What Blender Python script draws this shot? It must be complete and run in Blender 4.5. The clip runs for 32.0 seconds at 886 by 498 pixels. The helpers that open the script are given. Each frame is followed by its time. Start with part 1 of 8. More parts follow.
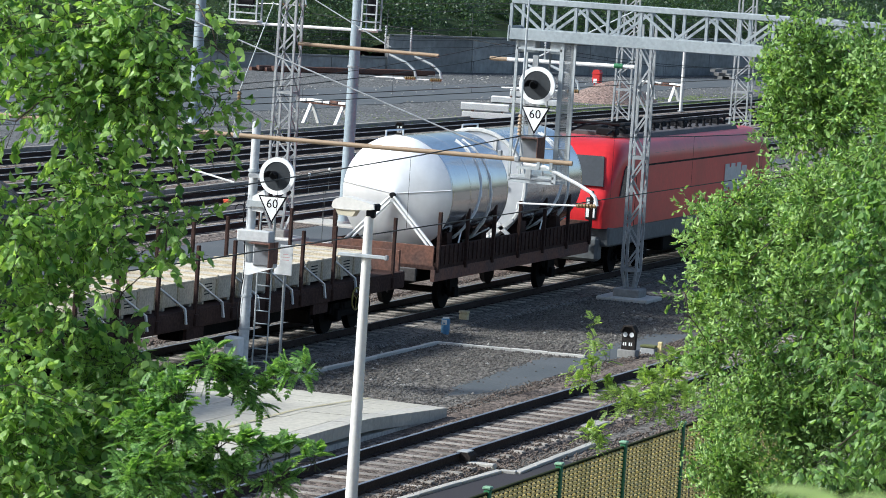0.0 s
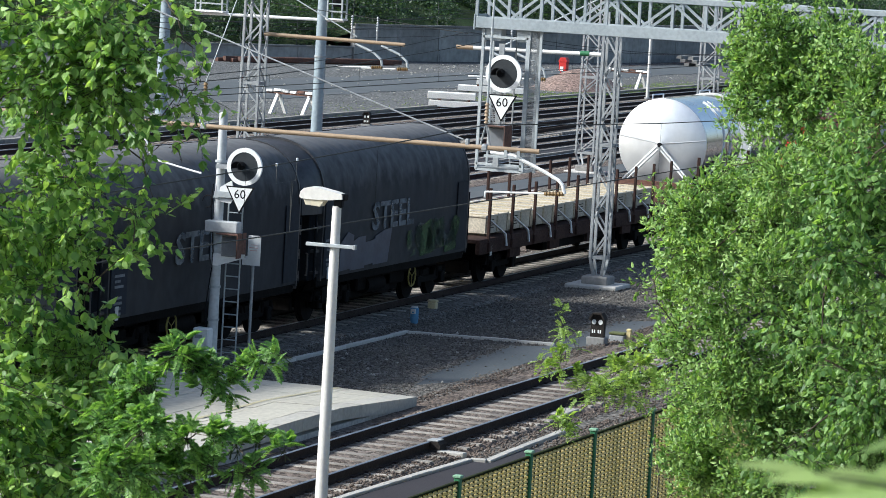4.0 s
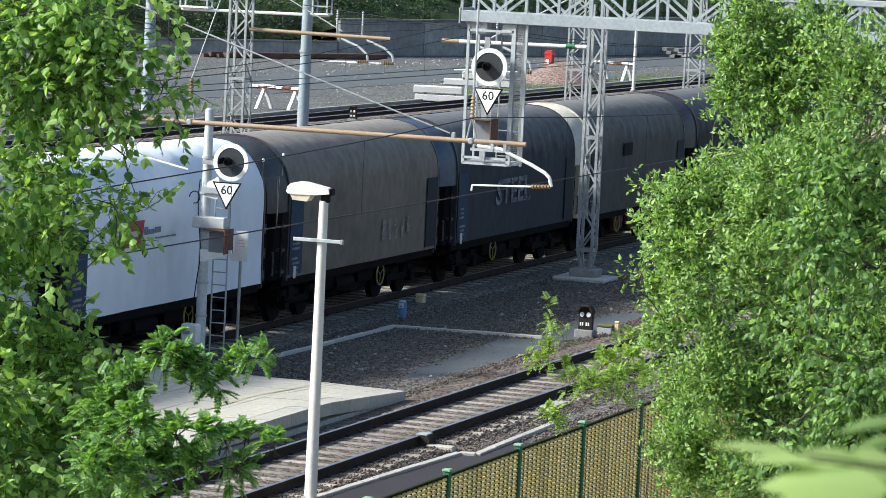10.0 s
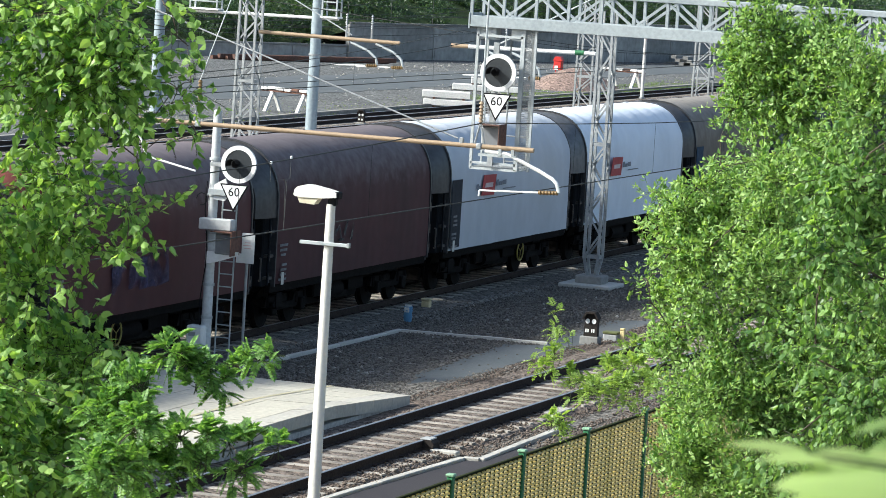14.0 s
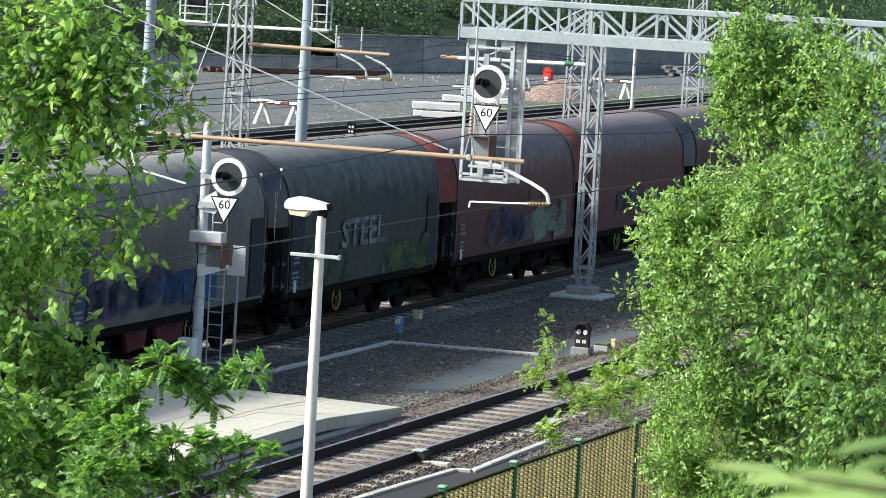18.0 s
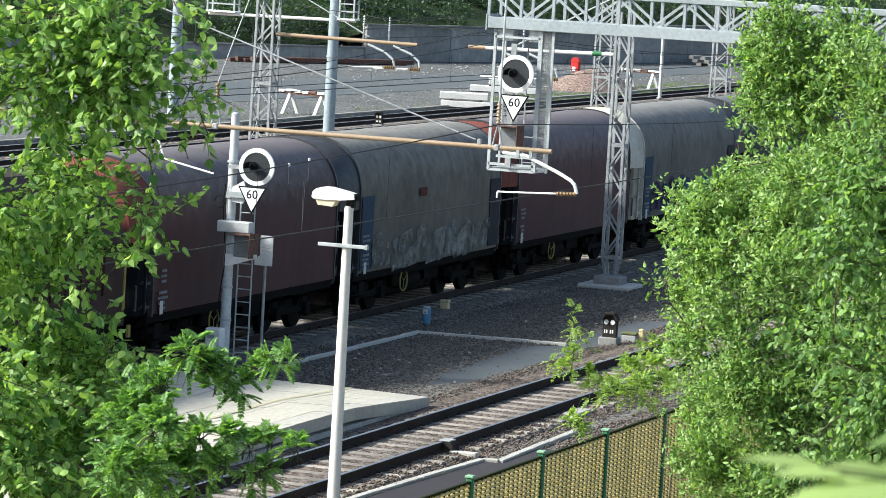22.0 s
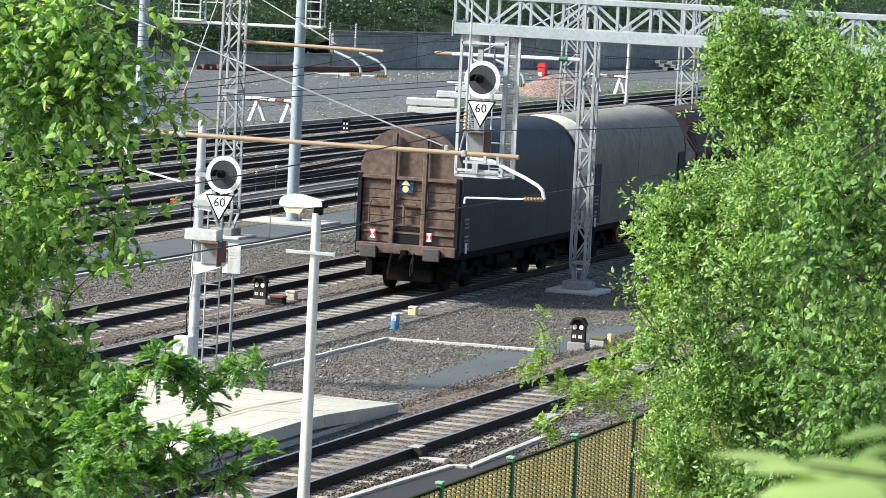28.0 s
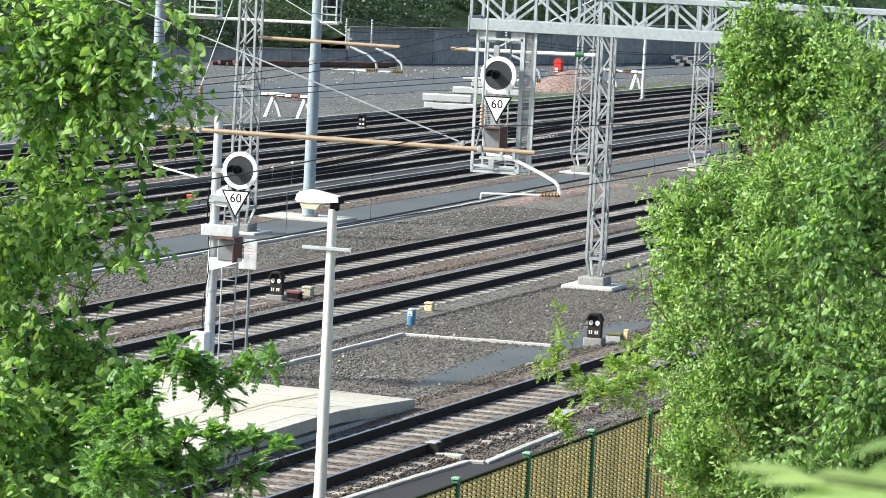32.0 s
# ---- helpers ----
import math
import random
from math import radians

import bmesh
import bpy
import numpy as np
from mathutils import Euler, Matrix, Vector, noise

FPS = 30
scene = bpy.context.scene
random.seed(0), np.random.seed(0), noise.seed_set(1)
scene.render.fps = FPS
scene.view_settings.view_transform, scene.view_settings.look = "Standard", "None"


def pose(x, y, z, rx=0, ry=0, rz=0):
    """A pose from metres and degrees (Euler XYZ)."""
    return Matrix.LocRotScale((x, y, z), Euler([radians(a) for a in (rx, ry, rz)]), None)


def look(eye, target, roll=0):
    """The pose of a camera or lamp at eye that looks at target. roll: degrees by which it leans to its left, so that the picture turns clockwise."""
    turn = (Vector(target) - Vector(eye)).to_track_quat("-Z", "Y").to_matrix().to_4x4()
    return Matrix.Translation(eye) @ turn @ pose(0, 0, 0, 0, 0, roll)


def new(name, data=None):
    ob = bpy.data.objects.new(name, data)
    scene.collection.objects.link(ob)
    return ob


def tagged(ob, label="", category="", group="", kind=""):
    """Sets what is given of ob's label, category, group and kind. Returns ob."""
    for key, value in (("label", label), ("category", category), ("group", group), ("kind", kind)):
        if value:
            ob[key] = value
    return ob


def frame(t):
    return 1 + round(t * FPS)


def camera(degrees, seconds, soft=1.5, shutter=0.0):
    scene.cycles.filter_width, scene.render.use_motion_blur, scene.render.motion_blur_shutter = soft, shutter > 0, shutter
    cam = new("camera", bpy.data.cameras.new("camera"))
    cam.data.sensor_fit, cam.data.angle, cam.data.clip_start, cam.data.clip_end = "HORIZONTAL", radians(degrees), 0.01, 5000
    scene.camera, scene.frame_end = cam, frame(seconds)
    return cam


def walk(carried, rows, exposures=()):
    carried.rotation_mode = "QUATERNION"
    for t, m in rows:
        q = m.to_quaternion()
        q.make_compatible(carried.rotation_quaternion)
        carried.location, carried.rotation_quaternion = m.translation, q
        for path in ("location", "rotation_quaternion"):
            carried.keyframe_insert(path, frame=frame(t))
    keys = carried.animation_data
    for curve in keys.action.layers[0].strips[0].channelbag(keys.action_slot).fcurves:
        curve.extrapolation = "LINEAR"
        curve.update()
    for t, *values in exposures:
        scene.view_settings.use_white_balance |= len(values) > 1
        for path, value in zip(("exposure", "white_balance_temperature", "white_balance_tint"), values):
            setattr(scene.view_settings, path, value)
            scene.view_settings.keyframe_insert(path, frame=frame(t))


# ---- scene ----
# Plan: x runs along the rails, y across them away from the viewer, z = 0 is the top of the rails.
EYE = (0.0, 0.0, 9.279)
# seconds, bearing from +y towards +x, downward tilt, lean (degrees)
AIM = [
    (0.0, 70.749, 4.760, 3.75), (0.5, 70.675, 4.836, 3.74), (1.0, 70.668, 4.773, 3.70), (1.5, 70.794, 4.735, 3.58),
    (2.0, 70.927, 4.803, 3.54), (2.5, 70.997, 4.815, 3.58), (3.0, 71.092, 4.819, 3.44), (3.5, 71.255, 4.785, 3.14),
    (4.0, 71.253, 4.900, 3.27), (4.5, 71.160, 5.003, 3.36), (6.5, 71.234, 4.953, 3.21), (7.0, 71.283, 5.026, 3.22),
    (7.5, 71.320, 5.059, 3.21), (8.0, 71.331, 5.154, 3.39), (8.5, 71.220, 5.191, 3.48), (9.0, 71.312, 5.080, 3.28),
    (9.5, 71.360, 5.029, 3.05), (10.0, 71.454, 4.985, 2.78), (10.5, 71.424, 5.031, 3.10), (11.0, 71.231, 5.170, 3.32),
    (11.5, 71.265, 5.119, 3.40), (12.0, 71.327, 5.084, 3.43), (12.5, 71.287, 5.105, 3.57), (13.0, 71.354, 5.005, 3.43),
    (13.5, 71.344, 4.927, 3.57), (15.5, 71.473, 4.785, 3.11), (16.0, 71.537, 4.740, 3.04), (16.5, 71.507, 4.708, 3.19),
    (17.0, 71.491, 4.684, 3.22), (17.5, 71.538, 4.684, 3.15), (18.0, 71.483, 4.730, 3.26), (18.5, 71.355, 4.858, 3.35),
    (19.0, 71.238, 4.931, 3.40), (19.5, 71.161, 4.944, 3.38), (20.0, 71.043, 5.008, 3.39), (20.5, 71.041, 5.004, 3.34),
    (21.0, 70.943, 4.980, 3.30), (21.5, 70.993, 4.921, 3.18), (22.0, 71.064, 4.909, 3.24), (22.5, 71.158, 4.854, 3.25),
    (23.0, 71.219, 4.835, 3.25), (23.5, 71.480, 4.763, 2.94), (24.0, 71.442, 4.806, 2.95), (24.5, 71.393, 4.828, 3.12),
    (25.0, 71.329, 4.802, 3.11), (25.5, 71.369, 4.784, 3.05), (27.5, 71.502, 4.843, 2.99), (28.0, 71.556, 4.786, 2.84),
    (28.5, 71.551, 4.809, 2.80), (29.0, 71.458, 4.866, 2.74), (29.5, 71.440, 4.858, 2.73), (30.0, 71.474, 4.831, 2.74),
    (30.5, 71.507, 4.802, 2.71), (31.0, 71.515, 4.770, 2.61), (31.5, 71.423, 4.813, 2.59), (32.0, 71.308, 4.865, 2.80),
]


def aim(bearing, tilt, lean):
    b, e = radians(bearing), radians(tilt)
    way = Vector((math.sin(b) * math.cos(e), math.cos(b) * math.cos(e), -math.sin(e)))
    return look(EYE, Vector(EYE) + way * 50, lean)


cam = camera(13.65, 32.0, soft=0.8)
cam.data.dof.use_dof = True
cam.data.dof.focus_distance, cam.data.dof.aperture_fstop = 80.0, 25.0
walk(cam, [(t, aim(b, e, l)) for t, b, e, l in AIM], [(0.0, 0.57, 5780, 6), (8.0, 0.70, 5960, 6), (16.0, 0.99, 6130, 4), (32.0, 1.01, 6130, 4)])

# ---- light ----
SUN_UP, SUN_AZ = radians(36), radians(-29)  # azimuth from +y towards +x
world = bpy.data.worlds.new("sky")
scene.world = world
world.use_nodes = True
wn = world.node_tree.nodes
sky = wn.new("ShaderNodeTexSky")
sky.sky_type, sky.sun_disc = "NISHITA", False
sky.sun_elevation, sky.sun_rotation = SUN_UP, SUN_AZ
sky.dust_density, sky.ozone_density = 3.0, 0.6
world.node_tree.links.new(sky.outputs[0], wn["Background"].inputs[0])
wn["Background"].inputs[1].default_value = 0.108
lamp = bpy.data.lights.new("sun", "SUN")
lamp.energy, lamp.angle, lamp.color = 4.1, radians(8.0), (1.0, 0.95, 0.87)
sun = new("sun", lamp)
towards = Vector((math.sin(SUN_AZ) * math.cos(SUN_UP), math.cos(SUN_AZ) * math.cos(SUN_UP), math.sin(SUN_UP)))
sun.matrix_world = look(towards * 100, (0, 0, 0))


# ---- materials ----
def surf(name, col, rough=0.8, metal=0.0, var=0.25, scales=(0.5, 9.0), bump=0.25, col2=None, piece=0.0, spec=0.4, island=False, stretch=None, dust_sun=None):
    """A worn surface: col, drifting towards col2 by patches, with fine grain and relief."""
    m = bpy.data.materials.new(name)
    m.use_nodes = True
    nt = m.node_tree
    n, l = nt.nodes, nt.links
    b = n["Principled BSDF"]
    co = n.new("ShaderNodeTexCoord")
    big, fine = n.new("ShaderNodeTexNoise"), n.new("ShaderNodeTexNoise")
    for node, s, d in ((big, scales[0], 5), (fine, scales[1], 4)):
        node.inputs["Scale"].default_value, node.inputs["Detail"].default_value = s, d
        if stretch:
            sc = n.new("ShaderNodeVectorMath")
            sc.operation = "MULTIPLY"
            sc.inputs[1].default_value = stretch
            l.new(co.outputs["Object"], sc.inputs[0])
            l.new(sc.outputs["Vector"], node.inputs["Vector"])
        else:
            l.new(co.outputs["Object"], node.inputs["Vector"])
    ramp = n.new("ShaderNodeValToRGB")
    ramp.color_ramp.elements[0].position, ramp.color_ramp.elements[1].position = 0.36, 0.66
    second = col2 or tuple(c * (1 - var) for c in col)
    ramp.color_ramp.elements[0].color = (*col, 1)
    ramp.color_ramp.elements[1].color = (*second, 1)
    l.new(big.outputs["Fac"], ramp.inputs["Fac"])
    tone = ramp.outputs["Color"]
    if dust_sun:
        # towards the top: settled dust, and the roof's sunlit brightness put into the colour
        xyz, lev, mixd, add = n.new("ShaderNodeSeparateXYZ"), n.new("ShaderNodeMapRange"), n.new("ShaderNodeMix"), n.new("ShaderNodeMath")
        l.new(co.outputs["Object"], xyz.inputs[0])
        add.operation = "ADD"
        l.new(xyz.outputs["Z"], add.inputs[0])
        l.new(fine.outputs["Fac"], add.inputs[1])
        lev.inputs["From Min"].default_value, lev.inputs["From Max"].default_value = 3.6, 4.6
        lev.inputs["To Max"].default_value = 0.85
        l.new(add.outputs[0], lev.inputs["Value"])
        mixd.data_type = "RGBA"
        mixd.inputs[7].default_value = (*dust_sun, 1)
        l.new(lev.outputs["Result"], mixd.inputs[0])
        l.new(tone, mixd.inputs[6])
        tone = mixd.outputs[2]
    mul = n.new("ShaderNodeMapRange")
    mul.inputs["From Min"].default_value, mul.inputs["From Max"].default_value = 0.3, 0.7
    mul.inputs["To Min"].default_value, mul.inputs["To Max"].default_value = 1 - var, 1 + var
    l.new(fine.outputs["Fac"], mul.inputs["Value"])
    mix = n.new("ShaderNodeVectorMath")
    mix.operation = "SCALE"
    l.new(tone, mix.inputs[0])
    last = mul.outputs["Result"]
    if piece:
        src = n.new("ShaderNodeNewGeometry") if island else n.new("ShaderNodeObjectInfo")
        one = n.new("ShaderNodeMapRange")
        one.inputs["To Min"].default_value, one.inputs["To Max"].default_value = 1 - piece, 1 + piece
        l.new(src.outputs["Random Per Island" if island else "Random"], one.inputs["Value"])
        both = n.new("ShaderNodeMath")
        both.operation = "MULTIPLY"
        l.new(last, both.inputs[0])
        l.new(one.outputs["Result"], both.inputs[1])
        last = both.outputs[0]
    l.new(last, mix.inputs["Scale"])
    l.new(mix.outputs["Vector"], b.inputs["Base Color"])
    b.inputs["Roughness"].default_value, b.inputs["Metallic"].default_value = rough, metal
    b.inputs["Specular IOR Level"].default_value = spec
    if bump:
        bp = n.new("ShaderNodeBump")
        bp.inputs["Strength"].default_value, bp.inputs["Distance"].default_value = bump, 0.02
        l.new(fine.outputs["Fac"], bp.inputs["Height"])
        l.new(bp.outputs["Normal"], b.inputs["Normal"])
    return m


def stones(name, col, col2, size=20.0, light=0.5):
    """Loose crushed stone: cells of their own tone over broad stains."""
    m = bpy.data.materials.new(name)
    m.use_nodes = True
    n, l = m.node_tree.nodes, m.node_tree.links
    b = n["Principled BSDF"]
    co = n.new("ShaderNodeTexCoord")
    cell, big = n.new("ShaderNodeTexVoronoi"), n.new("ShaderNodeTexNoise")
    cell.inputs["Scale"].default_value = size
    big.inputs["Scale"].default_value, big.inputs["Detail"].default_value = 0.35, 6
    l.new(co.outputs["Object"], cell.inputs["Vector"])
    l.new(co.outputs["Object"], big.inputs["Vector"])
    ramp = n.new("ShaderNodeValToRGB")
    ramp.color_ramp.elements[0].position, ramp.color_ramp.elements[1].position = 0.35, 0.68
    ramp.color_ramp.elements[0].color, ramp.color_ramp.elements[1].color = (*col, 1), (*col2, 1)
    l.new(big.outputs["Fac"], ramp.inputs["Fac"])
    sep = n.new("ShaderNodeSeparateColor")
    l.new(cell.outputs["Color"], sep.inputs["Color"])
    rng = n.new("ShaderNodeMapRange")
    rng.inputs["To Min"].default_value, rng.inputs["To Max"].default_value = 1 - light, 1 + light
    l.new(sep.outputs[0], rng.inputs["Value"])
    mix = n.new("ShaderNodeVectorMath")
    mix.operation = "SCALE"
    l.new(ramp.outputs["Color"], mix.inputs[0])
    l.new(rng.outputs["Result"], mix.inputs["Scale"])
    l.new(mix.outputs["Vector"], b.inputs["Base Color"])
    b.inputs["Roughness"].default_value = 0.95
    b.inputs["Specular IOR Level"].default_value = 0.2
    bp = n.new("ShaderNodeBump")
    bp.inputs["Strength"].default_value, bp.inputs["Distance"].default_value = 0.9, 0.03
    bp.invert = True
    l.new(cell.outputs["Distance"], bp.inputs["Height"])
    l.new(bp.outputs["Normal"], b.inputs["Normal"])
    return m


def leafy(name, col, col2, glow=0.35):
    """A leaf: one tone each, letting some light through."""
    m = bpy.data.materials.new(name)
    m.use_nodes = True
    n, l = m.node_tree.nodes, m.node_tree.links
    b, out = n["Principled BSDF"], n["Material Output"]
    geo = n.new("ShaderNodeNewGeometry")
    ramp = n.new("ShaderNodeValToRGB")
    ramp.color_ramp.elements[0].color, ramp.color_ramp.elements[1].color = (*col, 1), (*col2, 1)
    l.new(geo.outputs["Random Per Island"], ramp.inputs["Fac"])
    l.new(ramp.outputs["Color"], b.inputs["Base Color"])
    b.inputs["Roughness"].default_value, b.inputs["Specular IOR Level"].default_value = 0.45, 0.4
    tr, mx = n.new("ShaderNodeBsdfTranslucent"), n.new("ShaderNodeMixShader")
    warm = n.new("ShaderNodeVectorMath")
    warm.operation = "MULTIPLY"
    warm.inputs[1].default_value = (1.6, 1.6, 0.65)
    l.new(ramp.outputs["Color"], warm.inputs[0])
    l.new(warm.outputs["Vector"], tr.inputs["Color"])
    mx.inputs[0].default_value = glow
    l.new(b.outputs[0], mx.inputs[1])
    l.new(tr.outputs[0], mx.inputs[2])
    l.new(mx.outputs[0], out.inputs["Surface"])
    return m


M = {
    "ballast": stones("ballast", (0.122, 0.111, 0.098), (0.148, 0.139, 0.125), 15, 0.75),
    "ballast_rust": stones("rusty ballast", (0.12, 0.092, 0.074), (0.15, 0.13, 0.115), 14, 0.75),
    "ballast_pale": stones("pale gravel", (0.122, 0.124, 0.122), (0.092, 0.094, 0.094), 9, 0.7),
    "pebble_red": stones("reddish crushed stone", (0.25, 0.175, 0.145), (0.20, 0.155, 0.135), 9),
    "asphalt": surf("asphalt", (0.070, 0.080, 0.086), 0.85, var=0.15, scales=(0.35, 18), bump=0.1, col2=(0.090, 0.098, 0.103)),
    "asphalt_dark": surf("dark asphalt", (0.032, 0.028, 0.032), 0.85, var=0.15, scales=(0.6, 30), bump=0.15),
    "concrete": surf("concrete", (0.40, 0.385, 0.35), 0.9, var=0.1, scales=(0.6, 14), bump=0.2, col2=(0.36, 0.345, 0.31), piece=0.1),
    "concrete_pale": surf("pale concrete", (0.52, 0.505, 0.47), 0.9, var=0.1, scales=(0.6, 14), bump=0.2, col2=(0.47, 0.455, 0.42), piece=0.08),
    "slate": surf("grey indicator glass", (0.20, 0.21, 0.225), 0.4, var=0.1, scales=(2, 10), bump=0.0),
    "concrete_grey": surf("grey concrete", (0.27, 0.265, 0.25), 0.9, var=0.15, scales=(0.7, 10), bump=0.25, col2=(0.2, 0.195, 0.185), piece=0.08),
    "paving": surf("platform paving", (0.50, 0.47, 0.39), 0.92, var=0.12, scales=(0.5, 9), bump=0.15, col2=(0.44, 0.41, 0.34), piece=0.04),
    # raised towards white so that shaded slab faces look sunlit
    "slab_white": surf("near-white concrete", (0.76, 0.75, 0.72), 0.9, var=0.1, scales=(0.8, 14), bump=0.15),
    "sleeper": surf("sleeper concrete", (0.34, 0.31, 0.27), 0.92, var=0.25, scales=(1.1, 12), bump=0.3, col2=(0.19, 0.165, 0.14), piece=0.25),
    "rail_side": surf("rail steel, rusted", (0.045, 0.034, 0.030), 0.85, 0.0, spec=0.1, var=0.3, scales=(0.8, 20), bump=0.3),
    "rail_top": surf("rail running face", (0.40, 0.40, 0.41), 0.40, 0.85, var=0.1, scales=(0.5, 6), bump=0.0),
    "galv": surf("galvanised steel", (0.37, 0.385, 0.39), 0.55, 0.35, var=0.18, scales=(1.0, 12), bump=0.1, col2=(0.27, 0.285, 0.295)),
    "mast_pale": surf("pale galvanised mast", (0.58, 0.60, 0.60), 0.6, 0.1, var=0.12, scales=(1.0, 12), bump=0.06, col2=(0.50, 0.52, 0.53)),
    "gantry_grey": surf("blue-grey galvanised truss", (0.36, 0.40, 0.42), 0.55, 0.2, var=0.12, scales=(1.0, 14), bump=0.08, col2=(0.29, 0.33, 0.35)),
    "galv_light": surf("pale painted steel", (0.45, 0.48, 0.49), 0.55, 0.15, var=0.1, scales=(1.0, 14), bump=0.08, col2=(0.37, 0.40, 0.41)),
    "pole_blue": surf("blue-grey pole paint", (0.30, 0.36, 0.40), 0.5, 0.1, var=0.1, scales=(0.6, 10), bump=0.05),
    "white": surf("white paint", (0.84, 0.84, 0.82), 0.5, var=0.06, scales=(1.5, 14), bump=0.05),
    "white_dull": surf("dull white paint", (0.62, 0.62, 0.60), 0.6, var=0.08, scales=(0.8, 10), bump=0.05, col2=(0.54, 0.54, 0.51)),
    "black": surf("black paint", (0.013, 0.013, 0.015), 0.7, spec=0.12, var=0.2, scales=(2, 20), bump=0.1),
    "tan": surf("tan glass-fibre tube", (0.33, 0.24, 0.155), 0.5, var=0.08, scales=(1, 20), bump=0.05),
    "tan_insul": surf("brown insulator", (0.20, 0.125, 0.05), 0.35, var=0.15, scales=(2, 30), bump=0.05),
    "rust": surf("rusty steel", (0.16, 0.075, 0.05), 0.85, 0.1, var=0.3, scales=(1.5, 14), bump=0.3, col2=(0.10, 0.06, 0.05)),
    "grey_box": surf("grey box paint", (0.36, 0.37, 0.37), 0.6, var=0.1, scales=(1.5, 14), bump=0.05),
    "dark_glass": surf("dark lens", (0.05, 0.055, 0.06), 0.15, var=0.1, scales=(2, 10), bump=0.0),
    "red": surf("red paint", (0.55, 0.03, 0.025), 0.5, var=0.1, scales=(1, 12), bump=0.05),
    "orange": surf("orange-red plastic", (0.75, 0.13, 0.06), 0.5, var=0.1, bump=0.05),
    "yellow": surf("weathered yellow paint", (0.66, 0.54, 0.27), 0.7, var=0.1, scales=(2, 14), bump=0.1),
    "yellow_line": surf("faded yellow line", (0.47, 0.415, 0.255), 0.9, var=0.15, scales=(3, 20), bump=0.05, col2=(0.40, 0.37, 0.27)),
    "blue": surf("blue plastic", (0.10, 0.25, 0.42), 0.5, var=0.15, bump=0.05),
    "green_post": surf("green fence paint", (0.035, 0.17, 0.07), 0.55, var=0.15, bump=0.05),
    "stem": surf("green twig bark", (0.07, 0.085, 0.035), 0.8, var=0.3, scales=(4, 30), bump=0.2),
    "wire": surf("copper wire, dark", (0.03, 0.032, 0.03), 0.6, 0.3, var=0.1, bump=0.0),
    "bark": surf("bark", (0.075, 0.06, 0.045), 0.9, var=0.35, scales=(3, 30), bump=0.6),
    "bark_birch": surf("birch twig bark", (0.10, 0.075, 0.055), 0.85, var=0.35, scales=(4, 30), bump=0.5),
    "wood": surf("crate board", (0.60, 0.54, 0.43), 0.85, var=0.22, scales=(1.2, 18), bump=0.2, piece=0.08),
    "faint_red": surf("faded red print", (0.70, 0.42, 0.40), 0.7, var=0.1, bump=0.0),
    "soot": surf("sooty paint", (0.035, 0.030, 0.027), 0.8, var=0.3, scales=(3, 20), bump=0.1, spec=0.1),
    "beige_box": surf("beige paint", (0.40, 0.37, 0.28), 0.7, var=0.1, scales=(2, 14), bump=0.05),
    "dull_red": surf("dull red paint", (0.17, 0.05, 0.05), 0.7, var=0.15, bump=0.08),
    "green_pale": surf("pale green cap", (0.22, 0.38, 0.24), 0.6, var=0.1, bump=0.05),
    "marker_paint": surf("faded yellow-beige paint", (0.60, 0.50, 0.28), 0.75, var=0.12, scales=(3, 16), bump=0.1, col2=(0.52, 0.46, 0.33)),
    "box_pale": surf("pale grey sheet steel", (0.55, 0.56, 0.56), 0.55, var=0.1, scales=(1.5, 14), bump=0.05, col2=(0.45, 0.46, 0.46)),
    "diffuser": surf("yellowed plastic cover", (0.62, 0.56, 0.42), 0.4, var=0.08, scales=(2, 10), bump=0.03),
    "warm_white": surf("warm white enamel", (0.74, 0.715, 0.66), 0.5, var=0.06, scales=(1.5, 14), bump=0.05),
    "grass": surf("grass", (0.025, 0.045, 0.018), 0.95, var=0.4, scales=(0.3, 5), bump=0.6, col2=(0.04, 0.055, 0.025), spec=0.1),
    "wall": surf("stained retaining wall", (0.34, 0.335, 0.315), 0.92, var=0.25, scales=(0.25, 2.0), bump=0.3, col2=(0.19, 0.19, 0.175), piece=0.18),
}


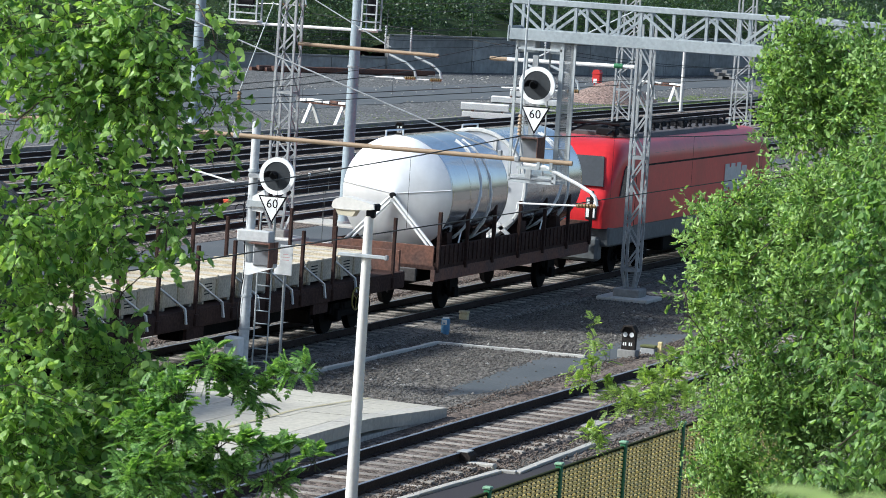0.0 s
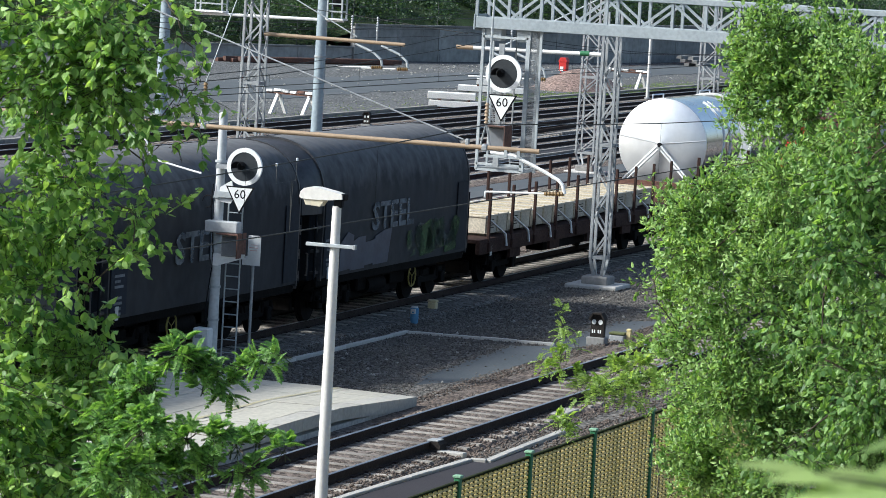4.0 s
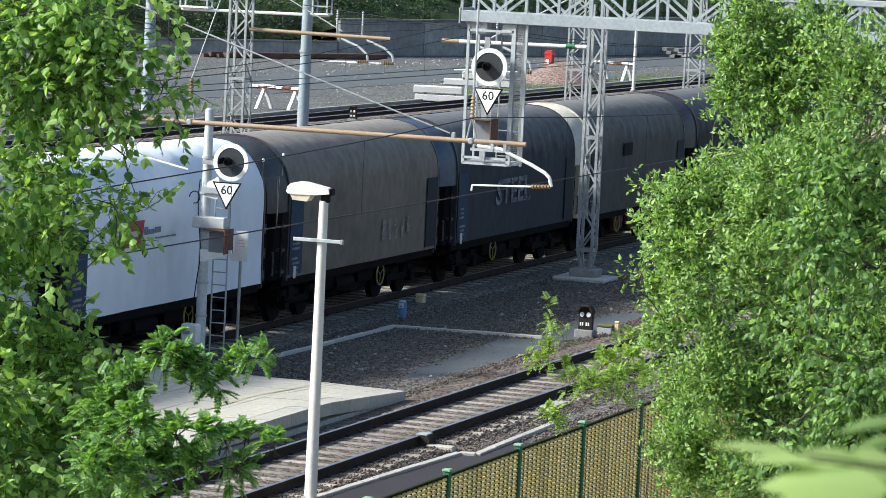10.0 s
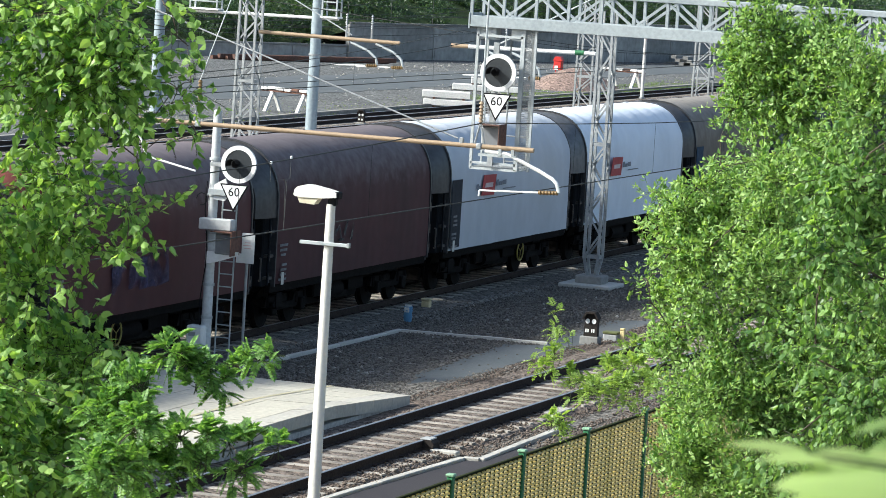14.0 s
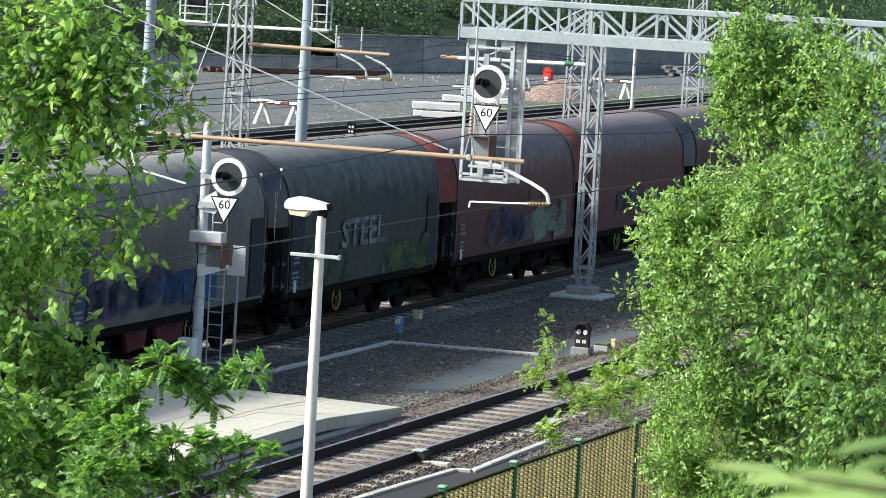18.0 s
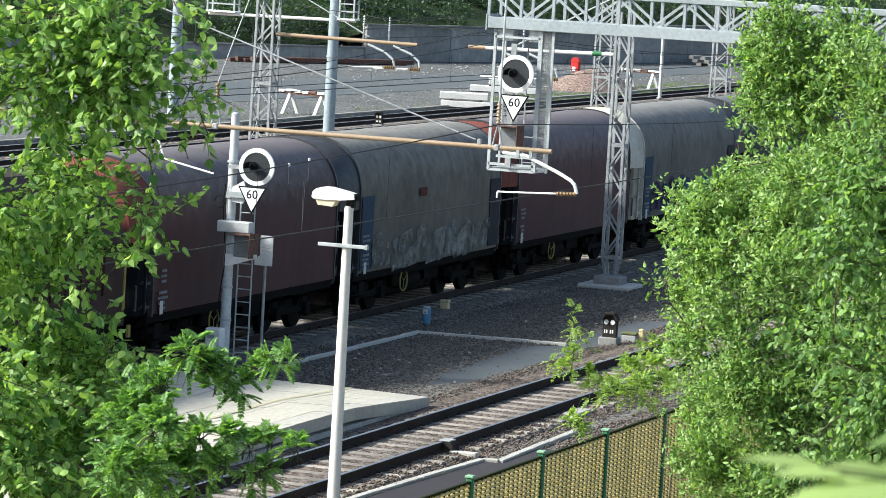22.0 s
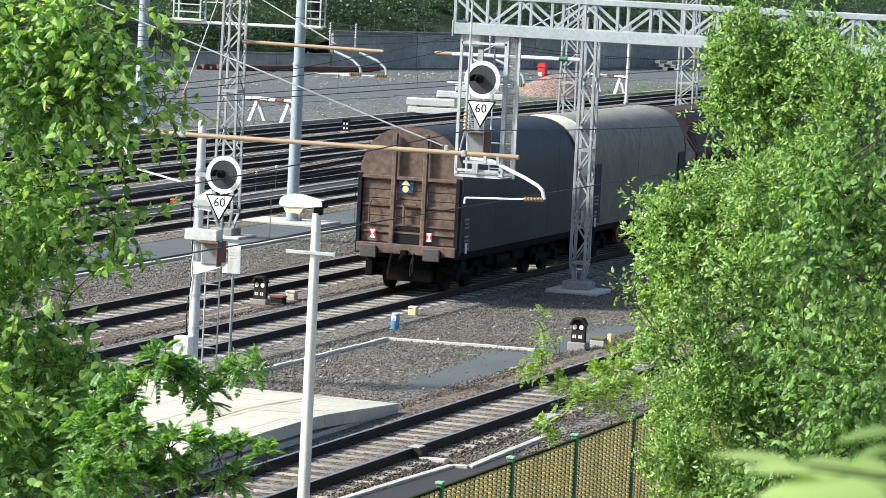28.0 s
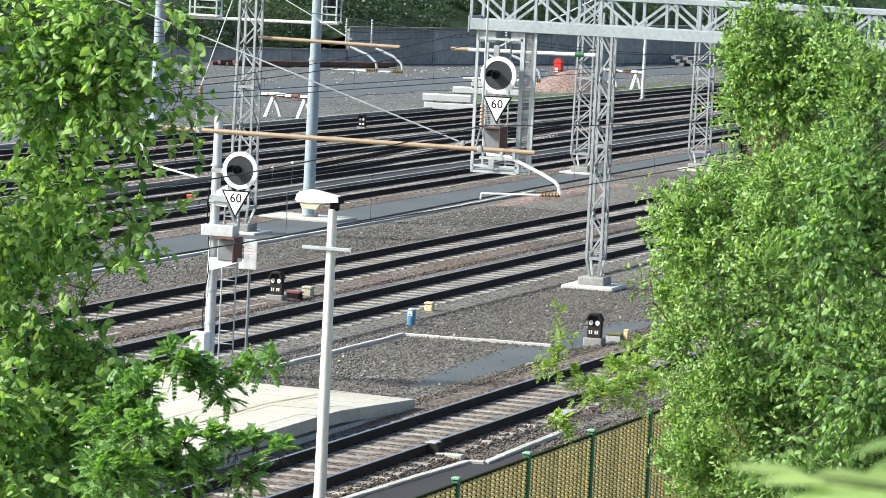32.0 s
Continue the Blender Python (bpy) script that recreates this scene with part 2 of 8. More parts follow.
# ---- shape helpers ----
class Geo:
    """Vertices and faces of one part."""

    def __init__(self):
        self.v, self.f, self.smooth = [], [], False

    def add(self, verts, faces):
        o = len(self.v)
        self.v += [tuple(q) for q in verts]
        self.f += [tuple(i + o for i in q) for q in faces]
        return self

    def box(self, c, s, m=None, ch=0.0):
        """Box round c of size s; ch cuts its edges; m turns it about c."""
        hx, hy, hz = (k / 2 for k in s)
        if ch <= 0:
            vs = [(x * hx, y * hy, z * hz) for x in (-1, 1) for y in (-1, 1) for z in (-1, 1)]
            fs = [(0, 1, 3, 2), (4, 6, 7, 5), (0, 4, 5, 1), (2, 3, 7, 6), (0, 2, 6, 4), (1, 5, 7, 3)]
        else:
            vs, fs, ix = [], [], {}
            for x in (-1, 1):
                for y in (-1, 1):
                    for z in (-1, 1):
                        for a in range(3):
                            q = [x * (hx - ch), y * (hy - ch), z * (hz - ch)]
                            q[a] = (x * hx, y * hy, z * hz)[a]
                            ix[x, y, z, a] = len(vs)
                            vs.append(tuple(q))
            for a in range(3):
                b, c2 = (a + 1) % 3, (a + 2) % 3
                for sg in (-1, 1):
                    loop = []
                    for sb, sc in ((-1, -1), (1, -1), (1, 1), (-1, 1)):
                        k = [0, 0, 0]
                        k[a], k[b], k[c2] = sg, sb, sc
                        loop.append(ix[(*k, a)])
                    fs.append(tuple(loop if sg > 0 else loop[::-1]))
                for sb in (-1, 1):
                    for sc in (-1, 1):
                        k0, k1 = [0, 0, 0], [0, 0, 0]
                        k0[a], k1[a] = -1, 1
                        for k in (k0, k1):
                            k[b], k[c2] = sb, sc
                        q = (ix[(*k0, b)], ix[(*k1, b)], ix[(*k1, c2)], ix[(*k0, c2)])
                        fs.append(q if sb * sc > 0 else q[::-1])
            for x in (-1, 1):
                for y in (-1, 1):
                    for z in (-1, 1):
                        q = (ix[x, y, z, 0], ix[x, y, z, 1], ix[x, y, z, 2])
                        fs.append(q if x * y * z > 0 else q[::-1])
        out = []
        for q in vs:
            q = Vector(q)
            if m is not None:
                q = m.to_3x3() @ q
            out.append((q.x + c[0], q.y + c[1], q.z + c[2]))
        return self.add(out, fs)

    def tube(self, a, b, r, r2=None, seg=10, caps=True):
        a, b = Vector(a), Vector(b)
        r2 = r if r2 is None else r2
        w = (b - a).normalized()
        u = w.orthogonal().normalized()
        t = w.cross(u)
        vs = []
        for p, k in ((a, r), (b, r2)):
            for i in range(seg):
                g = 2 * math.pi * i / seg
                vs.append(p + (u * math.cos(g) + t * math.sin(g)) * k)
        fs = [(i, (i + 1) % seg, seg + (i + 1) % seg, seg + i) for i in range(seg)]
        if caps:
            fs += [tuple(range(seg - 1, -1, -1)), tuple(range(seg, 2 * seg))]
        self.smooth = True
        return self.add(vs, fs)

    def path(self, pts, r, seg=8):
        for a, b in zip(pts, pts[1:]):
            self.tube(a, b, r, seg=seg)
        return self

    def hose(self, pts, r, seg=8):
        """One bent round strand through the points."""
        pts = [Vector(p) for p in pts]
        o = len(self.v)
        for i, p in enumerate(pts):
            d = (pts[min(i + 1, len(pts) - 1)] - pts[max(i - 1, 0)]).normalized()
            u = d.cross(Vector((1, 0.02, 0.01))).normalized()
            w = d.cross(u)
            for k in range(seg):
                a = 2 * math.pi * k / seg
                self.v.append(p + u * (r * math.cos(a)) + w * (r * math.sin(a)))
        for i in range(len(pts) - 1):
            for k in range(seg):
                a, b = o + i * seg + k, o + i * seg + (k + 1) % seg
                self.f.append((a, b, b + seg, a + seg))
        return self

    def lathe(self, a, b, steps, seg=12):
        """One turned body from a to b: steps are pairs of way along (0 to 1) and radius."""
        a, b = Vector(a), Vector(b)
        w = (b - a).normalized()
        u = w.orthogonal().normalized()
        t = w.cross(u)
        vs = [a.lerp(b, k) + (u * math.cos(2 * math.pi * i / seg) + t * math.sin(2 * math.pi * i / seg)) * r for k, r in steps for i in range(seg)]
        fs = [(j * seg + i, j * seg + (i + 1) % seg, (j + 1) * seg + (i + 1) % seg, (j + 1) * seg + i) for j in range(len(steps) - 1) for i in range(seg)]
        fs += [tuple(range(seg - 1, -1, -1)), tuple(range((len(steps) - 1) * seg, len(steps) * seg))]
        self.smooth = True
        return self.add(vs, fs)

    def hoop(self, c, prof, seg=40, axis="x", start=0.0, sweep=1.0):
        """An outline (radius, way along the axis) turned round c: a rim, or part of one."""
        c, n = Vector(c), len(prof)
        m = seg if sweep == 1.0 else seg + 1
        vs = []
        for i in range(m):
            g = start + 2 * math.pi * sweep * i / seg
            for r, k in prof:
                p, q = r * math.cos(g), r * math.sin(g)
                vs.append(c + Vector((k, p, q) if axis == "x" else (p, k, q)))
        fs = [(i * n + j, i * n + (j + 1) % n, (i + 1) % m * n + (j + 1) % n, (i + 1) % m * n + j) for i in range(seg) for j in range(n)]
        if m > seg:
            fs += [tuple(range(n)), tuple(range(seg * n, seg * n + n))]
        self.smooth = True
        return self.add(vs, fs)

    def prism(self, prof, a, b, axis="x"):
        """A closed outline (u, w), swept from a to b along x (u is y), y (u is x) or z (u, w are x, y)."""
        n = len(prof)
        put = {"x": lambda u, w, k: (k, u, w), "y": lambda u, w, k: (u, k, w), "z": lambda u, w, k: (u, w, k)}[axis]
        vs = [put(u, w, k) for k in (a, b) for u, w in prof]
        fs = [(i, (i + 1) % n, n + (i + 1) % n, n + i) for i in range(n)]
        fs += [tuple(range(n - 1, -1, -1)), tuple(range(n, 2 * n))]
        if axis == "y":
            fs = [q[::-1] for q in fs]
        return self.add(vs, fs)

    def angle(self, a, b, w, t=0.012, side=(0, 0, 1)):
        """A flat bar or leg of square section from a to b."""
        a, b = Vector(a), Vector(b)
        d = (b - a).normalized()
        u = d.cross(Vector(side))
        u = u.normalized() if u.length > 1e-4 else d.orthogonal().normalized()
        k = d.cross(u)
        vs = []
        for p in (a, b):
            for i, j in ((-1, -1), (1, -1), (1, 1), (-1, 1)):
                vs.append(p + u * (i * w / 2) + k * (j * t / 2))
        return self.add(vs, [(0, 1, 5, 4), (1, 2, 6, 5), (2, 3, 7, 6), (3, 0, 4, 7), (3, 2, 1, 0), (4, 5, 6, 7)])

    def mesh(self, name, mat):
        me = bpy.data.meshes.new(name)
        me.from_pydata(self.v, [], self.f)
        if len(self.f) < 2500:
            bm = bmesh.new()
            bm.from_mesh(me)
            bmesh.ops.recalc_face_normals(bm, faces=bm.faces)
            bm.to_mesh(me)
            bm.free()
        for k in (mat if isinstance(mat, (list, tuple)) else (mat,)):
            me.materials.append(k)
        if self.smooth:
            me.polygons.foreach_set("use_smooth", [True] * len(me.polygons))
            me.set_sharp_from_angle(angle=radians(38))
        me.update()
        return me


def thing(name, label, category, at=(0, 0, 0), group="", kind=""):
    ob = new(name)
    ob.empty_display_size = 0.2
    ob.location = at
    return tagged(ob, label, category, group, kind)


def part(name, geo, mat, parent, label="", at=None):
    ob = new(name, geo.mesh(name, mat) if isinstance(geo, Geo) else geo)
    ob.parent = parent
    if at is not None:
        ob.location = at
    if label:
        ob["label"] = label
    return ob


def solo(name, geo, mat, label, category, group="", kind="", at=(0, 0, 0)):
    ob = new(name, geo.mesh(name, mat))
    ob.location = at
    return tagged(ob, label, category, group, kind)


def words(text, size, mat, parent, m, name="lettering", thick=0.004):
    cu = bpy.data.curves.new(name, "FONT")
    cu.body, cu.size, cu.extrude, cu.align_x, cu.align_y = text, size, thick, "CENTER", "CENTER"
    cu.resolution_u = 2
    cu.materials.append(mat)
    ob = new(name, cu)
    ob.parent = parent
    ob.matrix_local = m
    return ob


GROUND = -0.27
T1_Y, T1_SLOPE, T2_Y, T3_Y = 22.38, -0.0095, 31.52, 35.57


# ---- ground, tracks, platform ----
M["platform_side"] = surf("stained platform side", (0.52, 0.50, 0.45), 0.92, var=0.25, scales=(1.2, 9), bump=0.35, col2=(0.36, 0.34, 0.30))
M["platform_edge"] = surf("platform edge concrete", (0.43, 0.41, 0.36), 0.9, var=0.12, scales=(0.8, 12), bump=0.2, col2=(0.42, 0.395, 0.345), piece=0.06)
M["olive_lid"] = surf("faded olive paint", (0.12, 0.13, 0.05), 0.8, var=0.2, bump=0.1)
M["fence_old"] = surf("dull old fence steel", (0.10, 0.105, 0.10), 0.7, 0.2, var=0.2, bump=0.1)
M["edging"] = surf("weathered edging concrete", (0.30, 0.285, 0.255), 0.92, var=0.2, scales=(1.5, 12), bump=0.25, col2=(0.21, 0.2, 0.18), piece=0.15)
def sheet(name, prof, a, b, mat, label, category, kind="structure", axis="x"):
    return solo(name, Geo().prism(prof, a, b, axis), mat, label, category, kind=kind)


g = Geo()
xs = [-2500, -400, -60] + list(range(0, 401, 8)) + [700, 3000]
ys = [-2500, -300, -20] + list(range(0, 97, 4)) + [400, 3000]
ix = {}
for i, x in enumerate(xs):
    for j, y in enumerate(ys):
        ix[i, j] = len(g.v)
        inside = 20 < x < 400 and 8 < y < 92
        g.v.append((x, y, GROUND + (0.03 * noise.noise((x * 0.13, y * 0.21, 0)) if inside else 0)))
for i in range(len(xs) - 1):
    for j in range(len(ys) - 1):
        g.f.append((ix[i, j], ix[i + 1, j], ix[i + 1, j + 1], ix[i, j + 1]))
solo("ground", g, M["ballast"], "grey-brown crushed stone railway yard ground", "ground", kind="structure")

RAIL = [(-0.062, -0.172), (0.062, -0.172), (0.062, -0.160), (0.014, -0.14), (0.012, -0.045), (0.034, -0.035), (0.034, -0.006), (0.026, 0.0), (-0.026, 0.0), (-0.034, -0.006), (-0.034, -0.035), (-0.012, -0.045), (-0.014, -0.14), (-0.062, -0.160)]


def rail_mesh(length):
    g = Geo().prism(RAIL, 0, length)
    me = g.mesh("rail", (M["rail_side"], M["rail_top"]))
    for p in me.polygons:
        if p.normal.z > 0.8 and p.center.z > -0.02:
            p.material_index = 1
    return me


SLEEPER = Geo().prism([(-0.13, -0.17), (0.13, -0.17), (0.10, 0.0), (-0.10, 0.0)], -1.25, 1.25, "y").mesh("sleeper", M["sleeper"])


def track(y0, slope, x0, x1, pitch, label, singles=None, bed="ballast_rust", pivot=60.0, near=2.1):
    """One track with its bed, two rails and sleepers; singles: the stretch whose sleepers are pieces of their own."""
    turn = math.atan(slope)
    base = thing("track", label, "railway track", (0, 0, 0), kind="structure")
    base.matrix_basis = pose(x0, y0 + (x0 - pivot) * slope, 0, 0, 0, math.degrees(turn))
    n = x1 - x0
    bedgeo = Geo().prism([(-near, -0.30), (2.1, -0.30), (1.75, -0.205), (0.9, -0.184), (-0.9, -0.184), (0.15 - near, -0.205)], 0, n)
    part("ballast_bed", bedgeo, M[bed], base)
    rail = rail_mesh(n)
    for s in (-1, 1):
        part("rail", rail, None, base, at=(0, s * 0.7525, 0))
    rest = Geo()
    rng = random.Random(int(y0 * 10))
    for i in range(int(n / pitch)):
        x = i * pitch + rng.uniform(-0.02, 0.02)
        if singles and singles[0] < x + x0 < singles[1]:
            ob = part("sleeper", SLEEPER, None, base, at=(x, rng.uniform(-0.02, 0.02), -0.172))
            ob.rotation_euler.z = rng.uniform(-0.01, 0.01)
        else:
            rest.prism([(x - 0.13, -0.33), (x + 0.13, -0.33), (x + 0.10, -0.172), (x - 0.10, -0.172)], -1.25, 1.25, "y")
    if rest.v:
        tagged(part("sleeper_row", rest, M["sleeper"], base), kind="stuff")
    clips = Geo()
    for i in range(int(n / pitch)):
        if singles and not singles[0] < i * pitch + x0 < singles[1]:
            continue
        for s in (-0.7525, 0.7525):
            for k in (-0.1, 0.1):
                clips.box((i * pitch, s + k * 0.8, -0.155), (0.10, 0.06, 0.035))
    tagged(part("rail_clip", clips, M["rail_side"], base), kind="stuff")
    return base


track(T1_Y, T1_SLOPE, 30, 300, 0.70, "near railway track with rusty rails on pale concrete sleepers", (50, 100), near=1.42)
track(T2_Y, 0, -120, 420, 0.70, "railway track on which the freight train passes", (60, 125), bed="ballast")
track(T3_Y, 0, -60, 420, 0.70, "empty railway track beside the train's track", (68, 130))
for y, s in ((45.6, 0.012), (49.9, 0.012), (54.6, 0.006), (58.6, 0.0), (62.2, 0.0)):
    track(y, s, 40, 400, 0.70, "siding with dark rusty rails on old sleepers", (41, 40), pivot=130.0)


def turnout(x0, y0, x1, y1, label):
    """Two bent rails that lead from one siding to the next, with their long bearers."""
    base = thing("turnout", label, "railway track", (0, 0, 0), kind="structure")
    for s in (-0.7525, 0.7525):
        ln = Geo()
        n = 14
        pts = []
        for i in range(n + 1):
            k = i / n
            e = k * k * (3 - 2 * k)
            pts.append((x0 + (x1 - x0) * k, y0 + (y1 - y0) * e + s, -0.02))
        for a, b in zip(pts, pts[1:]):
            ln.angle(a, b, 0.07, 0.05)
            ln.angle((a[0], a[1], -0.1), (b[0], b[1], -0.1), 0.03, 0.14)
        part("rail", ln, M["rail_side"], base)
    rows = Geo()
    n = int((x1 - x0) / 0.7)
    for i in range(n):
        k = (i + 0.5) / n
        e = k * k * (3 - 2 * k)
        rows.box((x0 + (x1 - x0) * k, y0 + (y1 - y0) * e, -0.225), (0.2, 3.2, 0.10))
    tagged(part("bearer", rows, M["sleeper"], base), kind="stuff")


turnout(112, 49.7, 190, 54.9, "rusty turnout rails leading between two sidings")


def lane(name, corners, top, mat, label, category, thick=0.2):
    """A flat slab with straight edges over the corners (x, y), seen from above against the clock."""
    return solo(name, Geo().prism(corners, top - thick, top, "z"), mat, label, category, kind="structure")


def ragged(corners, amp, seed):
    """The outline with crumbled edges."""
    rng = random.Random(seed)
    out = []
    for (ax, ay), (bx, by) in zip(corners, corners[1:] + corners[:1]):
        n = max(2, int(math.hypot(bx - ax, by - ay) / max(0.22, amp * 3)))
        for i in range(n):
            k = i / n
            out.append((ax + (bx - ax) * k + rng.uniform(-amp, amp), ay + (by - ay) * k + rng.uniform(-amp, amp) * 0.8))
    return out


lane("asphalt_path", [(40, 41.0), (94, 41.0), (104, 41.1), (116, 41.5), (135, 42.1), (150, 42.5), (300, 46.0), (300, 47.6), (150, 44.2), (126, 43.7), (112, 43.55), (40, 43.2)], GROUND + 0.05, M["asphalt"], "grey asphalt service path between the tracks", "path")
lane("asphalt_patch", ragged([(73.0, 25.2), (74.4, 24.75), (78.4, 24.57), (84, 24.5), (90.7, 24.6), (89.2, 25.6), (85, 25.5), (82.6, 25.15), (81.8, 25.95), (75.0, 25.7)], 0.10, 5), GROUND + 0.015, M["asphalt"], "grey asphalt patch on the crushed stone", "path")
lane("walkway", [(30, 17.2), (65.5, 17.0), (65.5, 20.37), (63.18, 20.33), (63.14, 20.63), (58.4, 20.92), (30, 21.5)], GROUND + 0.03, M["asphalt_dark"], "dark asphalt walkway behind the fence", "path")
lane("gravel_lot", [(90, 65.5), (420, 65.5), (420, 140), (90, 140)], GROUND + 0.05, M["ballast_pale"], "pale gravel yard before the retaining wall", "ground")
lane("asphalt_road", ragged([(120, 73.5), (200, 73.0), (300, 71.0), (400, 70.0), (400, 73.5), (300, 76), (200, 83), (120, 88.0)], 0.5, 9), GROUND + 0.07, M["asphalt"], "worn grey road across the gravel yard", "road")


lane("siding_duct", [(60, 46.7), (112, 47.35), (150, 48.0), (300, 49.6), (300, 50.3), (150, 48.75), (112, 48.1), (60, 47.4)], GROUND + 0.09, M["asphalt_dark"], "dark covered duct between two sidings", "duct")


def kerb(pts, w, top, piece, label, group, mat="edging", h=0.25):
    """A row of concrete edging blocks along a line of points."""
    base = thing("kerb", label, "kerb", (*pts[0], 0), group, kind="structure")
    mesh = {}
    for (ax, ay), (bx, by) in zip(pts, pts[1:]):
        d = math.hypot(bx - ax, by - ay)
        n = max(1, round(d / piece))
        ln = d / n
        key = round(ln, 3)
        if key not in mesh:
            mesh[key] = Geo().box((0, 0, -h / 2), (ln - 0.012, w, h), ch=0.012).mesh("block", M[mat])
        for i in range(n):
            k = (i + 0.5) / n
            ob = part("block", mesh[key], None, base)
            ob.location = (ax + (bx - ax) * k - pts[0][0], ay + (by - ay) * k - pts[0][1], top + random.uniform(-0.008, 0.008))
            ob.rotation_euler.z = math.atan2(by - ay, bx - ax) + random.uniform(-0.006, 0.006)


kerb([(70.2, 28.9), (82.5, 28.8), (82.8, 25.2)], 0.11, GROUND + 0.07, 1.0, "pale concrete cable trough turning a corner", "cable troughs", "concrete_pale")
kerb([(62, 34.2), (75.7, 34.03), (86.6, 33.9)], 0.15, GROUND + 0.07, 1.0, "pale concrete cable trough between the tracks", "cable troughs")
kerb([(70, 40.8), (98, 40.7), (115.8, 40.9), (133, 41.5)], 0.13, GROUND + 0.07, 1.5, "pale concrete edging of the service path", "cable troughs", "concrete_pale")
kerb([(40, 21.6), (58.4, 21.0), (63.22, 20.71), (63.26, 20.40), (67.28, 20.46), (69.0, 20.5)], 0.15, GROUND + 0.075, 1.0, "pale concrete edging of the walkway", "walkway edging", "concrete")
kerb([(120, 65.3), (400, 65.0)], 0.3, GROUND + 0.16, 4.0, "long pale concrete edge of the gravel yard", "yard edging")


for pts in ([(60, 46.6), (112, 47.25), (150, 47.9), (230, 48.75)], [(60, 47.5), (112, 48.2), (150, 48.85), (230, 49.7)], [(70, 52.0), (120, 52.5), (160, 52.75), (230, 53.0)], [(110, 56.75), (165, 56.9), (230, 57.0)]):
    kerb(pts, 0.16, GROUND + 0.13, 2.0, "long grey concrete edging among the sidings", "siding edging", "edging")


def platform():
    """The end of an island platform: paving that dips to the near track at its tip."""
    base = thing("platform", "pale concrete island platform ending in a ramp", "platform", (0, 0, 0), kind="structure")
    y0, y1, n, cols = 23.95, 29.85, 26, 6

    def top(x, v):
        near = 0.22 if x < 65.0 else 0.22 - 0.24 * (x - 65.0) / 4.5
        return near + (0.30 - near) * v

    def spot(u, v):
        x = 42 + (69.5 - 2.3 * v - 42) * u
        return (x, y0 + (y1 - y0) * v, top(x, v))

    core = Geo()
    ring = [(42, y0 + 0.03), (69.45, y0 + 0.03), (67.15, y1 - 0.03), (42, y1 - 0.03)]
    core.v = [(x, y, GROUND) for x, y in ring] + [(x, y, (top(x, 0) if y < 26 else 0.30) - 0.13) for x, y in ring]
    core.f = [(0, 1, 5, 4), (1, 2, 6, 5), (2, 3, 7, 6), (3, 0, 4, 7), (4, 5, 6, 7)]
    part("core", core, M["platform_side"], base, "stained concrete side")
    gap = 0.003
    for i in range(n):
        edges = [0.0, 0.07] + [0.07 + 0.86 * k / cols for k in range(1, cols + 1)] + [1.0]
        for j in range(len(edges) - 1):
            rim = j in (0, len(edges) - 2)
            a, b = (i + gap * 2) / n, (i + 1 - gap * 2) / n
            c, d = edges[j] + gap * 0.4, edges[j + 1] - gap * 0.4
            up = [spot(a, c), spot(b, c), spot(b, d), spot(a, d)]
            th = 0.24 if rim else 0.06
            lift = random.uniform(-0.004, 0.004)
            g = Geo().add([(x, y, z - th) for x, y, z in up] + [(x, y, z + lift) for x, y, z in up], [(3, 2, 1, 0), (4, 5, 6, 7), (0, 1, 5, 4), (1, 2, 6, 5), (2, 3, 7, 6), (3, 0, 4, 7)])
            part("edge_block" if rim else "slab", g, M["platform_edge" if rim else "paving"], base)
    line = Geo()
    for v in (0.24, 0.76):
        for i in range(n):
            q = [spot(i / n, v), spot((i + 1) / n, v), spot((i + 1) / n, v + 0.016), spot(i / n, v + 0.016)]
            line.add([(x, y, z + 0.010) for x, y, z in q], [(0, 1, 2, 3)])
    part("painted_line", line, M["yellow_line"], base, "faded yellow safety line")


platform()


def retaining_wall(a, b, h, n):
    base = thing("retaining_wall", "stained grey concrete retaining wall at the yard's far edge", "wall", (*a, GROUND), kind="structure")
    d = math.hypot(b[0] - a[0], b[1] - a[1])
    base.rotation_euler.z = math.atan2(b[1] - a[1], b[0] - a[0])
    panel = Geo().box((0, 0.2, h / 2), (d / n - 0.05, 0.4, h), ch=0.02).mesh("panel", M["wall"])
    for i in range(n):
        part("panel", panel, None, base, at=((i + 0.5) * d / n, random.uniform(-0.03, 0.03), 0))
    part("coping", Geo().box((d / 2, 0.2, h + 0.06), (d, 0.55, 0.14), ch=0.02), M["concrete_grey"], base)
    posts = Geo()
    rails = Geo()
    for i in range(n + 1):
        posts.tube((i * d / n, 0.2, h + 0.1), (i * d / n, 0.2, h + 1.9), 0.025, seg=6)
    for k in (0.7, 1.3, 1.9):
        rails.tube((0, 0.2, h + k), (d, 0.2, h + k), 0.015, seg=5)
    tagged(part("fence_post", posts, M["fence_old"], base), kind="stuff")
    tagged(part("fence_wire", rails, M["fence_old"], base), kind="stuff")


WALL_LINE = [(120, 151), (200, 113), (246, 91), (275, 82), (300, 78), (460, 70)]


def wall_y(x):
    """The far wall's line, y over x."""
    for (xa, ya), (xb, yb) in zip(WALL_LINE, WALL_LINE[1:]):
        if x <= xb:
            return ya + (yb - ya) * (x - xa) / (xb - xa)
    return 70.0


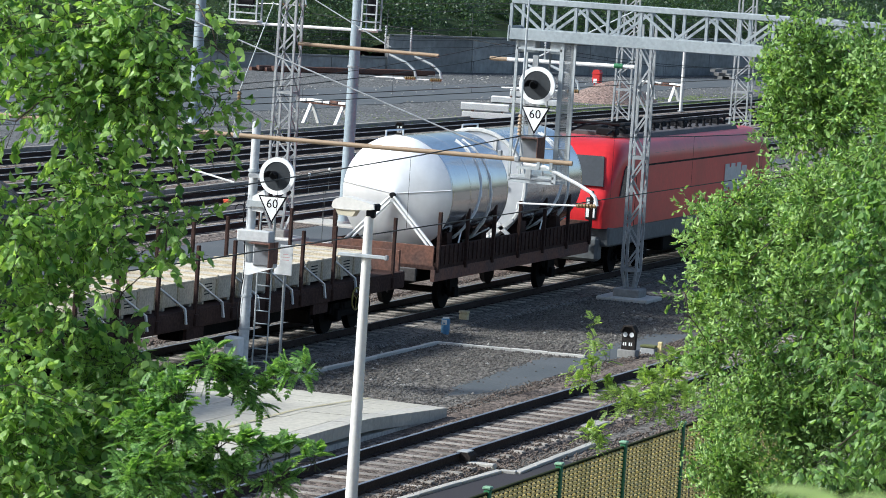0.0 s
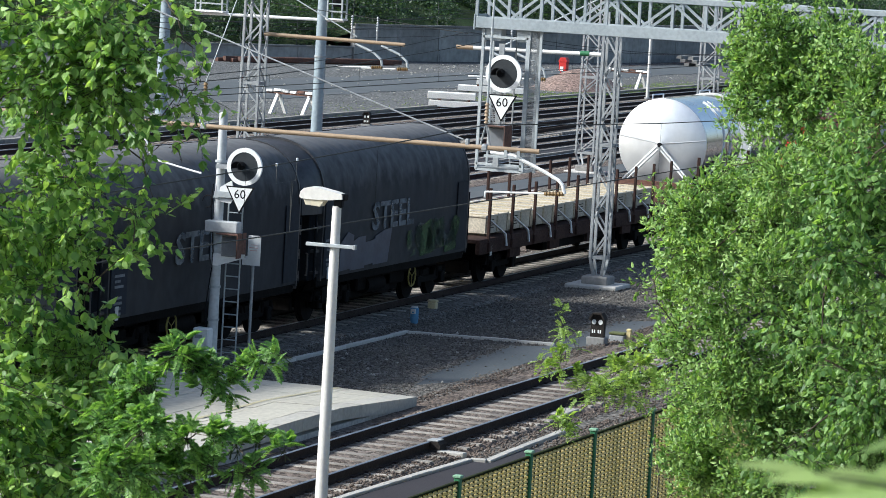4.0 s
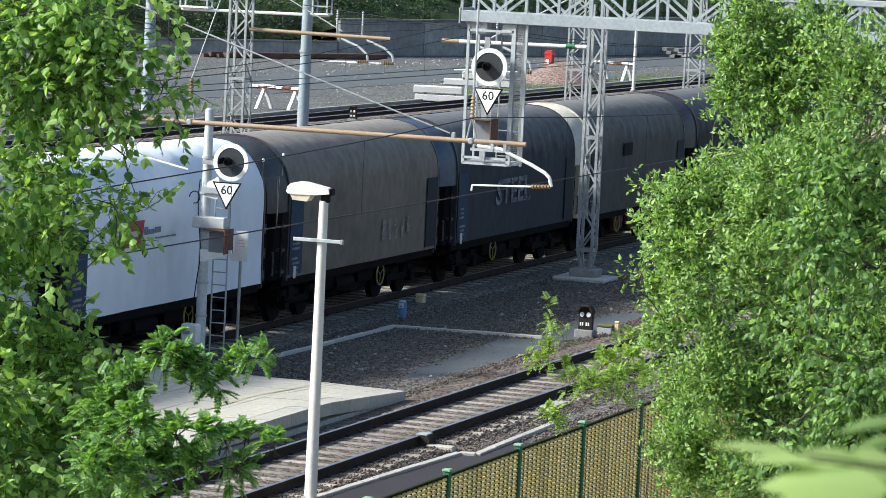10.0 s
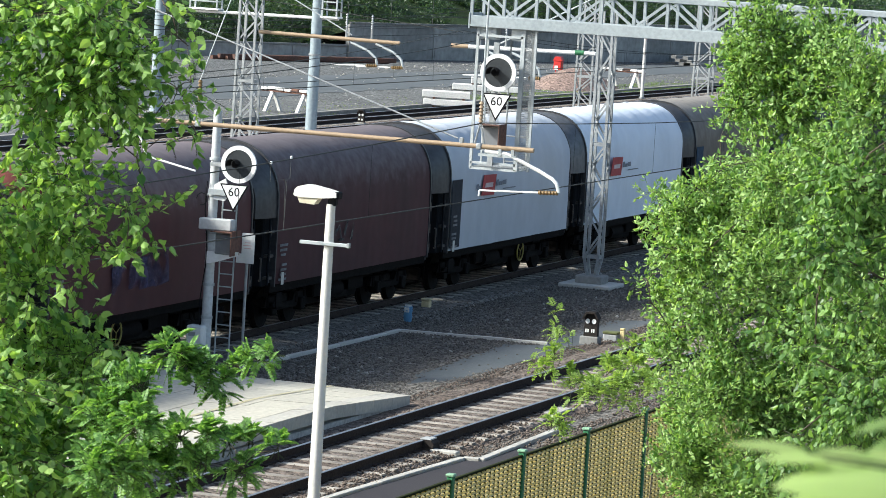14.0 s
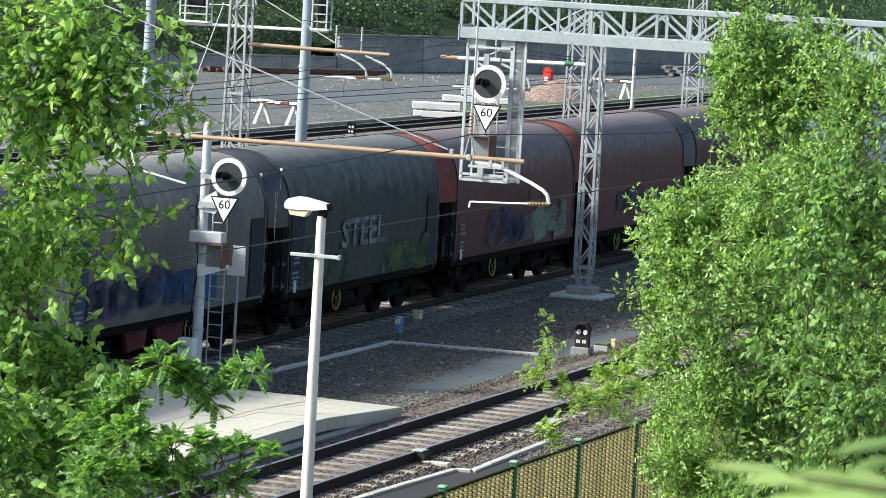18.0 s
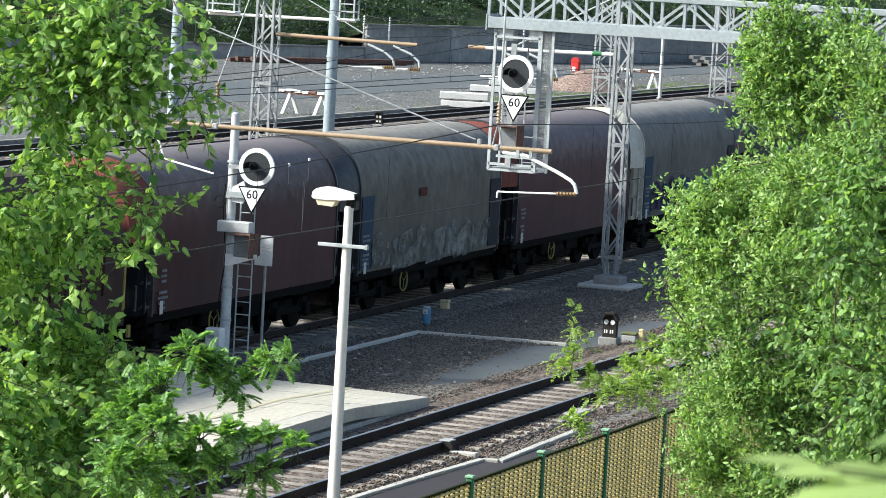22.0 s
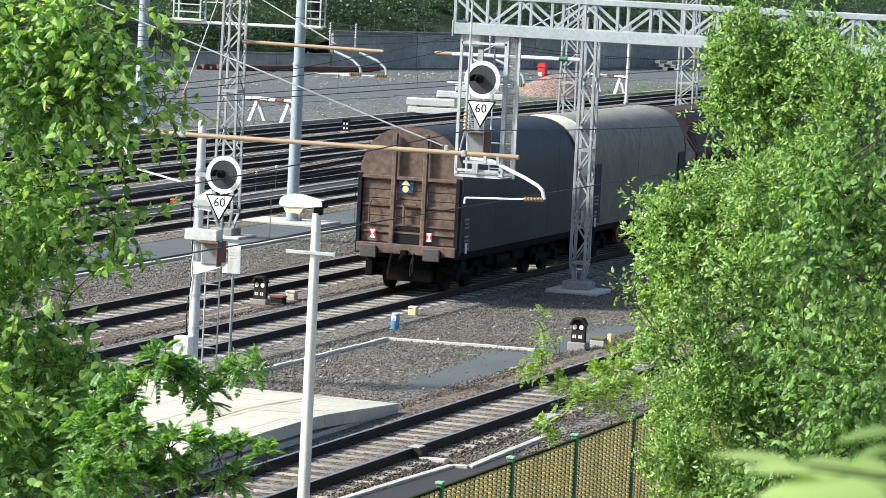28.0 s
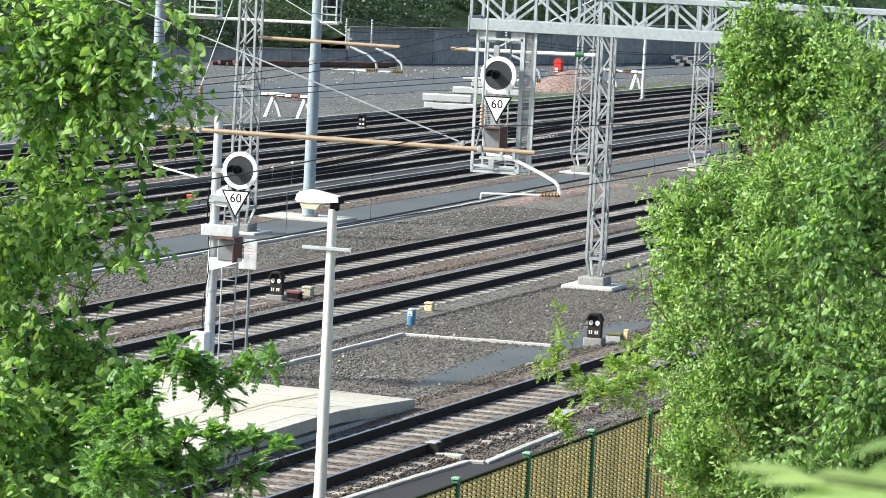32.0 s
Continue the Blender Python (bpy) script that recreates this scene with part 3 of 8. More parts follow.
retaining_wall((160, 132), (246, 91.1), 0.95, 18)
retaining_wall((246, 91), (275, 82), 2.55, 6)
retaining_wall((275, 81.9), (300, 78), 2.9, 5)
retaining_wall((300, 77.9), (440, 71), 3.0, 26)
bank = Geo()
bx = list(range(120, 461, 10))
for i, x in enumerate(bx):
    foot = 0.5 if x < 246 else 2.1
    for k, (dy, h) in enumerate(((0.45, 0.0), (4, 1.0), (14, 4.5), (60, 13.0), (250, 15.0))):
        bank.v.append((x * (1 if k < 4 else 1.4), wall_y(x) + dy, foot + h + 0.4 * noise.noise((x * 0.05, dy * 0.1, 3))))
for i in range(len(bx) - 1):
    for k in range(4):
        a = i * 5 + k
        bank.f.append((a, a + 5, a + 6, a + 1))
solo("embankment", bank, M["grass"], "grassy green embankment above the retaining wall", "embankment", kind="structure")


# ---- loose stones ----
def loose_stones(name, areas, mat, label, seed):
    """Crushed stone as real pebbles over the stretches (x0, x1, y0, y1, z, per square metre, size)."""
    rng = np.random.default_rng(seed)
    vs, fs, o = [], [], 0
    octa = np.array([(1, 0, 0), (-1, 0, 0), (0, 1, 0), (0, -1, 0), (0, 0, 1), (0, 0, -0.6)])
    tri = np.array([(0, 2, 4), (2, 1, 4), (1, 3, 4), (3, 0, 4), (2, 0, 5), (1, 2, 5), (3, 1, 5), (0, 3, 5)])
    for x0, x1, y0, y1, z, dens, size in areas:
        n = int((x1 - x0) * (y1 - y0) * dens)
        p = np.stack([rng.uniform(x0, x1, n), rng.uniform(y0, y1, n), np.full(n, z) + rng.uniform(-0.012, 0.012, n)], 1)
        keep = np.ones(n, bool)
        # bare where paths, blocks and the platform lie
        keep &= ~((p[:, 1] > 23.8) & (p[:, 1] < 29.9) & (p[:, 0] < 69.6 - (p[:, 1] - 23.9) * 0.38))
        lo = np.where(p[:, 0] < 78, 24.8 - (p[:, 0] - 73.5) * 0.05, 24.57)
        hi = np.where(p[:, 0] < 82.2, 25.65 + (p[:, 0] - 75) * 0.04, 25.4)
        keep &= ~((p[:, 0] > 73.4 + rng.exponential(0.25, n)) & (p[:, 0] < 90) & (p[:, 1] > lo + rng.exponential(0.06, n)) & (p[:, 1] < hi - rng.exponential(0.08, n)) & (rng.random(n) > 0.015))
        keep &= ~((np.abs(p[:, 1] - 28.82) < 0.12) & (p[:, 0] < 82.6))
        p = p[keep]
        n = len(p)
        s = rng.uniform(0.55, 1.3, (n, 1, 3)) * size * np.array((1, 1, 0.75))
        v = octa[None] * s * rng.uniform(0.75, 1.25, (n, 6, 3))
        a = rng.uniform(0, 2 * np.pi, n)
        c, d = np.cos(a)[:, None], np.sin(a)[:, None]
        v = np.stack([v[:, :, 0] * c - v[:, :, 1] * d, v[:, :, 0] * d + v[:, :, 1] * c, v[:, :, 2]], 2) + p[:, None, :]
        vs.append(v.reshape(-1, 3))
        fs.append((tri[None] + (np.arange(n) * 6)[:, None, None] + o).reshape(-1, 3))
        o += n * 6
    v, f = np.concatenate(vs), np.concatenate(fs)
    me = bpy.data.meshes.new(name)
    me.vertices.add(len(v))
    me.vertices.foreach_set("co", v.astype(np.float32).ravel())
    me.loops.add(f.size)
    me.loops.foreach_set("vertex_index", f.astype(np.int32).ravel())
    me.polygons.add(len(f))
    me.polygons.foreach_set("loop_start", (np.arange(len(f)) * 3).astype(np.int32))
    me.update(calc_edges=True)
    me.materials.append(mat)
    return tagged(new(name, me), label, "ballast stones", kind="stuff")


M["stone_grey"] = surf("crushed grey stone", (0.132, 0.122, 0.108), 0.9, var=0.2, scales=(0.5, 14), bump=0.2, col2=(0.108, 0.097, 0.086), piece=0.45, island=True)
M["stone_rust"] = surf("rust-stained crushed stone", (0.135, 0.105, 0.085), 0.9, var=0.2, scales=(0.5, 14), bump=0.2, col2=(0.105, 0.083, 0.07), piece=0.45, island=True)
loose_stones("grey_stones", [(66, 100, 23.6, 29.6, GROUND + 0.01, 120, 0.034), (70, 125, 37.4, 40.4, GROUND + 0.01, 75, 0.036)], M["stone_grey"], "grey crushed stone between the tracks", 1)
loose_stones("rusty_stones", [(50, 92, 21.12, 23.7, -0.202, 150, 0.032), (50, 92, 21.1, 21.52, -0.178, 130, 0.034), (58, 63.6, 20.95, 21.15, -0.225, 130, 0.034), (63.6, 92, 20.6, 21.15, -0.235, 130, 0.034), (65.6, 92, 19.3, 20.35, -0.25, 110, 0.034), (52, 92, 23.6, 24.5, -0.225, 110, 0.034), (68, 110, 33.0, 34.2, -0.215, 90, 0.034), (62, 110, 29.5, 30.2, -0.22, 90, 0.034), (68, 120, 36.9, 37.5, -0.215, 80, 0.034), (62, 105, 30.9, 32.1, -0.202, 90, 0.03), (68, 110, 34.9, 36.2, -0.202, 90, 0.03)], M["stone_rust"], "rust-stained ballast along the tracks", 2)
loose_stones("yard_litter", [(165, 260, 66.0, 74, GROUND + 0.08, 0.22, 0.07), (200, 262, 76, 84, GROUND + 0.06, 0.2, 0.09), (228, 262, 83, 86, GROUND + 0.06, 0.4, 0.10), (66, 125, 24.2, 41, GROUND + 0.03, 0.30, 0.05)], M["concrete"], "scattered pale stones and litter on the yard", 3)


# ---- masts, signals and overhead line ----
def lattice_mast(at, w0, w1, h, label, bay=0.62, mat="galv", group="lattice masts"):
    """A square lattice mast: four legs, crossed bracing, a tapering foot on a concrete plinth."""
    x, y = at
    base = thing("lattice_mast", label, "mast", (x, y, GROUND), group)
    part("footing", Geo().box((0, 0, 0.06), (1.48, 1.48, 0.12), ch=0.03), M["concrete_pale"], base, "flat pale concrete slab")
    part("plinth", Geo().box((0, 0, 0.22), (0.75, 0.75, 0.24), ch=0.03), M["concrete_grey"], base)
    foot, z0 = 0.85, 0.34

    def half(z):
        if z < foot:
            return w0 * (0.55 + 0.45 * (z - z0) / (foot - z0)) / 2
        return (w0 + (w1 - w0) * (z - foot) / (h - foot)) / 2

    for sx in (-1, 1):
        for sy in (-1, 1):
            leg = Geo()
            for za, zb in ((z0, foot), (foot, h)):
                a, b = half(za), half(zb)
                leg.angle((sx * a, sy * a, za), (sx * b, sy * b, zb), 0.072, 0.072, (0, 1, 0))
            part("leg", leg, M[mat], base)
    n = int((h - foot) / bay)
    for sx, sy in ((0, -1), (0, 1), (-1, 0), (1, 0)):
        for i in range(n):
            br = Geo()
            za, zb = foot + i * bay, foot + (i + 1) * bay
            a, b = half(za), half(zb)
            s = 1 if i % 2 else -1
            if sx == 0:
                br.angle((-s * a, sy * a, za), (s * b, sy * b, zb), 0.05, 0.02, (0, 1, 0))
            else:
                br.angle((sx * a, -s * a, za), (sx * b, s * b, zb), 0.05, 0.02, (1, 0, 0))
            part("brace", br, M[mat], base)
        for z in (foot, foot + bay * (n // 2)):
            a = half(z)
            br = Geo()
            if sx == 0:
                br.box((0, sy * a, z), (2 * a, 0.03, 0.09))
            else:
                br.box((sx * a, 0, z), (0.03, 2 * a, 0.09))
            part("batten_plate", br, M[mat], base)
    return base


lattice_mast((97.7, 28.6), 0.41, 0.38, 7.6, "grey galvanised lattice mast on a pale concrete slab")
lattice_mast((106.0, 42.46), 0.62, 0.5, 9.5, "grey galvanised lattice mast carrying a bracket arm")
lattice_mast((145.2, 43.3), 0.75, 0.6, 8.0, "grey galvanised lattice mast between the sidings")
lattice_mast((152.5, 40.3), 0.75, 0.6, 8.0, "grey galvanised lattice mast beside the service path")


def round_pole(at, r, h, mat, label, category="pole", slab=None):
    base = thing("catenary_pole", label, category, (*at, GROUND))
    if slab:
        part("footing", Geo().box((0, 0, 0.05), (*slab, 0.16), ch=0.03), M["concrete"], base)
    part("shaft", Geo().tube((0, 0, 0.1), (0, 0, h), r, r * 0.8, 16), M[mat], base)
    part("flange", Geo().tube((0, 0, 0.1), (0, 0, 0.2), r * 1.7, seg=12), M["galv"], base)
    part("band", Geo().tube((0, 0, h * 0.55), (0, 0, h * 0.55 + 0.06), r * 1.05, seg=16), M["galv"], base)
    return base


gp = round_pole((113.0, 42.95), 0.20, 9.5, "pole_blue", "blue-grey round steel pole on a concrete slab", slab=(2.0, 2.7))
part("pipe", Geo().tube((0, 4.45, 6.41), (0, -0.75, 6.46), 0.05, seg=8), M["white"], gp, "long white pipe")
part("beam", Geo().box((0, 2.2, 9.1), (0.25, 5.2, 0.25), ch=0.02), M["galv_light"], gp)


def hung_cage(y0, y1):
    """A small service cage of pale bars hanging from the beam to the pipe."""
    cage = part("cage", Geo().box((0, (y0 + y1) / 2, 6.50), (0.5, y1 - y0 + 0.1, 0.05)), M["white"], gp, "pale hanging service cage")
    for x in (-0.22, 0.22):
        for y in (y0, y1):
            part("cage_upright", Geo().box((x, y, 7.75), (0.05, 0.05, 2.5)), M["galv_light"], cage)
        for z in (6.75, 7.0, 7.3, 7.8):
            part("cage_rail", Geo().box((x, (y0 + y1) / 2, z), (0.03, y1 - y0, 0.04)), M["galv_light"], cage)
    part("signal_back", Geo().box((0, (y0 + y1) / 2, 7.5), (0.12, (y1 - y0) * 0.6, 1.2), ch=0.02), M["black"], cage)


hung_cage(3.45, 4.4)
hung_cage(-0.75, -0.25)
round_pole((161.5, 69.3), 0.28, 10.0, "pole_blue", "blue-grey round steel pole at the gravel yard")
round_pole((217.0, 61.1), 0.11, 5.0, "white_dull", "thin white post beside the sidings")
round_pole((65.5, 33.55), 0.14, 8.5, "galv", "grey steel overhead line mast between two tracks")


def ribbed(a, b, r, n, core):
    """An insulator: a rod with n sheds."""
    steps = [(0.0, core)]
    for i in range(n):
        steps += [((i + 0.2) / n, core), ((i + 0.25) / n, r), ((i + 0.6) / n, r * 0.75), ((i + 0.8) / n, core)]
    return Geo().lathe(a, b, steps + [(1.0, core)], 10)


def cross_arm():
    """The tan cross tube that spans the train's track and carries the near track's wire."""
    x = 65.5
    base = thing("cross_arm", "tan glass-fibre cross tube of the overhead line with white stays", "overhead line arm", (x, 0, 0))
    part("tube", Geo().tube((0, 33.4, 5.31), (0, 20.45, 5.31), 0.046, seg=12), M["tan"], base)
    part("stay", Geo().tube((0, 33.4, 9.08), (0, 21.95, 5.43), 0.016, seg=8), M["galv"], base, "thin grey diagonal stay")
    part("stay_clamp", Geo().box((0, 21.87, 5.37), (0.07, 0.08, 0.16), ch=0.015), M["galv"], base)
    part("registration_arm", Geo().path([(0, 21.4, 5.23), (0, 20.95, 5.20), (0, 20.3, 4.93), (0, 20.04, 4.80), (0, 19.96, 4.72), (0, 19.92, 4.56)], 0.035, 8), M["white"], base, "white bent drop arm")
    part("bracket", Geo().box((0, 21.15, 5.16), (0.06, 0.75, 0.05)).box((0, 21.1, 5.24), (0.08, 0.06, 0.16)).box((0, 20.85, 5.24), (0.08, 0.06, 0.16)), M["galv_light"], base)
    part("arm_insulator", ribbed((0, 19.93, 4.56), (0, 20.31, 4.54), 0.05, 6, 0.035), M["tan_insul"], base, "amber ribbed insulator")
    part("steady_arm", Geo().path([(0, 20.31, 4.54), (0, 20.5, 4.53), (0, 21.46, 4.49), (0, 21.47, 4.38)], 0.018, 6), M["white"], base)
    for y in (27.2, 21.52):
        part("hanger_insulator", ribbed((0, y, 5.75), (0, y, 6.15), 0.055, 6, 0.03), M["tan_insul"] if y > 25 else M["tan"], base, "ribbed hanging insulator")
        part("hanger", Geo().path([(0, y, 5.75), (0, y + 0.05, 5.55), (0, y + 0.1, 5.31)], 0.018, 6).path([(0, y, 5.75), (0, y - 0.05, 5.55), (0, y - 0.1, 5.31)], 0.018, 6).box((0, y, 5.31), (0.12, 0.11, 0.12), ch=0.02), M["galv"], base)
    part("side_arm", Geo().path([(0, 28.6, 5.27), (0, 28.35, 4.9), (0, 28.25, 4.62), (0, 28.05, 4.57), (0, 27.2, 4.40)], 0.02, 6), M["white"], base, "thin white steady arm")
    part("stay_wire", Geo().tube((0, 27.2, 6.15), (0, 26.6, 7.9), 0.012, seg=5), M["galv_light"], base)
    part("hanger_rod", Geo().tube((0, 21.52, 6.15), (0, 21.5, 8.4), 0.02, seg=6), M["galv_light"], base)


cross_arm()


def bracket_arm(at, z, reach, label, pale=False):
    """A bracket arm of the overhead line, reaching from a mast towards -y."""
    x, y = at
    base = thing("bracket_arm", label, "overhead line arm", (x, y, 0))
    if pale:
        part("tube", Geo().tube((0, 0, z), (0, -reach * 0.88, z - 0.045), 0.055, seg=10), M["white"], base, "white arm tube")
        part("tube_end", Geo().tube((0, -reach * 0.88, z - 0.045), (0, -reach, z - 0.05), 0.06, seg=10), M["tan"], base)
        part("clamp", Geo().tube((0, -reach * 0.08, z), (0, -reach * 0.14, z), 0.07, seg=10), M["green_post"], base, "green clamp")
    else:
        part("tube", Geo().tube((0, 0, z), (0, -reach, z - 0.05), 0.06, seg=10), M["tan"], base)
    for k in (0.62, 0.8):
        part("hanger_insulator", ribbed((0, -reach * k, z + 0.3), (0, -reach * k, z + 0.75), 0.045, 6, 0.02), M["galv"], base)
        part("hanger", Geo().tube((0, -reach * k, z), (0, -reach * k, z + 0.3), 0.03, seg=6), M["galv"], base)
        y1 = -reach * k - 0.15
        part("drop_arm", Geo().path([(0, y1, z - 0.12), (0, y1 - 0.6, z - 0.35), (0, y1 - 0.85, z - 0.55), (0, y1 - 0.9, z - 0.75)], 0.04, 8), M["galv_light"], base)
        part("arm_insulator", ribbed((0, y1 - 0.9, z - 0.78), (0, y1 - 0.55, z - 0.8), 0.07, 5, 0.04), M["tan_insul"], base)
        part("steady_arm", Geo().tube((0, y1 - 0.5, z - 0.8), (0, y1 + 0.6, z - 0.84), 0.02, seg=6), M["white"], base)
    part("stay", Geo().tube((0, 0, z + 1.6), (0, -reach * 0.66, z + 0.1), 0.02, seg=6), M["galv_light"], base)
    return base


bracket_arm((106.0, 42.16), 5.83, 4.6, "tan bracket arm with pale drop arms over the second track")
bracket_arm((97.7, 28.9), 6.15, -4.2, "pale bracket arm over the train's track", True)
bracket_arm((161.5, 69.0), 6.6, 5.0, "tan bracket arm over the far sidings")


def strand(pts, r):
    """A thin wire through points that run along x."""
    g = Geo()
    for x, y, z in pts:
        g.v += [(x, y - r, z - r), (x, y + r, z - r), (x, y + r, z + r), (x, y - r, z + r)]
    for i in range(len(pts) - 1):
        for k in range(4):
            a, b = i * 4 + k, i * 4 + (k + 1) % 4
            g.f.append((a, b, b + 4, a + 4))
    return g


def overhead(y, slope, zc, zm, x0, x1, span, label, holds=(), dip=0.25):
    """Contact wire, carrying wire and droppers of one track."""
    base = thing("overhead_wires", label, "overhead wire", (0, y, 0), "overhead wires")
    d, low, high = Geo(), [], []
    n = int((x1 - x0) / span)
    for i in range(n):
        for j in range(10):
            k = j / 10
            x = x0 + (i + k) * span
            z = zm - (zm - zc - dip) * 4 * k * (1 - k)
            low.append((x, x * slope, zc))
            high.append((x, x * slope, z))
            if j:
                d.tube((x, x * slope, zc), (x, x * slope, z), 0.004, seg=3, caps=False)
    c, m = strand(low, 0.009), strand(high, 0.009)
    for hx, hy, hz in holds:
        part("span_wire", Geo().tube((hx, 0, zm - 0.05), (hx, hy - y, hz), 0.012, seg=5), M["wire"], base)
    part("contact_wire", c, M["wire"], base)
    part("carrying_wire", m, M["wire"], base)
    tagged(part("dropper", d, M["wire"], base), kind="stuff")
    return base


near_line = overhead(21.47, 0.0, 4.31, 5.75, 5.5, 185.5, 60, "thin dark overhead wires above the near track", dip=0.89)
# a stirrup with two clamps, and the double dropper that hangs from it
for x, z in ((54.81, 5.43), (55.69, 5.48)):
    part("wire_clamp", Geo().box((x, 0, z), (0.05, 0.03, 0.05), ch=0.008), M["white"], near_line, "small white wire clamp")
part("stirrup", Geo().hose([(54.81, 0, 5.43), (54.82, 0.004, 5.13), (55.69, 0.004, 5.14), (55.69, 0, 5.48)], 0.0035, 5), M["fence_old"], near_line)
for x in (55.48, 55.56):
    part("long_dropper", Geo().tube((x, 0, 5.135), (55.52, 0, 4.31), 0.0035, seg=5), M["fence_old"], near_line)
overhead(T2_Y, 0.0, 5.35, 6.5, 37.7, 277.7, 60, "thin dark overhead wires above the train's track", ((97.7, 28.6, 7.0),))
overhead(T3_Y, 0.0, 5.0, 6.3, 46, 286, 60, "thin dark overhead wires above the second track", ((106.0, 42.0, 6.8),))
for y in (45.9, 50.2, 54.8):
    overhead(y, 0.0, 5.3, 6.5, 41.5, 281.5, 60, "thin dark overhead wires above the sidings", ((146.0, 43.4, 7.2),))


def speed_signal(base, x, y, zc, z60, yb):
    """The round signal face with its white ring, and the triangular 60 board below, facing -x."""
    face = part("signal_face", Geo().tube((x, y, zc), (x + 0.05, y, zc), 0.33, seg=36), M["dark_glass"], base, "round dark signal face")
    part("ring", Geo().hoop((x, y, zc), [(0.305, -0.012), (0.395, -0.012), (0.395, 0.05), (0.305, 0.05)]), M["white"], face, "white rim")
    part("hood", Geo().hoop((x, y + 0.06, zc), [(0.10, -0.02), (0.115, -0.30), (0.122, -0.30), (0.106, -0.02)], 14, "x", -0.3, 0.5), M["black"], face, "black lens hood")
    part("lens", Geo().tube((x - 0.06, y + 0.06, zc), (x, y + 0.06, zc), 0.08, seg=16), M["black"], face)
    out = ((0.325, 0.23), (-0.325, 0.23), (0, -0.35))
    bord = Geo().prism([(yb + u, z60 + w) for u, w in out], x, x + 0.02, "x")
    board = part("board", bord, M["black"], base, "black-edged triangular speed board")
    inner = Geo().prism([(yb + u * 0.85, z60 + 0.008 + w * 0.85) for u, w in out], x - 0.006, x, "x")
    part("board_face", inner, M["white"], board)
    words("60", 0.27, M["black"], board, pose(x - 0.008, yb, z60 + 0.06, 90, 0, -90), "number", 0.002)


def hooded_unit(base, x, y, z):
    g = Geo().box((x + 0.05, y, z), (0.2, 0.42, 0.46), ch=0.02)
    part("route_indicator", g, M["grey_box"], base, "dark route indicator box")
    h = Geo()
    h.box((x - 0.02, y - 0.235, z + 0.02), (0.5, 0.02, 0.52)).box((x - 0.05, y, z + 0.25), (0.42, 0.48, 0.02))
    part("indicator_hood", h, M["rust"], base, "rusty brown hood")
    part("indicator_face", Geo().box((x - 0.055, y, z), (0.01, 0.36, 0.4)), M["slate"], base, "grey indicator face")


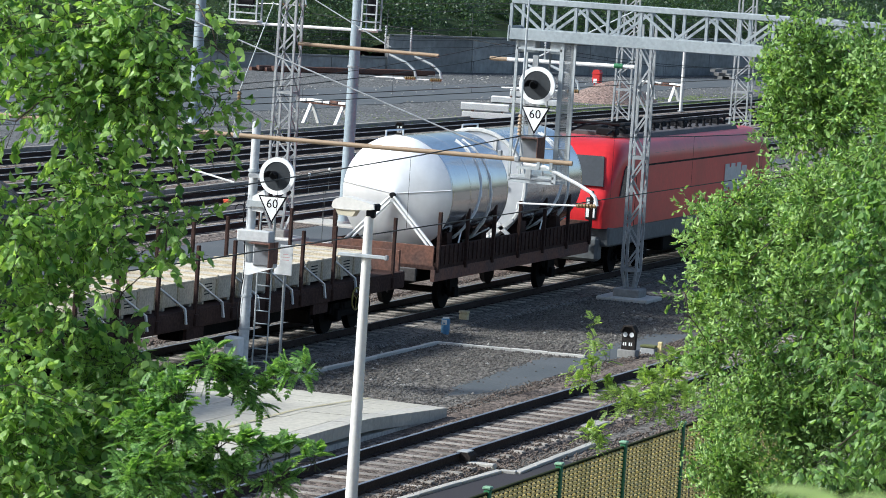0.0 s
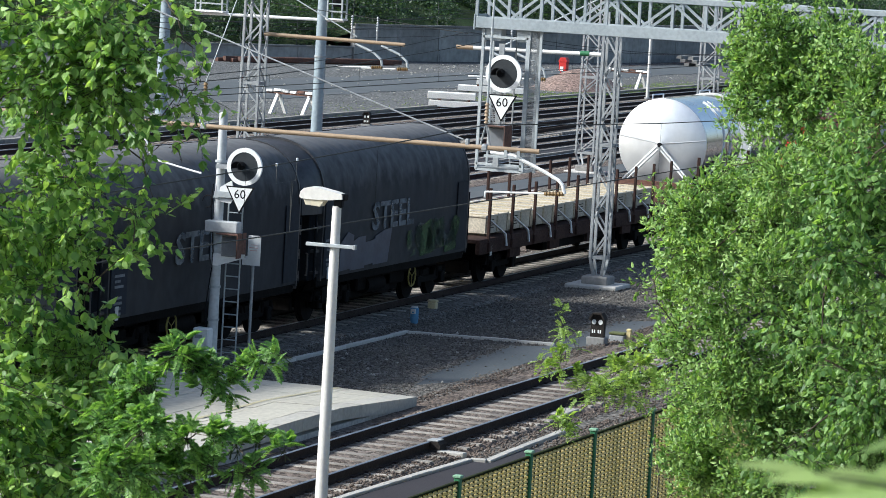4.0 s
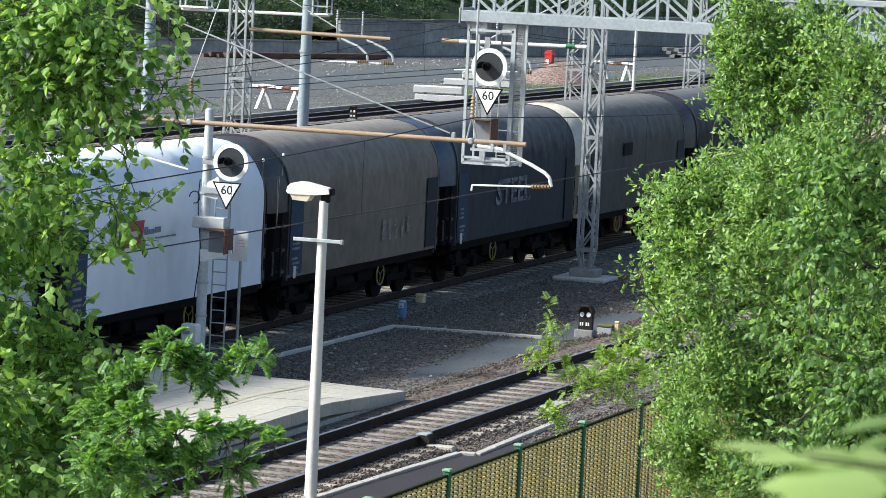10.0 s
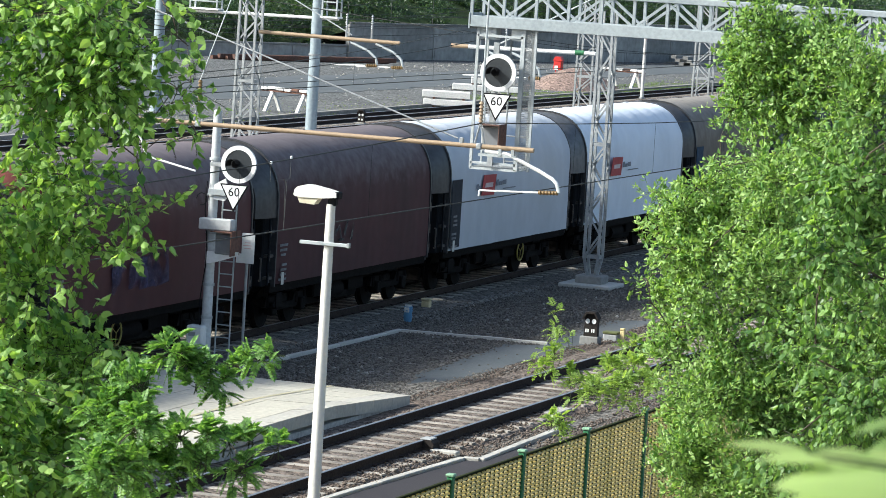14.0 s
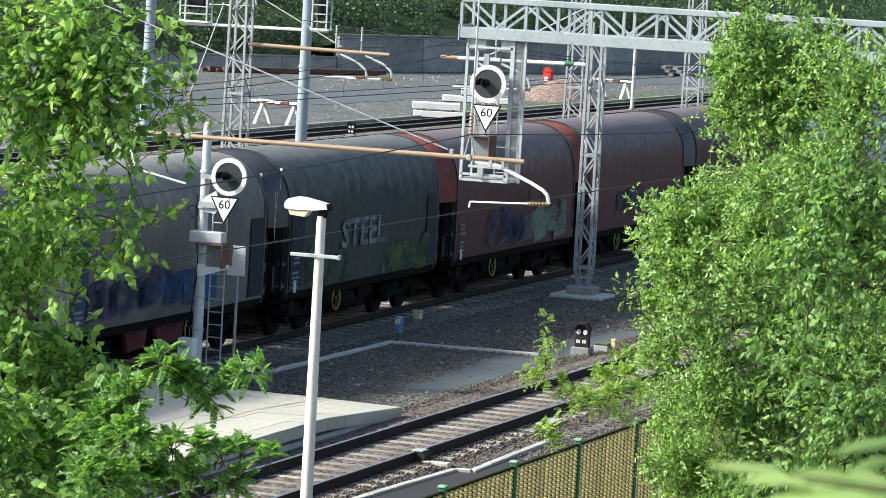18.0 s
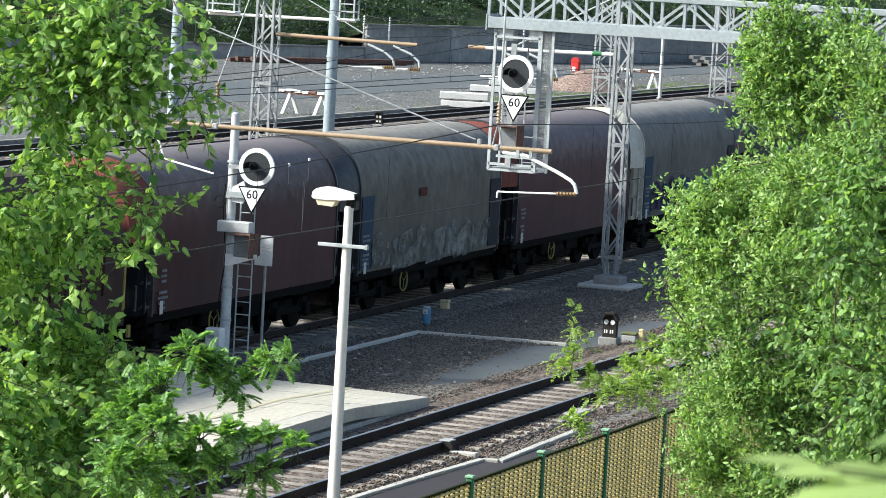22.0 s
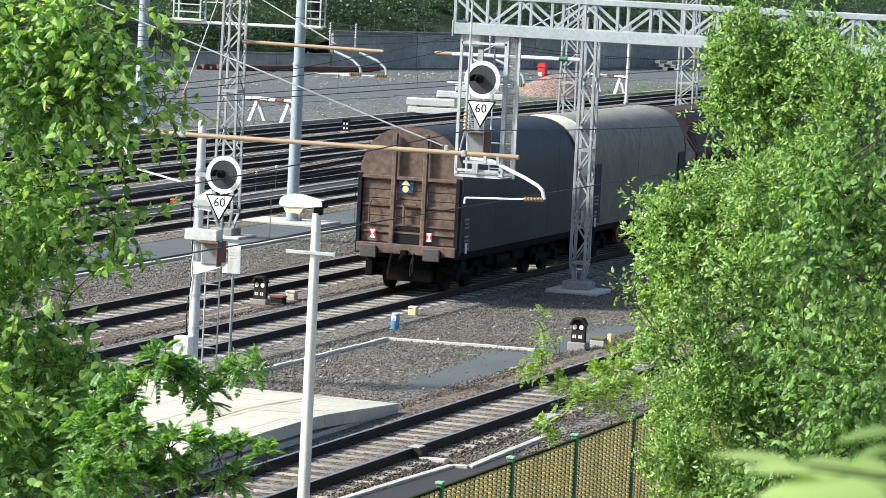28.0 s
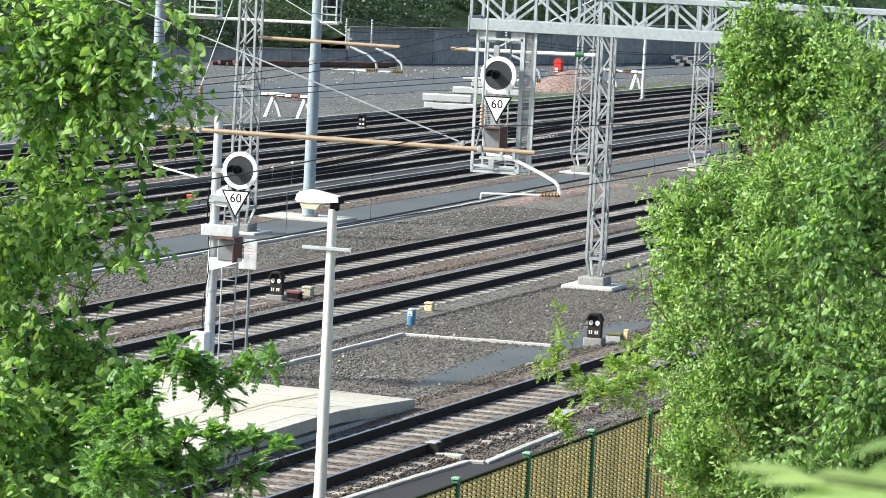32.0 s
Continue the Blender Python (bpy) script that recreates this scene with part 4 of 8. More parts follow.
def signal_mast():
    """The railway signal on its round mast with ladder and cabinet."""
    x, y = 72.0, 29.46
    base = thing("signal_mast", "grey steel railway signal mast with ladder and round signal", "railway signal", (x, y, GROUND))
    part("shaft", Geo().tube((0, 0, 0), (0, 0, 5.47), 0.115, 0.09, 16), M["mast_pale"], base)
    part("cap", Geo().tube((0, 0, 5.47), (0, 0, 5.51), 0.095, 0.06, 16), M["galv_light"], base)
    speed_signal(base, -0.35, -0.67, 4.42, 3.77, -0.60)
    part("arm", Geo().box((-0.15, -0.3, 4.38), (0.3, 0.6, 0.08)), M["galv"], base)
    part("board_bracket", Geo().box((-0.15, -0.2, 3.80), (0.3, 0.4, 0.12)), M["galv_light"], base)
    part("face_bracket", Geo().prism([(-0.1, 3.95), (-0.1, 3.65), (-0.35, 3.62), (-0.45, 3.8), (-0.35, 4.1)], -0.24, -0.2, "x"), M["white"], base, "white bracket plate")
    part("junction_box", Geo().box((-0.2, -0.20, 3.12), (0.26, 0.74, 0.24), ch=0.02), M["box_pale"], base, "long grey junction box")
    hooded_unit(base, -0.3, -0.44, 2.74)
    part("indicator_bracket", Geo().prism([(-0.05, 2.55), (-0.05, 2.3), (-0.15, 2.3), (-0.75, 2.5), (-0.75, 2.58)], -0.32, -0.28, "x"), M["white"], base, "white triangular bracket")
    lad = part("ladder", Geo().tube((0.3, -0.10, 0.0), (0.3, -0.10, 3.6), 0.018, seg=6).tube((0.3, -0.42, 0.0), (0.3, -0.42, 3.6), 0.018, seg=6), M["galv_light"], base)
    rung = Geo().tube((0, -0.10, 0), (0, -0.42, 0), 0.014, seg=6).mesh("rung", M["galv_light"])
    for i in range(13):
        part("rung", rung, None, lad, at=(0.3, 0, 0.15 + i * 0.27))
    part("cabinet", Geo().box((-0.2, 0.13, 0.68), (0.3, 0.36, 0.56), ch=0.03), M["white"], base, "pale metal cabinet")
    part("cabinet_plate", Geo().box((-0.355, 0.17, 0.78), (0.008, 0.16, 0.08)), M["grey_box"], base)
    for z in (1.1, 1.8, 2.9, 3.7, 4.45):
        part("clamp", Geo().tube((0, 0, z), (0, 0, z + 0.05), 0.125, seg=16), M["galv_light"], base)
    cable = Geo()
    for k in range(9):
        a, b = k / 9, (k + 1) / 9
        cable.tube((-0.12, 0.08 + 0.05 * math.sin(a * 9), 0.8 + a * 3.2), (-0.12, 0.08 + 0.05 * math.sin(b * 9), 0.8 + b * 3.2), 0.012, seg=5)
    for k in range(7):
        a, b = k * 0.7, (k + 1) * 0.7
        cable.tube((-0.1, 0.22 + 0.12 * math.cos(a), 3.62 + 0.13 * math.sin(a)), (-0.1, 0.22 + 0.12 * math.cos(b), 3.62 + 0.13 * math.sin(b)), 0.012, seg=5)
    tagged(part("cable", cable, M["black"], base, "loose black cables"), kind="stuff")
    sign = thing("sign_post", "white notice board with red lines on a thin post", "sign", (x + 0.6, y - 0.60, GROUND))
    part("post", Geo().tube((0, 0, 0), (0, 0, 2.85), 0.032, seg=10), M["galv"], sign)
    brd = part("board", Geo().box((-0.05, -0.03, 2.60), (0.015, 0.29, 0.64), ch=0.004).box((-0.05, 0.17, 2.38), (0.015, 0.12, 0.2), ch=0.004), M["white"], sign, "white notice board")
    bars = Geo()
    for k, w in ((2.72, 0.12), (2.66, 0.2), (2.60, 0.16)):
        bars.box((-0.0595, -0.02, k), (0.003, w, 0.012))
    part("notice_lines", bars, M["faint_red"], brd, "faint red lines")


signal_mast()


def signal_gantry():
    """A lattice cantilever over the near track with a hanging cage and signal."""
    x = 74.0
    base = thing("signal_gantry", "pale steel lattice signal gantry with hanging cage", "signal gantry", (x, 0, 0))
    yl, yr, zb, zt = 24.66, 12.6, 7.30, 8.06
    for dx in (0.0, 0.8):
        for z, hgt in ((zb, 0.24), (zt, 0.12)):
            part("chord", Geo().box((dx, (yl + yr) / 2, z + hgt / 2), (0.1, yl - yr, hgt), ch=0.01), M["gantry_grey"], base)
        n = 17
        for i in range(n + 1):
            y = yl - (yl - yr) * i / n
            part("post", Geo().box((dx, y, (zb + zt) / 2 + 0.1), (0.06, 0.06, zt - zb - 0.2)), M["gantry_grey"], base)
            if i < n:
                y2 = yl - (yl - yr) * (i + 1) / n
                za, zc = (zb + 0.2, zt) if i % 2 else (zt, zb + 0.2)
                part("diagonal", Geo().angle((dx, y, za), (dx, y2, zc), 0.055, 0.03, (1, 0, 0)), M["gantry_grey"], base)
    ties = Geo()
    for i in range(18):
        y = yl - (yl - yr) * i / 17
        ties.box((0.4, y, zb + 0.05), (0.8, 0.05, 0.05))
        if i < 17:
            y2 = yl - (yl - yr) * (i + 1) / 17
            ties.angle((0.0, y, zb + 0.05), (0.8, y2, zb + 0.05), 0.04, 0.02)
            ties.angle((0.0, y, zt + 0.05), (0.8, y2, zt + 0.05), 0.04, 0.02)
    tagged(part("ties", ties, M["galv_light"], base), kind="stuff")
    part("walkway_plate", Geo().box((0.4, (yl + yr) / 2, zb + 0.09), (0.66, yl - yr, 0.02)), M["galv"], base)
    part("end_plate", Geo().box((0.4, yl + 0.03, zb + 0.12), (0.9, 0.04, 0.34), ch=0.01), M["gantry_grey"], base)
    # the support beyond the near track
    for dx in (0.0, 0.8):
        for yy in (13.0, 13.8):
            part("support_leg", Geo().box((dx, yy, (zb + GROUND) / 2), (0.1, 0.1, zb - GROUND)), M["galv_light"], base)
    part("support_foot", Geo().box((0.4, 13.4, GROUND + 0.1), (1.5, 1.5, 0.25), ch=0.03), M["concrete"], base)
    # hanging cage
    yc0, yc1, z0, z1 = 24.5, 23.22, 4.33, 7.45
    for dx, yy, w in ((0.05, yc0, 0.06), (0.05, yc1 + 0.28, 0.09), (0.75, yc1 + 0.28, 0.05), (0.05, yc1, 0.05), (0.75, yc0, 0.04)):
        part("cage_post", Geo().box((dx, yy, (z0 + z1) / 2), (0.05, w, z1 - z0)), M["galv_light"], base)
    for dx, z in ((0.05, z0), (0.05, z0 + 0.12), (0.75, z0 + 0.02), (0.05, z1 - 0.12), (0.05, z1 - 0.32)):
        part("cage_bar", Geo().box((dx, (yc0 + yc1 + 0.28) / 2, z), (0.05, yc0 - yc1 - 0.28, 0.05)), M["galv_light"], base)
    for yy in (yc0, yc1 + 0.28):
        part("cage_bar", Geo().box((0.4, yy, z0), (0.7, 0.05, 0.05)), M["galv_light"], base)
    screen = Geo()
    for k in range(12):
        screen.box((0.72, yc0 - 0.02 - k * 0.03, 5.6), (0.006, 0.008, 1.9))
    for k in range(48):
        screen.box((0.72, yc0 - 0.19, 4.66 + k * 0.04), (0.006, 0.36, 0.007))
    tagged(part("cage_screen", screen, M["galv"], base, "fine wire screen behind the signal"), kind="stuff")
    grate = Geo()
    for i in range(9):
        grate.box((0.1 + i * 0.075, (yc0 + yc1 + 0.28) / 2, z0 + 0.03), (0.02, yc0 - yc1 - 0.3, 0.03))
    tagged(part("cage_floor", grate, M["galv"], base), kind="stuff")
    mesh = Geo()
    for i in range(12):
        mesh.box((0.05, yc1 + 0.02 + i * 0.022, (z0 + z1) / 2 + 0.05), (0.006, 0.009, z1 - z0 - 0.1))
    for i in range(80):
        mesh.box((0.05, yc1 + 0.14, z0 + 0.02 + i * 0.038), (0.006, 0.28, 0.009))
    tagged(part("cage_mesh", mesh, M["galv"], base, "fine wire safety mesh"), kind="stuff")
    rungs = Geo()
    for i in range(11):
        rungs.tube((0.7, yc1 + 0.30, z0 + 0.15 + i * 0.27), (0.7, yc1 + 0.75, z0 + 0.15 + i * 0.27), 0.014, seg=6)
    rungs.tube((0.7, yc1 + 0.75, z0), (0.7, yc1 + 0.75, z1), 0.018, seg=6)
    part("cage_ladder", rungs, M["galv"], base)
    speed_signal(base, -0.2, 23.93, 6.38, 5.71, 23.93)
    hooded_unit(base, -0.1, 24.02, 5.02)
    part("signal_stem", Geo().box((-0.02, 24.05, 5.7), (0.06, 0.12, 2.6)), M["galv"], base)
    part("upper_box", Geo().box((0.2, 24.3, 7.2), (0.3, 0.4, 0.3), ch=0.02), M["galv_light"], base)
    part("upper_box", Geo().box((0.2, 23.6, 7.2), (0.3, 0.35, 0.3), ch=0.02), M["galv_light"], base)


signal_gantry()


def lamp_post():
    base = thing("lamp_post", "white platform lamp post with a flat lantern", "lamp post", (56.6, 21.08, GROUND))
    part("shaft", Geo().tube((0, 0, 0), (0, 0, 4.98), 0.105, 0.075, 20), M["warm_white"], base)
    hx = -0.02
    prof = [(0.62, 0.02), (0.605, 0.10), (0.55, 0.155), (0.45, 0.185), (0.32, 0.185), (0.0, 0.125), (-0.12, 0.095), (-0.13, 0.02), (0.1, -0.01), (0.47, -0.02), (0.59, -0.01)]
    head = part("lantern", Geo().prism([(u, 5.08 + w) for u, w in prof], hx - 0.11, hx + 0.15, "x"), M["warm_white"], base, "flat white lantern")
    part("diffuser", Geo().prism([(0.56, 5.07), (0.51, 4.97), (0.26, 4.955), (0.18, 5.07)], hx - 0.09, hx + 0.12, "x"), M["diffuser"], head, "yellowed lamp cover")
    part("end_cap", Geo().box((hx + 0.02, -0.12, 5.13), (0.2, 0.08, 0.12), ch=0.02), M["black"], head)
    part("neck", Geo().box((0, -0.03, 5.02), (0.12, 0.14, 0.14), ch=0.02), M["black"], base)
    part("crossbar", Geo().box((-0.09, 0.04, 4.33), (0.05, 0.86, 0.06), ch=0.008), M["galv_light"], base, "grey crossbar")
    part("crossbar_end", Geo().box((-0.09, -0.38, 4.33), (0.08, 0.05, 0.08), ch=0.008), M["galv"], base)


lamp_post()


def dwarf_signal(at, label, back=False):
    base = thing("dwarf_signal", label, "railway signal", (*at, GROUND), "dwarf signals")
    base.scale = (0.74, 0.72, 0.80)
    part("plinth", Geo().box((0, 0, 0.12), (0.45, 0.62, 0.26), ch=0.02), M["concrete_grey"], base)
    body = Geo().prism([(-0.24, 0.25), (0.22, 0.25), (0.20, 0.78), (0.10, 0.92), (-0.14, 0.92), (-0.24, 0.78)], -0.11, 0.11, "x")
    part("body", body, M["soot"], base, "sooty black signal body")
    hood = Geo().prism([(-0.25, 0.76), (-0.15, 0.93), (0.11, 0.93), (0.21, 0.76), (0.26, 0.78), (0.14, 0.98), (-0.17, 0.98), (-0.30, 0.78)], -0.25, 0.12, "x")
    part("hood", hood, M["soot"], base)
    for y in (0.10, -0.12):
        part("lens", Geo().tube((-0.125, y, 0.70), (-0.11, y, 0.70), 0.075, seg=16), M["white"], base, "white lens")
    for y in (0.14, 0.07, -0.06, -0.13):
        part("marking", Geo().box((-0.114, y, 0.42), (0.006, 0.045, 0.10)), M["white"], base, "white marking bar")
    return base


dwarf_signal((83.75, 24.45), "black dwarf signal on a concrete plinth near the asphalt patch")
dwarf_signal((87.45, 34.0), "black dwarf signal on a concrete plinth between two tracks")
dwarf_signal((165.6, 60.4), "black dwarf signal among the far sidings")


def small_box(name, at, size, mat, label, category, lid=None, rz=0.0):
    base = thing(name, label, category, (*at, GROUND))
    base.rotation_euler.z = rz
    part("body", Geo().box((0, 0, size[2] / 2 - 0.02), size, ch=min(size) * 0.12), M[mat], base)
    part("lid", Geo().box((0, 0, size[2] + 0.01), (size[0] * 1.06, size[1] * 1.06, 0.06), ch=0.015), M[lid or mat], base)
    return base


small_box("marker_block", (87.9, 30.02), (0.20, 0.22, 0.25), "marker_paint", "pale yellow marker block on the ballast", "marker")
small_box("point_motor", (88.1, 33.75), (0.28, 0.36, 0.22), "black", "dark point machine with a dull red cover beside the rail", "point machine", "dull_red")
small_box("relay_box", (89.2, 33.8), (0.26, 0.26, 0.26), "beige_box", "small pale relay box beside the rail", "relay box")
small_box("orange_box", (116.9, 48.75), (0.22, 0.22, 0.2), "orange", "orange-red box among the sidings", "box")
oiler = thing("rail_lubricator", "pale grey rail lubricator on a dark foot by the rail", "track device", (63.65, 21.55, GROUND))
part("foot", Geo().box((0, 0, 0.06), (0.44, 0.34, 0.12), ch=0.015), M["soot"], oiler, "dark sooty foot")
part("box", Geo().prism([(-0.17, 0.10), (0.17, 0.10), (0.17, 0.20), (0.09, 0.27), (-0.12, 0.27), (-0.17, 0.22)], -0.20, 0.18, "x"), M["soot"], oiler)
part("lid", Geo().box((0.0, -0.01, 0.28), (0.34, 0.22, 0.025), ch=0.008), M["grey_box"], oiler)
part("hose", Geo().hose([(0.1, 0.1, 0.12), (0.14, 0.22, 0.06), (0.12, 0.32, 0.08)], 0.02, 6), M["black"], oiler)
slab2 = thing("concrete_slab", "short pale concrete slab beside the lubricator", "slab", (63.5, 21.16, GROUND))
part("plate", Geo().box((0, 0, 0.07), (0.22, 0.52, 0.10), ch=0.015), M["concrete"], slab2)
small_box("cable_box", (84.85, 24.25), (0.3, 0.36, 0.2), "grey_box", "grey cable box with an olive lid", "junction box", "olive_lid")
small_box("marker_stub", (84.85, 23.98), (0.11, 0.11, 0.3), "yellow", "short yellow marker stub", "marker")
barrel = thing("barrel", "small faded blue drum on the ballast", "barrel", (84.8, 29.42, GROUND))
part("drum", Geo().tube((0, 0, 0), (0, 0, 0.38), 0.10, 0.105, 16).tube((0, 0, 0.12), (0, 0, 0.15), 0.112, seg=16).tube((0, 0, 0.26), (0, 0, 0.29), 0.115, seg=16), M["blue"], barrel)
part("plate", Geo().box((-0.1, 0, 0.3), (0.02, 0.12, 0.12)), M["white_dull"], barrel)
part("lid", Geo().tube((0, 0, 0.38), (0, 0, 0.41), 0.085, seg=14), M["white_dull"], barrel)
slab = thing("concrete_slab", "loose pale concrete slab beside the near track", "slab", (70.6, 21.2, GROUND))
part("plate", Geo().box((0, 0, 0.06), (1.1, 0.3, 0.12), ch=0.015), M["concrete"], slab)


M["weave"] = leafy("woven olive slats", (0.46, 0.40, 0.17), (0.60, 0.52, 0.26), 0.3)
M["green_dark"] = surf("dark green wire", (0.03, 0.036, 0.014), 0.9, spec=0.05, var=0.2, bump=0.05)


def fence():
    """Green posts with panels of olive slats."""
    y, x0, n, pitch, h = 15.55, 37.61, 10, 2.94, 2.27
    base = thing("fence", "olive green slatted fence with dark green posts", "fence", (x0, y, GROUND))
    base.rotation_euler.z = -0.0215
    post = Geo().box((0, 0, h / 2 + 0.02), (0.09, 0.09, h + 0.05), ch=0.01).mesh("post", M["green_post"])
    cap = Geo().box((0, 0, h + 0.06), (0.12, 0.12, 0.04), ch=0.01).mesh("post_cap", M["green_pale"])
    nk, nr = 15, 36
    kw = (pitch - 0.1) / nk
    kn = Geo()
    for i in range(nk):
        x = (i - (nk - 1) / 2) * kw
        a, b = kw * 0.41, kw * 0.33
        kn.add([(x - a, 0.015, -0.021), (x + a, 0.015, -0.021), (x + a, 0.015, 0.020), (x - a, 0.015, 0.020), (x - b, -0.03, -0.018), (x + b, -0.03, -0.018), (x + b, -0.022, 0.012), (x - b, -0.022, 0.012)], [(4, 5, 6, 7), (0, 1, 5, 4), (1, 2, 6, 5), (2, 3, 7, 6), (3, 0, 4, 7), (3, 2, 1, 0)])
    kn.box((0, 0.02, 0), (pitch - 0.1, 0.012, 0.012))
    slat = kn.mesh("slat", M["weave"])
    border = Geo().box((0, 0, 0.06), (pitch - 0.09, 0.06, 0.05), ch=0.006).mesh("panel", M["green_post"])
    upr = Geo()
    for i in range(nk + 1):
        upr.box(((i - nk / 2) * kw, -0.005, h / 2 + 0.03), (0.022, 0.02, h - 0.1))
    upright = upr.mesh("uprights", M["green_dark"])
    rail = Geo().box((0, 0, h - 0.01), (pitch - 0.08, 0.05, 0.03), ch=0.006).mesh("top_rail", M["green_dark"])
    for i in range(n):
        a = part("post", post, None, base, at=(i * pitch, 0, 0))
        part("post_cap", cap, None, a)
        if i < n - 1:
            p = part("panel", border, None, base, at=((i + 0.5) * pitch, 0, 0))
            for k in range(nr):
                part("slat", slat, None, p, at=(0, 0, 0.1 + k * (h - 0.12) / nr + 0.03))
            tagged(part("weave_backing", upright, None, p), kind="stuff")
            part("top_rail", rail, None, p)


fence()


def trestle(at, rz, ln, label):
    """A barrier of two A-frames with a row of short planks on top."""
    base = thing("trestle", label, "trestle", (*at, GROUND), "trestles")
    base.rotation_euler.z = rz
    for k in (-ln * 0.29, ln * 0.29):
        for s in (-1, 1):
            part("leg", Geo().angle((s * 0.58, k, 0.0), (s * 0.06, k, 1.0), 0.19, 0.10), M["slab_white"], base)
        part("cross_piece", Geo().box((0, k, 0.98), (0.3, 0.12, 0.14)), M["slab_white"], base)
    n = int(ln / 0.5)
    part("beam", Geo().box((0.0, 0, 1.07), (0.16, ln, 0.09), ch=0.01), M["rust"], base, "rusty beam")
    for i in range(n):
        part("plank", Geo().box((0.02 * (i % 2), -ln / 2 + (i + 0.5) * ln / n, 1.17 + 0.02 * (i % 3)), (0.34, ln / n - (0.04 if i % 3 else 0.12), 0.13), ch=0.015), M["rust" if i == 2 else "slab_white"], base)


trestle((171.4, 66.4), -0.38, 3.7, "white wooden trestle with a rusty plank beside the sidings")
trestle((233.0, 66.9), -0.30, 3.2, "white trestle barrier on the gravel yard")


def slab_stack(at, slabs, label):
    base = thing("slab_stack", label, "slab stack", (*at, GROUND), "slab stacks")
    base.rotation_euler.z = 0.325
    for i, (dx, dy, z, ln) in enumerate(slabs):
        ob = part("slab", Geo().box((0, 0, 0), (1.3, ln, 0.34), ch=0.02), M["slab_white"], base, at=(dx, dy, z))
        ob.rotation_euler.z = 0.03 * (i % 3) - 0.03
    for z in (0.045, 0.48):
        for y in (-0.8, 0.8):
            part("bearer", Geo().box((0, y, z), (1.2, 0.15, 0.10)), M["rust"], base)


slab_stack((190.2, 64.4), ((0, 0, 0.26, 2.7), (0.05, 0.15, 0.70, 2.6)), "stack of two long pale concrete slabs")
slab_stack((211.5, 69.3), ((0, 0, 0.26, 4.0), (0.1, -0.4, 0.70, 2.6)), "stack of long pale concrete slabs on the gravel")
pile = Geo()
rings, segs = 9, 28
for i in range(rings + 1):
    r = i / rings
    for j in range(segs):
        a = 2 * math.pi * j / segs
        k = 1 + 0.18 * noise.noise((math.cos(a) * 2, math.sin(a) * 2, 5))
        pile.v.append((6.5 * r * k * math.cos(a), 2.6 * r * k * math.sin(a), 1.35 * (1 - r ** 1.4) + 0.12 * noise.noise((r * 5 * math.cos(a), r * 5 * math.sin(a), 0))))
for i in range(rings):
    for j in range(segs):
        a, b = i * segs + j, i * segs + (j + 1) % segs
        pile.f.append((a, a + segs, b + segs, b))
pile.smooth = True
solo("gravel_pile", pile, M["pebble_red"], "heap of reddish crushed stone on the yard", "gravel heap", kind="stuff", at=(226, 68.2, GROUND))
small = Geo()
for i in range(rings + 1):
    r = i / rings
    for j in range(segs):
        a = 2 * math.pi * j / segs
        small.v.append((9 * r * math.cos(a), 0.7 * r * math.sin(a), 0.14 * (1 - r * r) - 0.02))
small.f = list(pile.f)
solo("gravel_spill", small, M["pebble_red"], "low spill of pinkish gravel beside the track", "gravel heap", kind="stuff", at=(133, 40.3, GROUND))
box = thing("red_bin", "red box on thin legs beside the gravel heap", "box", (243.0, 74.5, GROUND))
part("body", Geo().box((0, 0, 1.0), (0.9, 0.9, 0.8), ch=0.05), M["red"], box)
part("roof", Geo().prism([(-0.55, 1.4), (0.55, 1.4), (0.3, 1.75), (-0.3, 1.75)], -0.5, 0.5, "x"), M["red"], box)
part("plate", Geo().box((-0.46, 0.1, 0.8), (0.02, 0.4, 0.35)), M["white"], box)
for s in (-0.3, 0.3):
    part("leg", Geo().box((0, s, 0.3), (0.1, 0.1, 0.6)), M["red"], box)
box.scale = (0.6, 0.6, 0.8)
scrap = thing("rail_scrap", "rusty stacked rails before the wall", "scrap pile", (236, 91.2, GROUND))
scrap.rotation_euler.z = -0.46
for i in range(4):
    part("rail", Geo().box((i * 0.4, -0.3 * i, 0.15 + 0.12 * (i % 2)), (15, 0.3, 0.3)), M["rust"], scrap)
scrap2 = thing("plank_stack", "grey stacked timbers before the wall", "timber stack", (286, 76.5, GROUND))
for i in range(6):
    part("timber", Geo().box((i * 0.3, -1.2 + 0.4 * i, 0.2 + 0.25 * (i % 3)), (9, 0.4, 0.25)), M["concrete_grey"], scrap2)


# ---- the freight train ----
def run(t):
    """How far the train's reference point has come along x at t seconds."""
    if t > 24.0:
        return run(24.0) + 9.66 * (t - 24.0)
    return 64.40 + 6.5752 * t + 0.06852 * t ** 2 + 0.0025342 * t ** 3 - 8.1558e-5 * t ** 4


